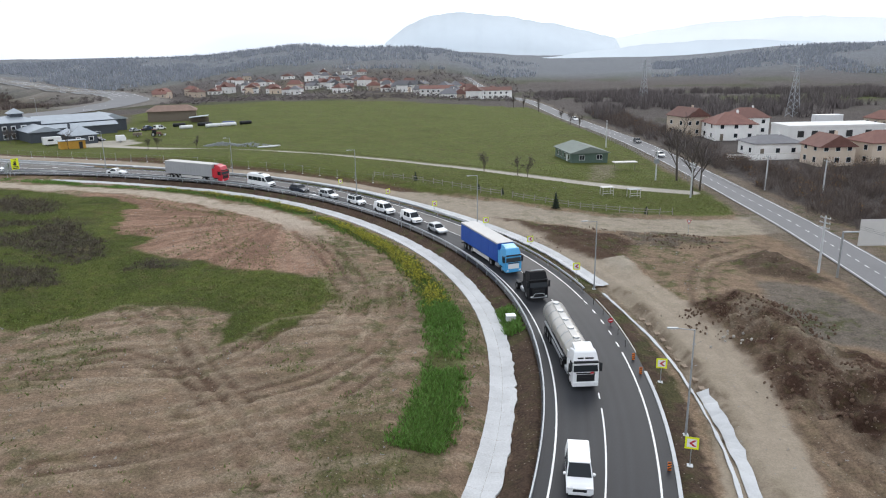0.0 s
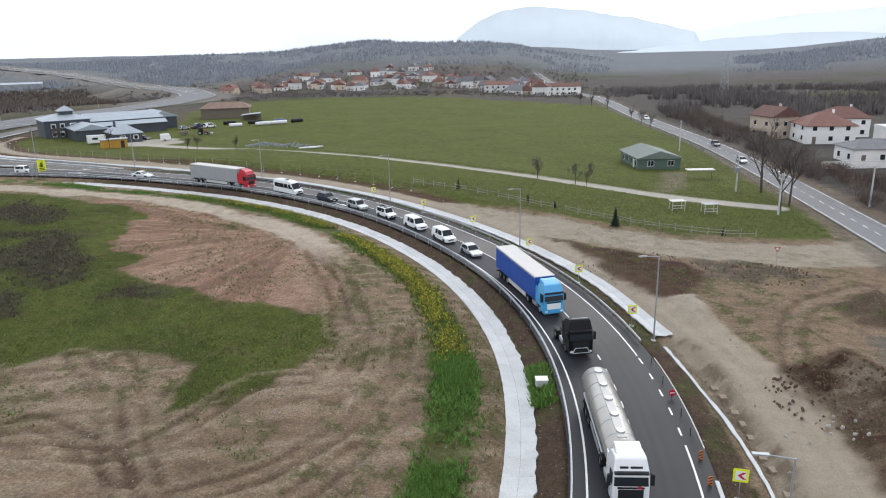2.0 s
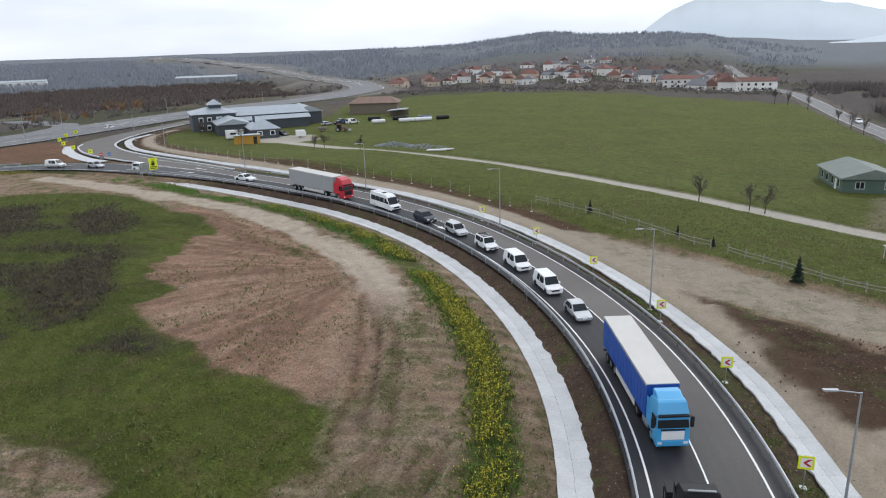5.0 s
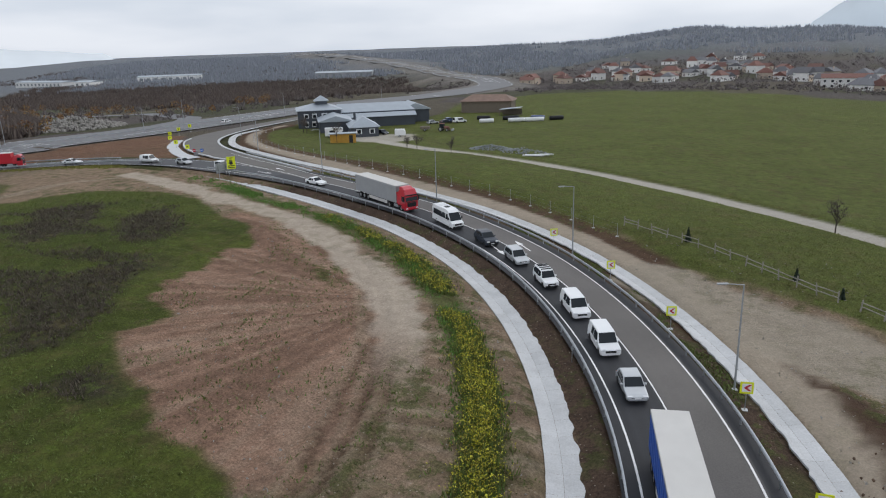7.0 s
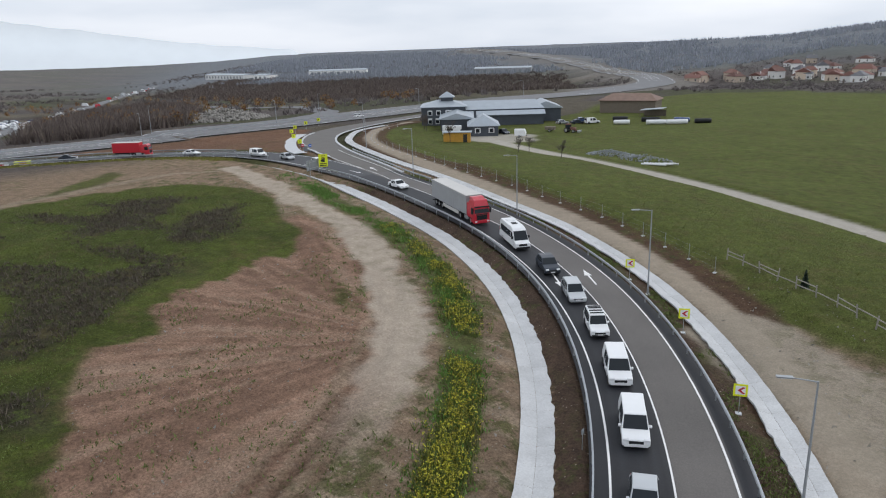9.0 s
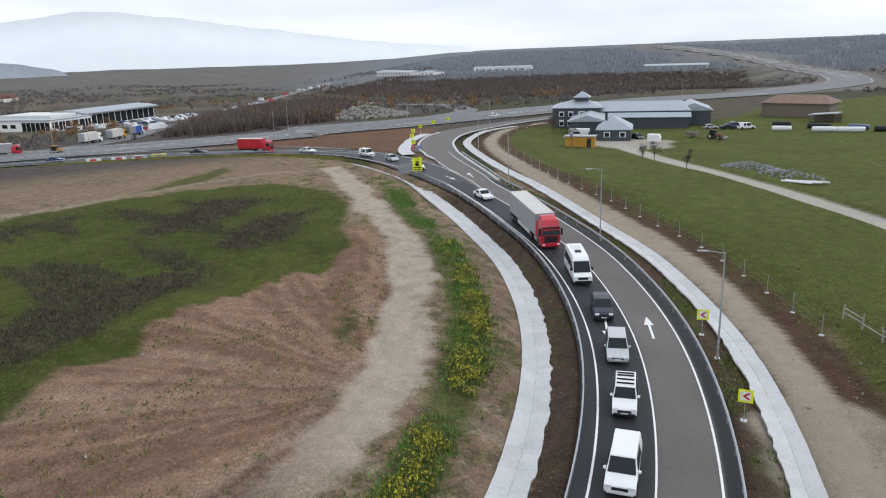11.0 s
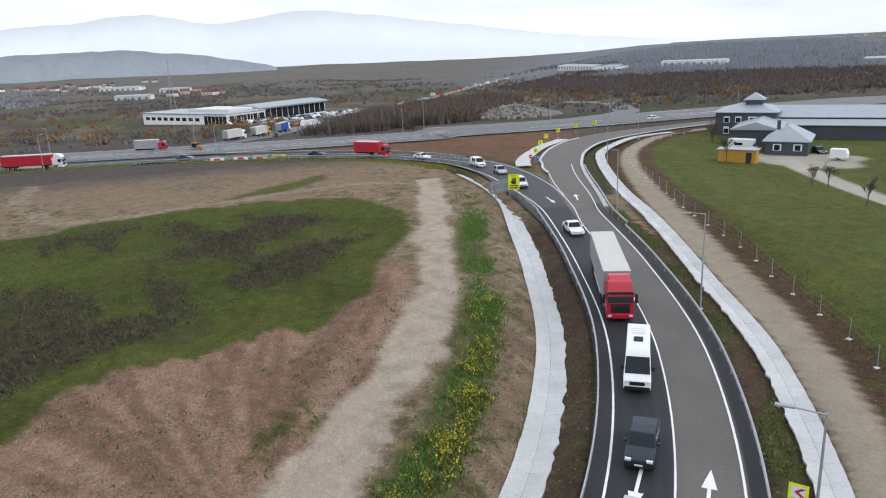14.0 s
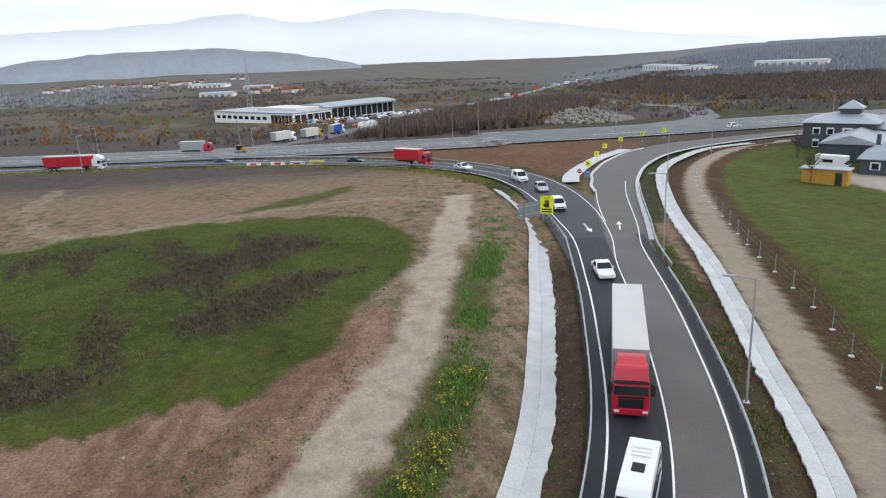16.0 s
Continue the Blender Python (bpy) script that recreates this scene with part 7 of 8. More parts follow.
rubble("rubble_heap", -58.5, 183, 3.8, 420, 0.22, M_SIGNGREY, "heap of grey broken stone beside the farm track")
rubble("gravel_heap", -50, 180.5, 3.8, 200, 0.25, M_SIGNGREY, "low heap of dark gravel")
rubble("spoil_stones", 24.6, 57, 2.6, 14, 0.24, M_STONE, "scattered pale stones on the spoil")
rubble("spoil_clods", 29, 62, 5.5, 320, 0.2, M_CLOD, "dark brown clods of dumped soil")
rubble("spoil_clods", 31, 47, 6.0, 260, 0.22, M_CLOD, "dark brown clods of dumped soil")
rubble("dark_clods", 18, 92, 6.0, 160, 0.12, M_CLOD, "dark brown clods of graded soil")
rubble("black_rubble", 31.5, 91, 4.0, 160, 0.15, M_CLOD, "broken dark asphalt rubble")
rubble("quarry_heap", -222, 191, 15, 900, 0.9, M_STONE, "long heap of grey rubble beyond the highway")
for k in range(5):
    tagged(mesh_ob("log", rod((-2.6, 0, 0.25), (2.6, 0.15 * k, 0.3), 0.2, 0.17, 10), M_WRAP), "pale log lying beside the farm track", "log", "logs").matrix_world = place(-45 + 0.3 * k, 174.5 + 0.5 * k, 12 + 5 * k, 0.12 * (k % 2))

# right-hand hamlet across the old road
house(place(84.5, 156.5, 5), 9, 8, 4.8, 2.6, M_PLASTERWARM, M_TILEROOF, "cream house with a brown tiled roof", rows=2, cols=(3, 2), axis="y", group="hamlet houses")
house(place(96, 157, 10), 11, 9, 5.6, 2.4, M_PLASTERWARM, M_TILEROOF, "pinkish house with a brown hipped roof", rows=2, hip=4.0, group="hamlet houses")
house(place(78.5, 172, 5), 13, 9, 3.4, 1.7, M_PLASTER, M_GREYROOF, "low white house with a grey hipped roof", hip=4.0, group="hamlet houses")
house(place(80.5, 203, 0), 13, 12, 5.0, 3.2, M_PLASTER, M_TILEROOF, "white house with a tall brown hipped roof", rows=2, hip=5.5, group="hamlet houses")
house(place(72, 213, 20), 9, 10, 6.4, 2.6, M_PLASTERWARM, M_TILEROOF, "cream gabled house with a brown roof", rows=2, axis="y", group="hamlet houses")
house(place(90, 215, 0), 12, 10, 5.6, 2.8, M_PLASTER, M_TILEROOF, "white house with a brown tiled roof", rows=2, hip=4.0, group="hamlet houses")
blk = thing("concrete_shell_building", place(98, 183, 3) @ Matrix.Scale(1.12, 4), "unfinished pale concrete building with dark openings", "building")
part("wall", box(-14, 14, -5, 5, -1, 6.2), M_PLASTER, blk)
part("parapet", box(-14.1, 14.1, -5.1, 5.1, 6.2, 6.7), M_PLASTER, blk)
for x in (-10.5, -6.5, -1.5, 3.5, 9):
    part("opening", box(x - 0.9, x + 0.9, -5.06, -5.0, 3.4, 5.2), M_INK, blk, "dark window opening")
for x in (-7.5, 1.0, 8):
    part("opening", box(x - 1.2, x + 1.2, -5.06, -5.0, 0.2, 2.6), M_INK, blk, "dark door opening")
lw = thing("garden_wall", place(75, 163, 4), "long white garden wall with a dark base", "wall")
part("wall", box(-13, 13, -0.15, 0.15, -0.5, 1.7), M_PLASTER, lw)
part("coping", box(-13.1, 13.1, -0.22, 0.22, 1.7, 1.82), M_PALETARP, lw)
ct = thing("container", place(128, 240, 5), "white site container behind the hamlet", "container")
part("body", box(-6, 6, -1.6, 1.6, 0, 3.6, 0.05), M_WHITE, ct)
for k in range(9):
    part("rib", box(-5.6 + k * 1.35, -5.5 + k * 1.35, -1.66, -1.6, 0.1, 3.4), M_WHITE, ct)
house(place(140, 228, 8), 10, 8, 3.0, 2.6, M_PLASTERWARM, M_TILEROOF, "low house with a red roof", hip=3.0, group="hamlet houses")

# the village under the wooded ridge
rv = random.Random(5)
for k in range(88):
    if k < 14:
        x, y = -14 + rv.uniform(0, 52), 408 + rv.uniform(0, 60)
    elif k < 50:
        x, y = -135 + rv.uniform(0, 150), 500 + rv.uniform(0, 95)
    elif k < 82:
        x, y = -200 + rv.uniform(0, 130), 560 + rv.uniform(0, 130)
    else:
        x, y = -228 + rv.uniform(0, 45), 528 + rv.uniform(0, 40)
    if float(path_dist(np.array([x]), np.array([y]), OLDROAD)[0]) < 9:
        x -= 16
    big = rv.random() < 0.25
    warm = k > 81
    house(place(x, y, rv.uniform(-40, 40)), rv.uniform(8, 14 if big else 10.5), rv.uniform(7, 9), rv.choice((3.0, 4.2, 5.4)), rv.uniform(2.2, 3.4), M_PLASTERWARM if warm else rv.choice((M_PLASTER, M_PLASTER, M_PLASTER, M_PLASTERWARM)),
          M_TILEROOF if warm else rv.choice((M_TILEROOF, M_TILEROOF, M_GREYROOF)), "brick-red house at the village edge" if warm else rv.choice(("white village house with a tiled roof", "pale rendered village house below the wood", "light plastered house with a dark roof")),
          rows=1, cols=(2, 1), hip=rv.choice((0.0, 3.0)), axis=rv.choice(("x", "y")), chimney=rv.random() < 0.4)
for x, y, ln in ((-6, 440, 26), (24, 420, 34)):
    b = thing("terraced_block", place(x, y, 4), "long white terraced block with reddish roofs", "building")
    part("wall", box(-ln / 2, ln / 2, -5, 5, -2, 6.0), M_PLASTER, b)
    part("roof", roof_bm(ln, 10, 6.0, 2.2, 0.4, 0.0), M_TILEROOF, b)
    for j in range(int(ln / 4)):
        window(b, -ln / 2 + 2 + j * 4, -5, 3.6, 1.3, 1.3, ("y", -1), sub=False)
        window(b, -ln / 2 + 2 + j * 4, -5, 0.8, 1.3, 1.3, ("y", -1), sub=False)
for x, y, ln, dep, yaw in ((-765, 493, 112, 26, 0), (-688, 492, 28, 20, 10), (-646, 560, 80, 24, 45), (-468, 636, 72, 30, 33), (-1050, -45, 70, 22, 70), (-800, 0, 46, 14, 75), (-960, 30, 50, 18, 60)):
    b = thing("warehouse", place(x, y, yaw), "long low pale warehouse in the valley", "warehouse", "valley warehouses")
    part("wall", box(-ln / 2, ln / 2, -dep / 2, dep / 2, -3, 5), M_GREYTARP if ln == 72 else M_PLASTER, b)
    part("roof", roof_bm(ln, dep, 5, 1.6, 0.4, 0.0), M_BARNROOF, b)
    for k in range(int(ln / 9)):
        part("gate", box(-ln / 2 + 3 + k * 9, -ln / 2 + 7 + k * 9, -dep / 2 - 0.08, -dep / 2, 0, 3.4), M_SIGNGREY, b, "grey roller gate")
for k in range(44):
    x, y = (rv.uniform(-1500, -1060), rv.uniform(-330, -30)) if k < 34 else (rv.uniform(-930, -800), rv.uniform(20, 90))
    house(place(x, y, rv.uniform(0, 90)), 11, 9, 4.0, 3, rv.choice((M_PLASTER, M_PLASTERWARM)), M_TILEROOF, "small valley house with a red-brown roof", rows=1, cols=(2, 1), chimney=False, group="valley houses", door=False)

# showroom with its car park beyond the highway
SHOW = pose(-376 * U, 74.5 * U, base_z(-376, 74.5) * U, 0, 0, 39.6)
show = thing("showroom", SHOW, "long white showroom with flat roofs and a glazed corner", "showroom")
part("wall", box(-42, 42, 0, 30, -4, 6.3), M_PLASTER, show)
part("roof", box(-42.6, 42.6, -0.6, 30.6, 6.3, 6.9), M_BARNROOF, show, "pale flat roof")
part("upper_hall", box(-10, 30, 12, 34, 6.9, 8.4), M_PLASTER, show, "white upper storey")
part("rear_hall", box(6, 34, 30, 92, -4, 7.2), M_PLASTER, show, "white rear hall")
part("canopy", prism([(4, 7.2), (37, 7.2), (37, 7.7), (30, 8.9), (21, 9.5), (12, 8.9), (4, 7.7)], 30.7, 93), M_BARNROOF, show, "pale curved canopy")
for k in range(9):
    part("window", box(-39 + k * 6.4, -35 + k * 6.4, -0.09, 0, 2.2, 4.2), M_GLASS, show, "dark window band")
for k in range(6):
    part("glazing", box(21 + k * 3.5, 24 + k * 3.5, -0.12, 0, 0.2, 5.4), M_GLASS, show, "tall dark glazing")
    part("glazing", box(42, 42.12, 1.5 + k * 4.7, 5.6 + k * 4.7, 0.2, 5.4), M_GLASS, show, "tall dark glazing")
for k in range(12):
    part("glazing", box(34, 34.12, 32 + k * 5, 36.4 + k * 5, 0.2, 6.4), M_GLASS, show, "tall dark glazing")
for k in range(5):
    part("flag_pole", rod((52 + k * 6, -6, -4), (52 + k * 6, -6, 11), 0.14), M_WHITE, show, "white flag pole")
structure("car_park", strip(np.array([(SHOW @ Vector((64, v, 0))).xy / U for v in range(-12, 118, 5)]), -17, 17, 0.12, zfun=base_z, cross=6), M_ASPHALT_OLD, "grey asphalt car park of the showroom", "car park")
rv = random.Random(9)
for k in range(90):
    u, v = rv.choice((47, 53, 60, 66, 74, 80)) + rv.uniform(-0.5, 0.5), rv.uniform(-8, 112)
    p = SHOW @ Vector((u, v, 0))
    paint = rv.choice((M_WHITE, M_SILVER, M_DARKCAR, M_WHITE, M_BLUECAR))
    z = base_z(p.x / U, p.y / U) * U
    c = thing("parked_car", pose(p.x, p.y, z + 0.15, 0, 0, 39.6 + rv.choice((0, 180))), "small car parked at the showroom", "car", "showroom cars")
    part("body", shell([(-2.1, 0.25), (2.1, 0.25), (2.1, 0.7), (1.0, 0.9), (0.4, 1.4), (-1.3, 1.45), (-2.1, 0.9)], 0.86, (0.9, 1.45, 0.15), 0.0), paint, c)
    part("windows", box(-1.45, 0.75, -0.8, 0.8, 0.92, 1.3, taper=(0.75, 0.85)), M_GLASS, c)
for x, y, cabm, side, yaw in ((-204.5, 99.8, M_WHITE, M_PALETARP, 140), (-211, 107.2, M_OCHRE, M_PALETARP, 145), (-223, 114.4, M_WHITE, M_BLUETARP, 155), (-192.5, 79, M_RED, M_GREYTARP, 78)):
    rigid(place(x, y, yaw, 0.15), cabm, side, "box truck waiting on the lay-by", "lorry")
structure("layby", strip(spline([(-193, 70), (-194, 84), (-199.4, 97), (-214.3, 110.5), (-260, 127.6), (-337.4, 154.8), (-413.8, 190.5), (-512.9, 248), (-654.5, 324.5), (-854.6, 441)]), -4, 4, 0.12, zfun=base_z), M_ASPHALT_OLD, "grey asphalt side road lined with vehicles", "road")
structure("loop_ramp", strip(spline([(-177, 172), (-185, 200), (-192, 214), (-212, 226.5), (-282, 254), (-390, 270), (-470, 276)]), -4, 4, 0.14, zfun=base_z), M_ASPHALT_OLD, "grey asphalt loop beyond the highway", "road")
for k in range(46):
    t = rv.random() ** 1.3
    x = -240 - 560 * t
    y = float(np.interp(-x, (233, 260, 337, 414, 513, 655, 855), (119, 127.6, 154.8, 190.5, 248, 324.5, 441))) + rv.uniform(-6, 8)
    c = thing("parked_car", place(x, y, rv.uniform(0, 180), 0.1), "small vehicle beside the side road", "car", "roadside vehicles")
    hgt = rv.choice((0, 0, 1.2))
    part("body", shell([(-2.1 - hgt, 0.25), (2.1, 0.25), (2.1, 0.8), (1.0, 0.95 + hgt), (0.4, 1.4 + hgt), (-1.3 - hgt, 1.45 + hgt), (-2.1 - hgt, 0.9)], 0.86 + 0.2 * hgt, None, 0.0), rv.choice((M_WHITE, M_WHITE, M_SILVER, M_RED)), c)
    part("windows", box(-1.2, 0.75, -0.9, 0.9, 0.95 + hgt * 0.6, 1.3 + hgt * 0.6, taper=(0.75, 1.0)), M_GLASS, c)
for k, (x, y) in enumerate(((-158.2, 96), (-157, 101), (-156, 105), (-155, 109))):
    b = thing("barrier_block", place(x, y, 68, 0.25), "red and white plastic barrier block" if k != 3 else "yellow plastic barrier block", "barrier", "barrier blocks")
    part("body", box(-2.0, 2.0, -0.25, 0.25, 0, 0.8, 0.05, taper=(0.98, 0.6)), M_WHITE if k != 3 else M_YELLOW, b)
    part("band", box(-0.9, 0.9, -0.27, 0.27, 0.1, 0.7, taper=(0.98, 0.62)), M_RED if k != 3 else M_OCHRE, b, "coloured band")


def lattice_tower(m, h, w, label):
    root = thing("lattice_tower", m, label, "lattice tower", "lattice towers")
    n = 9
    for sx, sy in ((-1, -1), (1, -1), (1, 1), (-1, 1)):
        part("leg", rod((sx * w / 2, sy * w / 2, -1), (sx * 0.15, sy * 0.15, h), 0.13, 0.07, 5), M_STEEL, root)
    for f in range(4):
        bm = bmesh.new()
        c = ((-1, -1), (1, -1), (1, 1), (-1, 1))
        (ax, ay), (bx, by) = c[f], c[(f + 1) % 4]
        for k in range(n):
            z0, z1 = h * k / n, h * (k + 1) / n
            r0, r1 = w / 2 * (1 - k / n) + 0.15, w / 2 * (1 - (k + 1) / n) + 0.15
            rod((ax * r0, ay * r0, z0), (bx * r1, by * r1, z1), 0.06, sides=4, bm=bm)
            rod((bx * r0, by * r0, z0), (ax * r1, ay * r1, z1), 0.06, sides=4, bm=bm)
        part("bracing", bm, M_STEEL, root)
    for z in (0.78, 0.88):
        part("crossarm", box(-w * 0.9, w * 0.9, -0.12, 0.12, h * z, h * z + 0.25), M_STEEL, root)
    return root


lattice_tower(place(127.8, 264, 20), 26, 4.5, "tall grey lattice pylon")
lattice_tower(place(115, 420, 20), 26, 4.5, "distant grey lattice pylon")
lattice_tower(place(-560, 56, 0), 46, 5, "tall red and white lattice mast")


# ---- fences ----
def rail_fence(line, label, gap=2.6):
    root = thing("timber_fence", Matrix(), label, "fence", "field fences", "structure")
    p = np.asarray(line)
    seg = np.r_[0, np.cumsum(np.linalg.norm(np.diff(p, axis=0), axis=1))]
    pts = [(np.interp(t, seg, p[:, 0]), np.interp(t, seg, p[:, 1])) for t in np.arange(0, seg[-1], gap / U)]
    rnd = random.Random(3)
    post = None
    for x, y in pts:
        if post is None:
            post = part("post", rod((0, 0, -0.3), (0, 0, 1.4), 0.09, 0.075, 6), M_FENCE, root)
            o = post
        else:
            o = new("post", post.data)
            o.parent = root
        o.matrix_local = place(x, y) @ pose(0, 0, 0, rnd.uniform(-6, 6), rnd.uniform(-6, 6), 0)
    for (xa, ya), (xb, yb) in zip(pts[:-1], pts[1:]):
        for z in (0.55, 1.05):
            if rnd.random() < 0.15:
                continue
            a, b = top_of(xa, ya, z + rnd.uniform(-0.08, 0.08)), top_of(xb, yb, z + rnd.uniform(-0.08, 0.08))
            part("rail", rod(a, b, 0.065, 0.055, 5), M_FENCE, root)
    return root


rail_fence([(-14, 132.5), (-2, 127), (6, 121), (13, 116.5), (22, 110.3), (30, 107.2), (37, 107.6)], "weathered timber rail fence along the field")
rail_fence([(47.8, 130), (47.5, 160), (47, 190), (45, 230)], "weathered timber rail fence along the old road")
wf = thing("wire_fence", Matrix(), "thin pale wire-fence posts along the bank", "fence", "field fences", "structure")
WL = spline([(-14, 130), (-22, 134.5), (-32, 139.5), (-43, 143), (-52, 146.5), (-66, 150.5), (-80, 155.5), (-96, 161.5), (-110, 168.5), (-122, 177), (-132, 189), (-136, 200)], 6)
seg = np.r_[0, np.cumsum(np.linalg.norm(np.diff(WL, axis=0), axis=1))]
WP = [(np.interp(t, seg, WL[:, 0]), np.interp(t, seg, WL[:, 1])) for t in np.arange(0, seg[-1], 4.2)]
for k, (x, y) in enumerate(WP):
    o = part("post", rod((0, 0, -0.3), (0, 0, 2.0), 0.03, sides=6), M_GREYPOLE, wf)
    o.matrix_local = place(x, y)
    o = part("footing", box(-0.2, 0.2, -0.2, 0.2, -0.2, 0.08, 0.02), M_CONCRETE, wf)
    o.matrix_local = place(x, y, k * 20)
for (xa, ya), (xb, yb) in zip(WP[:-1], WP[1:]):
    for z in (0.6, 1.2, 1.85):
        part("wire", rod(top_of(xa, ya, z), top_of(xb, yb, z), 0.006, sides=3), M_GREYPOLE, wf)

# little timber frames by the farm track
for x, y, label in ((28, 122, "low white animal shelter with a mesh front"), (32.5, 121, "pale timber frame with a small canopy")):
    g = thing("small_shelter", place(x, y, 10), label, "shelter")
    for px in (-1.2, 1.2):
        for py in (-0.8, 0.8):
            part("post", rod((px, py, -0.2), (px, py, 1.8), 0.07), M_PALETARP, g)
    part("roof", box(-1.4, 1.4, -1.0, 1.0, 1.8, 1.9, 0.02), M_SIGNGREY if x > 30 else M_PALETARP, g)
    for z in (0.5, 1.0):
        part("rail", box(-1.2, 1.2, -0.85, -0.79, z, z + 0.1), M_PALETARP, g)
slabp = thing("roofed_stand", place(38, 150, 5), "flat pale canopy on thin posts", "shelter")
part("roof", box(-3.2, 3.2, -1.2, 1.2, 2.2, 2.4, 0.03), M_PALETARP, slabp)
for px in (-2.8, 2.8):
    part("post", rod((px, 0, -0.2), (px, 0, 2.2), 0.06), M_WOOD, slabp)
for x, y, paint, kind, back in ((51.5, 170, M_SILVER, "hatch", True), (52.8, 196, M_DARKCAR, "hatch", True), (47, 262, M_WHITE, "hatch", True)):
    car(place(x, y, along(OLDROAD, x, y, back=back), 0.31), paint, "car driving on the old road", "car", kind)


# ---- trees ----
def bare_tree(m, h, seed, label, crown_r=0.32, name="bare_tree", leaves=None):
    rnd = random.Random(seed)
    root = thing(name, m, label, "tree")
    bm = bmesh.new()
    tips = []

    def limb(p, d, length, r, depth):
        q = p + d * length
        rod(p, q, r, r * 0.6, 6 if depth < 2 else 4, bm)
        if depth == 3:
            tips.append((q, d))
            return
        for _ in range(4 if depth else 7):
            t = rnd.uniform(0.35, 1.0)
            side = Vector((rnd.gauss(0, 1), rnd.gauss(0, 1), rnd.gauss(0.25, 0.5))).normalized()
            nd = (d * 0.8 + side * rnd.uniform(0.5, 0.9) + Vector((0, 0, 0.25))).normalized()
            limb(p + d * length * t, nd, length * rnd.uniform(0.42, 0.62), r * 0.5, depth + 1)
    limb(Vector((0, 0, -0.3)), Vector((rnd.uniform(-0.04, 0.04), rnd.uniform(-0.04, 0.04), 1)).normalized(), h * 0.62, h * 0.019, 0)
    part("trunk", bm, M_BARK, root)
    tr = []
    rs = np.random.RandomState(seed)
    for q, d in tips:
        for _ in range(9):
            e = Vector(rs.normal(0, 1, 3)).normalized() * h * 0.07 + d * h * 0.04
            s = Vector(rs.normal(0, 1, 3)).normalized() * 0.018
            tr += [q - s, q + s, q + e]
    soup("crown", [tuple(v) for v in tr], leaves or M_TWIG, "", "", parent=root)
    return root


for x, y, h, s in ((43.9, 124.5, 15, 1), (45.4, 138, 15.5, 2), (46.5, 128, 12, 3), (7.5, 143.7, 5.5, 4), (14.2, 141.4, 4.5, 5), (16.1, 140.2, 4.8, 6), (-75, 176, 4, 7), (-73, 176.8, 4.5, 8), (-60.8, 170.6, 4, 9),
                   (-96.5, 178.6, 5.5, 10), (-120, 193, 5, 11), (-117.5, 191.5, 5, 12), (-122, 195, 4.5, 13), (44, 236, 6, 14), (43, 248, 6, 15), (42, 262, 6, 16), (38.5, 300, 7, 17), (34, 318, 7, 18), (30, 322, 7, 19)):
    bare_tree(place(x, y, s * 50), h, s, "bare grey autumn tree" if h < 8 else "tall bare roadside tree with open limbs")


def spruce(m, h, label):
    root = thing("spruce_tree", m, label, "tree")
    part("trunk", rod((0, 0, -0.2), (0, 0, h), 0.09, 0.01, 6), M_BARK, root)
    rs = np.random.RandomState(int(h * 10))
    tr = []
    for _ in range(1500):
        t = rs.uniform(0.04, 1)
        r = (1 - t) * h * 0.3 * (0.75 + 0.25 * math.sin(t * 40)) + 0.03
        a = rs.uniform(0, 6.283)
        p = np.array((math.cos(a) * r * rs.uniform(0.2, 0.7), math.sin(a) * r * rs.uniform(0.2, 0.7), t * h))
        q = np.array((math.cos(a) * r, math.sin(a) * r, t * h - 0.12 * r))
        s = rs.normal(0, 0.07, 3)
        tr += [p - s, p + s, q]
    soup("crown", tr, M_SPRUCE, "", "", parent=root)
    return root


spruce(place(17.3, 110.6), 3.4, "small dark green spruce by the fence")
for x, y, h in ((-6.0, 129.8, 2.0), (5.5, 123.2, 1.5), (9.5, 120, 1.3), (31, 107.6, 1.5)):
    spruce(place(x, y), h, "small dark green conifer by the fence")

# thickets: beyond the old road, along the highway and over the valley
def scatter(n, x0, x1, y0, y1, keep):
    x, y = RS.uniform(x0, x1, n), RS.uniform(y0, y1, n)
    k = keep(x, y)
    return x[k], y[k]


def clear_of(x, y):
    ok = np.ones(len(x), bool)
    for line, half in ((OLDROAD, 5.5), (HIGHWAY, 16), (RAMP, 8), (SLIP, 8)):
        ok &= path_dist(x, y, line) > half
    ok &= ~((path_dist(x, y, HIGHWAY + np.array([18.0, -14.0])) < 24) & (y > 300))
    return ok


x, y = scatter(5200, 56, 140, 40, 300, lambda x, y: clear_of(x, y) & (fbm(x / 14, y / 14) > -0.2) & ((y < 148) | (x < 68)))
h = RS.uniform(1.8, 5.0, len(x))
soup("thicket_near", twigs(x, y, h * 0.65, h, 130, 0.024), M_SCRUB, "dense bare brown thicket beside the old road", "thicket")
k = RS.rand(len(x)) < 0.13
soup("russet_thicket", cloud(x[k], y[k], h[k] * 0.5, h[k], 60, 0.15), M_RUSTLEAF, "russet autumn bushes among the thicket", "thicket")
x, y = scatter(5200, 56, 330, 150, 470, lambda x, y: clear_of(x, y) & ~((x > 60) & (x < 150) & (y < 250)) & (fbm(x / 40, y / 40) > -0.06))
h = RS.uniform(3.0, 8, len(x))
soup("thicket_east", np.concatenate([twigs(x, y, h * 0.7, h, 40, 0.06), blades(x, y, h * 0.8, h * 0.16, 0.25, 8)]), M_FARSCRUB, "dark bare woodland on the valley floor", "woodland")
x, y = scatter(700, -150, 60, 352, 430, lambda x, y: clear_of(x, y) & (y > 372 - 0.22 * np.abs(x)) & ~((x > -120) & (y < 366)))
h = RS.uniform(0.8, 2.6, len(x))
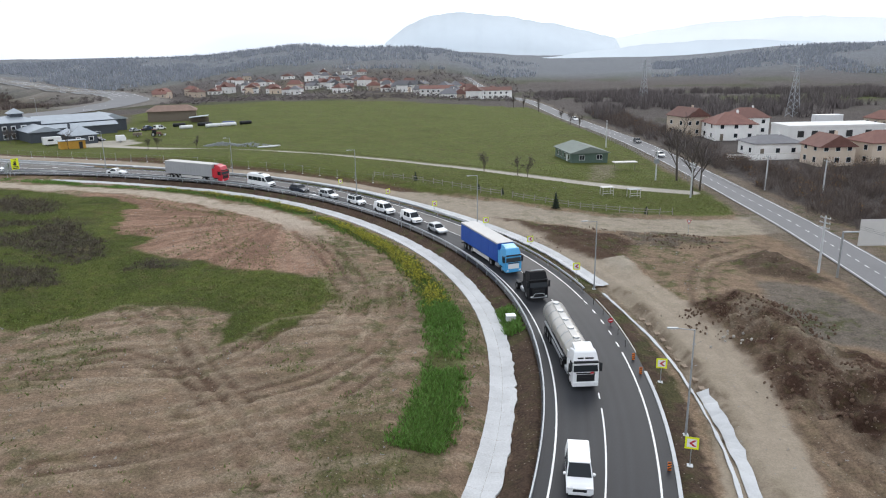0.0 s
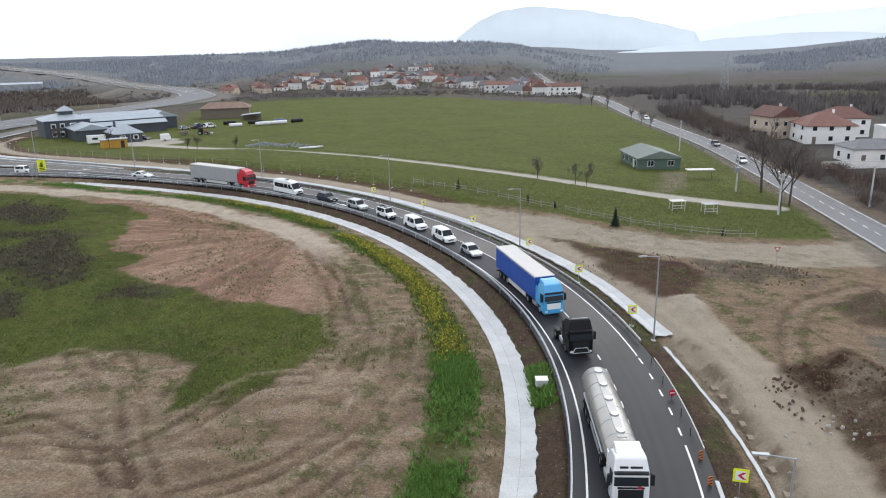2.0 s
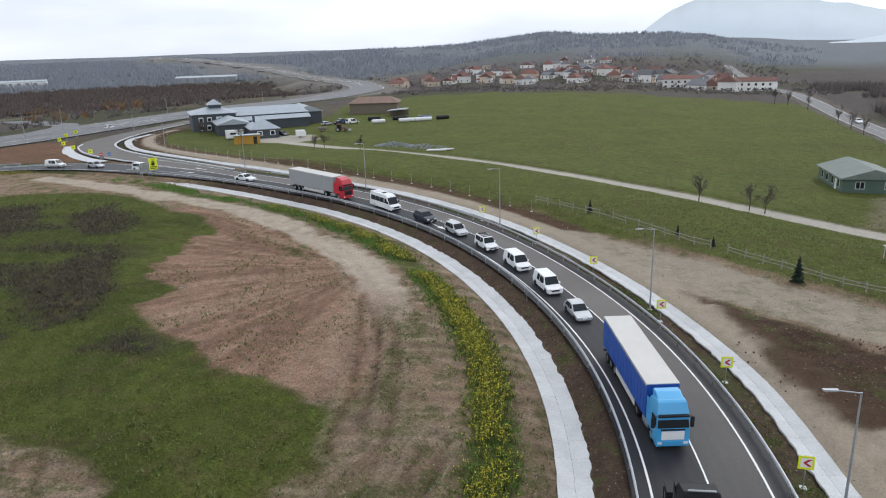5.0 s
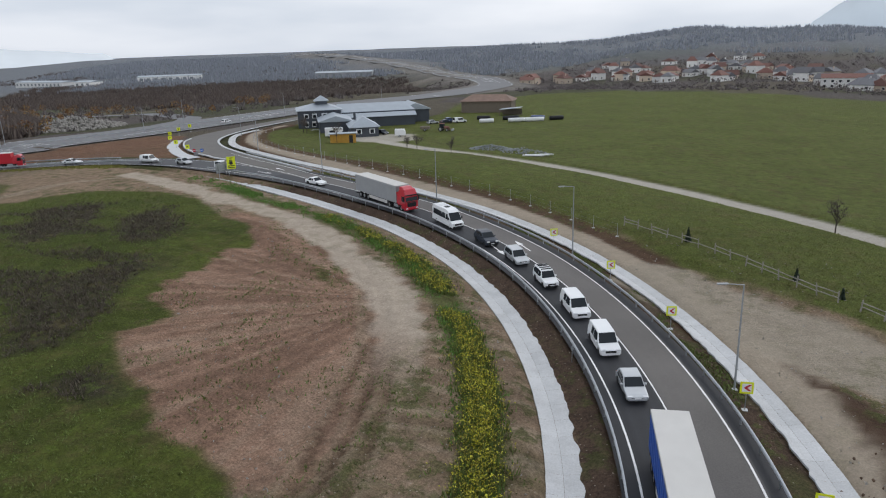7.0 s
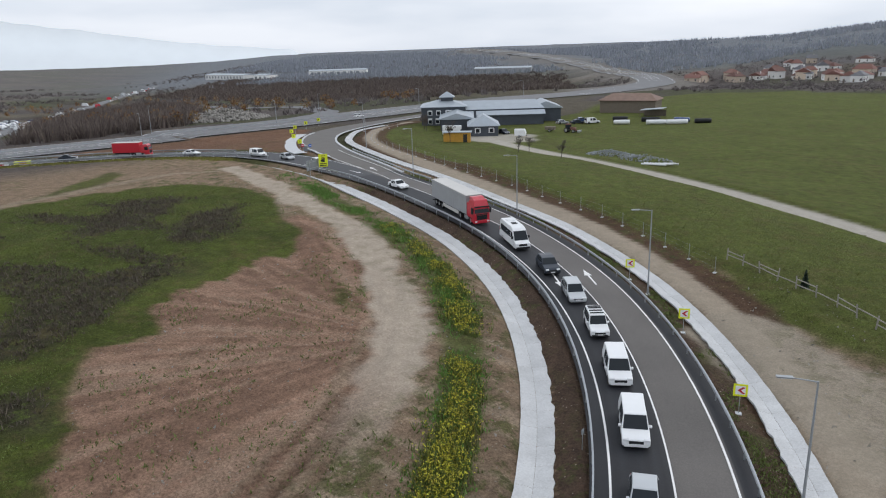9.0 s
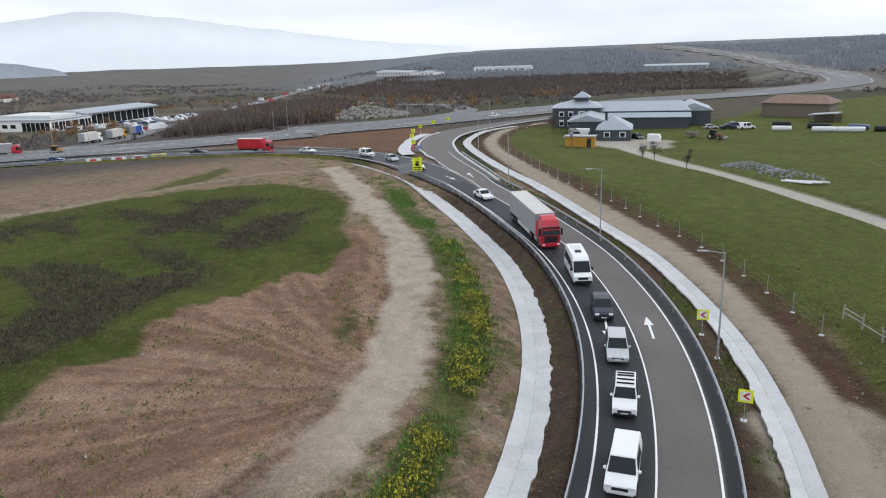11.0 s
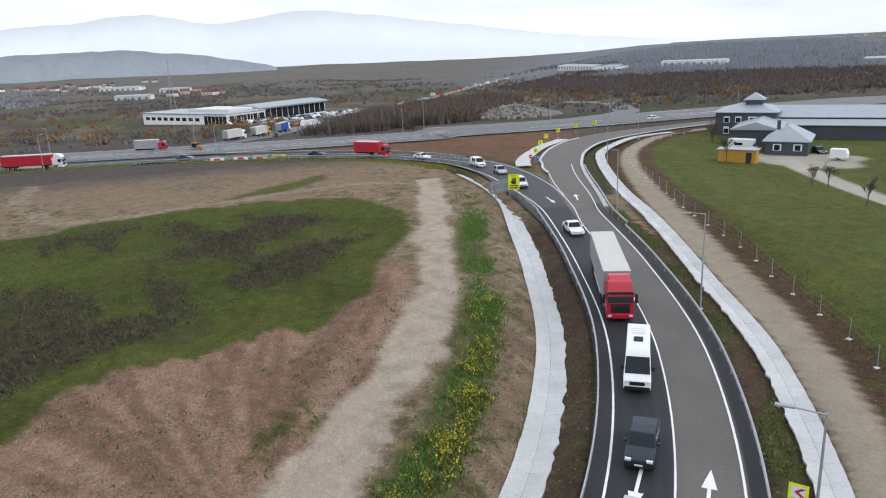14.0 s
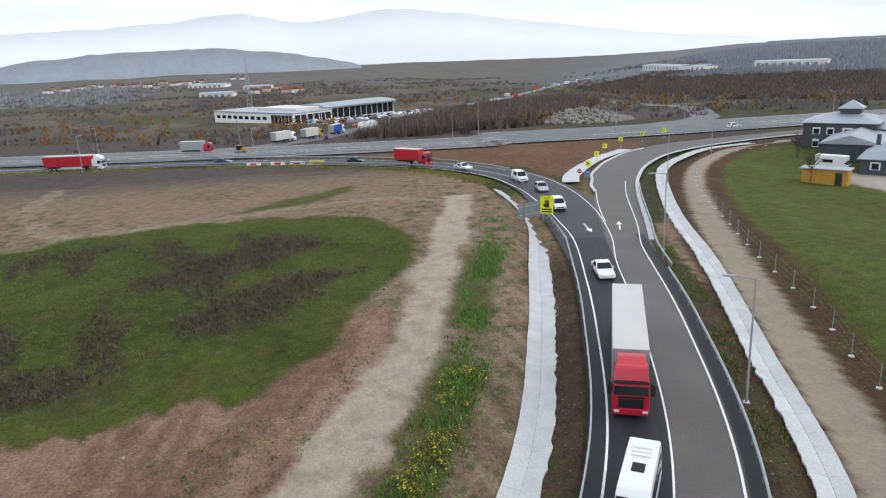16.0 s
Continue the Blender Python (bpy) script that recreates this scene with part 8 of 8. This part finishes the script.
soup("hedge_north", cloud(x, y, h * 0.9, h, 26, 0.45), M_FARSCRUB, "bare hedge at the field's far edge", "hedge")
x, y = scatter(1500, -250, 60, 430, 720, lambda x, y: clear_of(x, y) & (fbm(x / 25, y / 25) > -0.08))
h = RS.uniform(2.0, 5.5, len(x))
soup("village_trees", cloud(x, y, h * 0.5, h, 30, 0.5), M_FARSCRUB, "bare garden trees among the village houses", "trees")
x, y = scatter(12000, -1100, -205, -260, 700, lambda x, y: clear_of(x, y) & (fbm(x / 60 + 3, y / 60) > 0.0) & ~((x > -470) & (x < -290) & (y > 20) & (y < 200)) & (path_dist(x, y, [(-200, 98), (-260, 127), (-337, 155), (-414, 190), (-513, 248), (-655, 324)]) > 9))
h = RS.uniform(1.0, 4.0, len(x))
soup("valley_scrub", np.concatenate([twigs(x, y, h * 1.3, h, 16, 0.1), blades(x, y, h * 0.8, h * 0.4, 0.4, 8)]), M_FARSCRUB, "brown bare scrub over the valley", "scrub")
x, y = scatter(5200, -455, -194, 112, 270, lambda x, y: clear_of(x, y) & (poly_in(x, y, [(-200, 118), (-198, 135), (-196, 160), (-215, 176), (-258, 200), (-386, 262), (-453, 262), (-400, 196), (-338, 162), (-250, 136)], 2) > 0.5))
h = RS.uniform(3, 7.5, len(x))
soup("valley_thicket", np.concatenate([twigs(x, y, h * 0.8, h, 30, 0.08), blades(x, y, h * 0.8, h * 0.2, 0.3, 10)]), M_SCRUB, "dense brown thicket beyond the highway", "thicket")
x, y = scatter(9500, -740, -222, 292, 650, lambda x, y: clear_of(x, y) & (poly_in(x, y, [(-576, 310), (-309, 304), (-228, 300), (-232, 420), (-300, 520), (-381, 622), (-467, 588), (-582, 536), (-733, 458)], 3) > 0.5) & (fbm(x / 30, y / 30) > -0.22))
h = RS.uniform(2.5, 5.5, len(x))
soup("plain_thicket", np.concatenate([twigs(x, y, h * 1.1, h, 22, 0.09), blades(x, y, h * 0.7, h * 0.4, 0.4, 8)]), M_SCRUB, "dense dark bare scrub covering the plain", "thicket")
x, y = scatter(260, -520, -205, -60, 300, lambda x, y: clear_of(x, y) & (path_dist(x, y, [(-214, 110), (-260, 127), (-337, 155), (-414, 190)]) > 6) & ~((x > -460) & (x < -320) & (y > 40) & (y < 190)))
h = RS.uniform(3, 7, len(x))
soup("russet_trees", cloud(x, y, h * 0.5, h, 110, 0.42), M_RUSTLEAF, "russet and ochre autumn trees in the valley", "trees")
# woodland on the ridges
th = np.concatenate([np.minimum(RS.uniform(-58, 7, 12000), RS.uniform(-58, 22, 12000)), RS.uniform(16, 60, 6000), RS.uniform(-130, -96, 1500)])
dd = RS.uniform(760, 1250, len(th))
x, y = dd * np.sin(np.radians(th)), dd * np.cos(np.radians(th))
k = fbm(x / 120, y / 120) > -0.1
x, y = x[k], y[k]
k = clear_of(x, y)
x, y = x[k], y[k]
h = RS.uniform(5, 8.5, len(x))
# bare wood made paler and bluer than near twigs: haze painted in
M_WOOD_FAR = leaf_mat("haze_painted_bare_wood", (0.27, 0.29, 0.325), 0.1)
soup("ridge_wood", blades(x, y, h * 0.8, np.full(len(x), 3.0), 0.15, 4), M_WOOD_FAR, "bare wood on the ridge, haze painted into its colour", "woodland")

# ---- weeds, flowers, tufts, stones ----
def on_ring(n, a0, a1, s0, s1, keep=0.0, sc=5.0):
    a, s = RS.uniform(a0, a1, n), RS.uniform(s0, s1, n)
    x, y = ring(a, s)
    k = fbm(x / sc + 50, y / sc) > keep
    return x[k], y[k], a[k], s[k]


def band(n, a0, a1, mid, wide, clump):
    """Plan points along the channel, thickest in the middle of the band, in loose clumps."""
    a, s = RS.uniform(a0, a1, n), RS.normal(mid, wide, n)
    x, y = ring(a, s)
    p = sstep(-0.18, 0.16, fbm(x / clump + 50, y / clump, 4))
    k = (RS.rand(n) < p) & (s < -9.6)
    return x[k], y[k]


x, y = band(15000, -6, 96, -12.0, 0.85, 4.0)
soup("green_weeds", blades(x, y, RS.uniform(0.12, 0.45, len(x)), np.full(len(x), 0.17), 0.5, 4), M_WEED, "rank green weeds along the channel", "weeds")
x, y = band(9000, 10, 84, -11.8, 0.7, 6.0)
k = fbm(x / 9 + 12, y / 9) > 0.02 - 0.12 * (y < 100)
x, y = x[k], y[k]
soup("mustard_plants", blades(x, y, RS.uniform(0.4, 0.9, len(x)), np.full(len(x), 0.16), 0.35, 5), M_BLADE, "tall mustard stems along the channel", "weeds")
soup("mustard_flowers", cloud(x, y, np.full(len(x), 0.32), RS.uniform(0.5, 0.95, len(x)), 5, 0.075, 0.45), M_FLOWER, "yellow mustard flowers along the channel", "flowers")
x, y = band(9000, -7, 13, -11.8, 0.75, 7.0)
soup("green_thicket", blades(x, y, RS.uniform(0.25, 0.65, len(x)), np.full(len(x), 0.2), 0.5, 6), M_WEED, "lush green weeds inside the bend", "weeds")
x, y, a, s = on_ring(420, 7.2, 11.2, -6.0, -4.7, -1)
soup("box_weeds", blades(x, y, RS.uniform(0.3, 0.7, len(x)), np.full(len(x), 0.25), 0.5, 8), M_WEED, "green weeds round the utility box", "weeds")
x, y = scatter(52000, -97, 0, 45, 122, lambda x, y: np.maximum(poly_in(x, y, DARKMEADOW, 2.5), poly_in(x, y, GREENPATCH, 2.5)) * (1 - poly_in(x, y, REDDIRT, 2)) > RS.uniform(0.2, 1.0, len(x)))
wm = weed_mask(x, y) > RS.uniform(0.1, 1.0, len(x))
k = ~wm
soup("meadow_grass", blades(x[k], y[k], RS.uniform(0.06, 0.2, k.sum()), np.full(k.sum(), 0.16), 0.7, 4), M_BLADE, "short green meadow grass", "grass")
soup("dry_meadow_weeds", blades(x[wm], y[wm], RS.uniform(0.2, 0.55, wm.sum()), np.full(wm.sum(), 0.16), 0.5, 5), M_DRY, "dry brown weeds standing in the meadow", "weeds")
x, y = scatter(22000, -90, 6, 30, 128, lambda x, y: (fbm(x / 6 + 70, y / 6) > 0.05) & (bend_coords(x, y)[1] < -8.6) & (poly_in(x, y, DARKMEADOW, 1) < 0.3) & ((path_dist(x, y, INPATH) > 2.2) | (y < 90)))
soup("sparse_weeds", blades(x, y, RS.uniform(0.1, 0.35, len(x)), np.full(len(x), 0.2), 0.6, 3), M_BLADE, "sparse green weeds on bare earth", "weeds")
x, y, a, s = on_ring(9000, 14, 100, 4.5, 6.3, 0.03, 3.0)
soup("verge_weeds", blades(x, y, RS.uniform(0.08, 0.25, len(x)), np.full(len(x), 0.18), 0.6, 3), M_BLADE, "small weeds on the road verge", "weeds")
x, y = scatter(52000, -60, 46, 108, 165, lambda x, y: (poly_in(x, y, FIELD, 1) > 0.5) & (path_dist(x, y, FARMTRACK) > 2) & (RS.rand(len(x)) > sstep(118, 162, y)))
soup("field_grass", blades(x, y, RS.uniform(0.06, 0.2, len(x)), np.full(len(x), 0.2), 0.7, 3), M_FIELDBLADE, "short green field grass", "grass")
x, y = scatter(5200, -95, 30, 30, 130, lambda x, y: (np.abs(bend_coords(x, y)[1] + 0.5) > 8.4) & (poly_in(x, y, DARKMEADOW, 1) < 0.5) & (poly_in(x, y, GREENPATCH, 1) < 0.5) & (poly_in(x, y, SPOIL, 1) < 0.3) & (path_dist(x, y, INPATH) > 3.2))
soup("loose_stones", cloud(x, y, np.full(len(x), 0.05), np.full(len(x), 0.08), 3, RS.uniform(0.04, 0.13, len(x))), M_STONE, "loose pale stones on the earth", "stones")


q = RAMP[28:82]
d = np.gradient(q, axis=0)
d /= np.linalg.norm(d, axis=1)[:, None]
k = RS.randint(0, len(q), 5200)
off = RS.normal(5.6, 0.8, len(k))
x, y = q[k, 0] - d[k, 1] * off + RS.normal(0, 1.2, len(k)), q[k, 1] + d[k, 0] * off + RS.normal(0, 1.2, len(k))
keep = (path_dist(x, y, RAMP) > 4.2) & (fbm(x / 6, y / 6) > -0.18)
x, y = x[keep], y[keep]
soup("ramp_grass", blades(x, y, RS.uniform(0.2, 0.6, len(x)), np.full(len(x), 0.3), 0.5, 5), M_RAMPGRASS, "yellow-green rough grass beside the ramp", "grass")


# ---- far mountains, their haze painted into the colour ----
def mountain(az, elev, dist, material, label, seed):
    n = 160
    t = np.linspace(az[0], az[-1], n)
    e = smooth_interp(t, az, elev) * (1 + 0.0 * t) + 0.25 * fbm(t / 2.2 + seed, t * 0 + seed) + 0.1 * fbm(t / 0.6 + seed, t * 0)
    e = (e + 1.6) * np.clip(np.minimum(t - t[0], t[-1] - t) / 1.5, 0.02, 1) - 1.6
    co, fa = [], []
    for k in range(n):
        s, c = math.sin(radians(t[k])), math.cos(radians(t[k]))
        top = dist * math.tan(radians(e[k])) + EYE
        for d, z in ((dist * 0.9, -130), (dist * 0.95, top * 0.5 - 65), (dist, top), (dist * 1.03, -130)):
            co.append((d * s, d * c, z))
    for k in range(n - 1):
        for j in range(3):
            a = k * 4 + j
            fa.append((a, a + 1, a + 5, a + 4))
    me = bpy.data.meshes.new("mountain_range")
    me.from_pydata(co, [], fa)
    me.materials.append(material)
    me.polygons.foreach_set("use_smooth", np.ones(len(me.polygons), bool))
    return tagged(new("mountain_range", me), label, "mountain", kind="structure")


mountain((-6.2, -5, -3, 0.3, 4, 7.5, 11, 14.5), (-0.3, 0.5, 1.9, 2.8, 2.6, 2.0, 1.3, 0.1), 4100, M_MOUNTAIN, "mountain painted pale blue for haze", 3)
mountain((9, 12.7, 16, 20, 27, 34, 40), (0.1, 0.7, 1.2, 1.7, 1.9, 1.6, 1.2), 4400, M_MOUNTAIN_PALE, "mountain range painted very pale for haze", 8)
mountain((-125, -112, -103.5, -99, -93.5, -90, -83, -77, -71, -60.7, -54), (1.2, 2.3, 2.7, 3.0, 3.4, 2.8, 3.4, 2.8, 1.9, 0.55, 0.05), 4400, M_MOUNTAIN_PALE, "mountain range painted very pale for haze", 14)
mountain((3, 8, 14, 20, 28), (-1.0, -0.6, 0.1, 0.4, 0.3), 2600, M_MOUNTAIN, "low hill painted pale blue for haze", 21)
mountain((-122, -112, -106.7, -101, -96.2, -90.3, -86, -83), (-0.6, 0.0, 0.7, 0.95, 1.1, 0.5, -0.3, -1.0), 3000, M_HILL, "wooded hill beyond the valley, blue haze in its colour", 31)
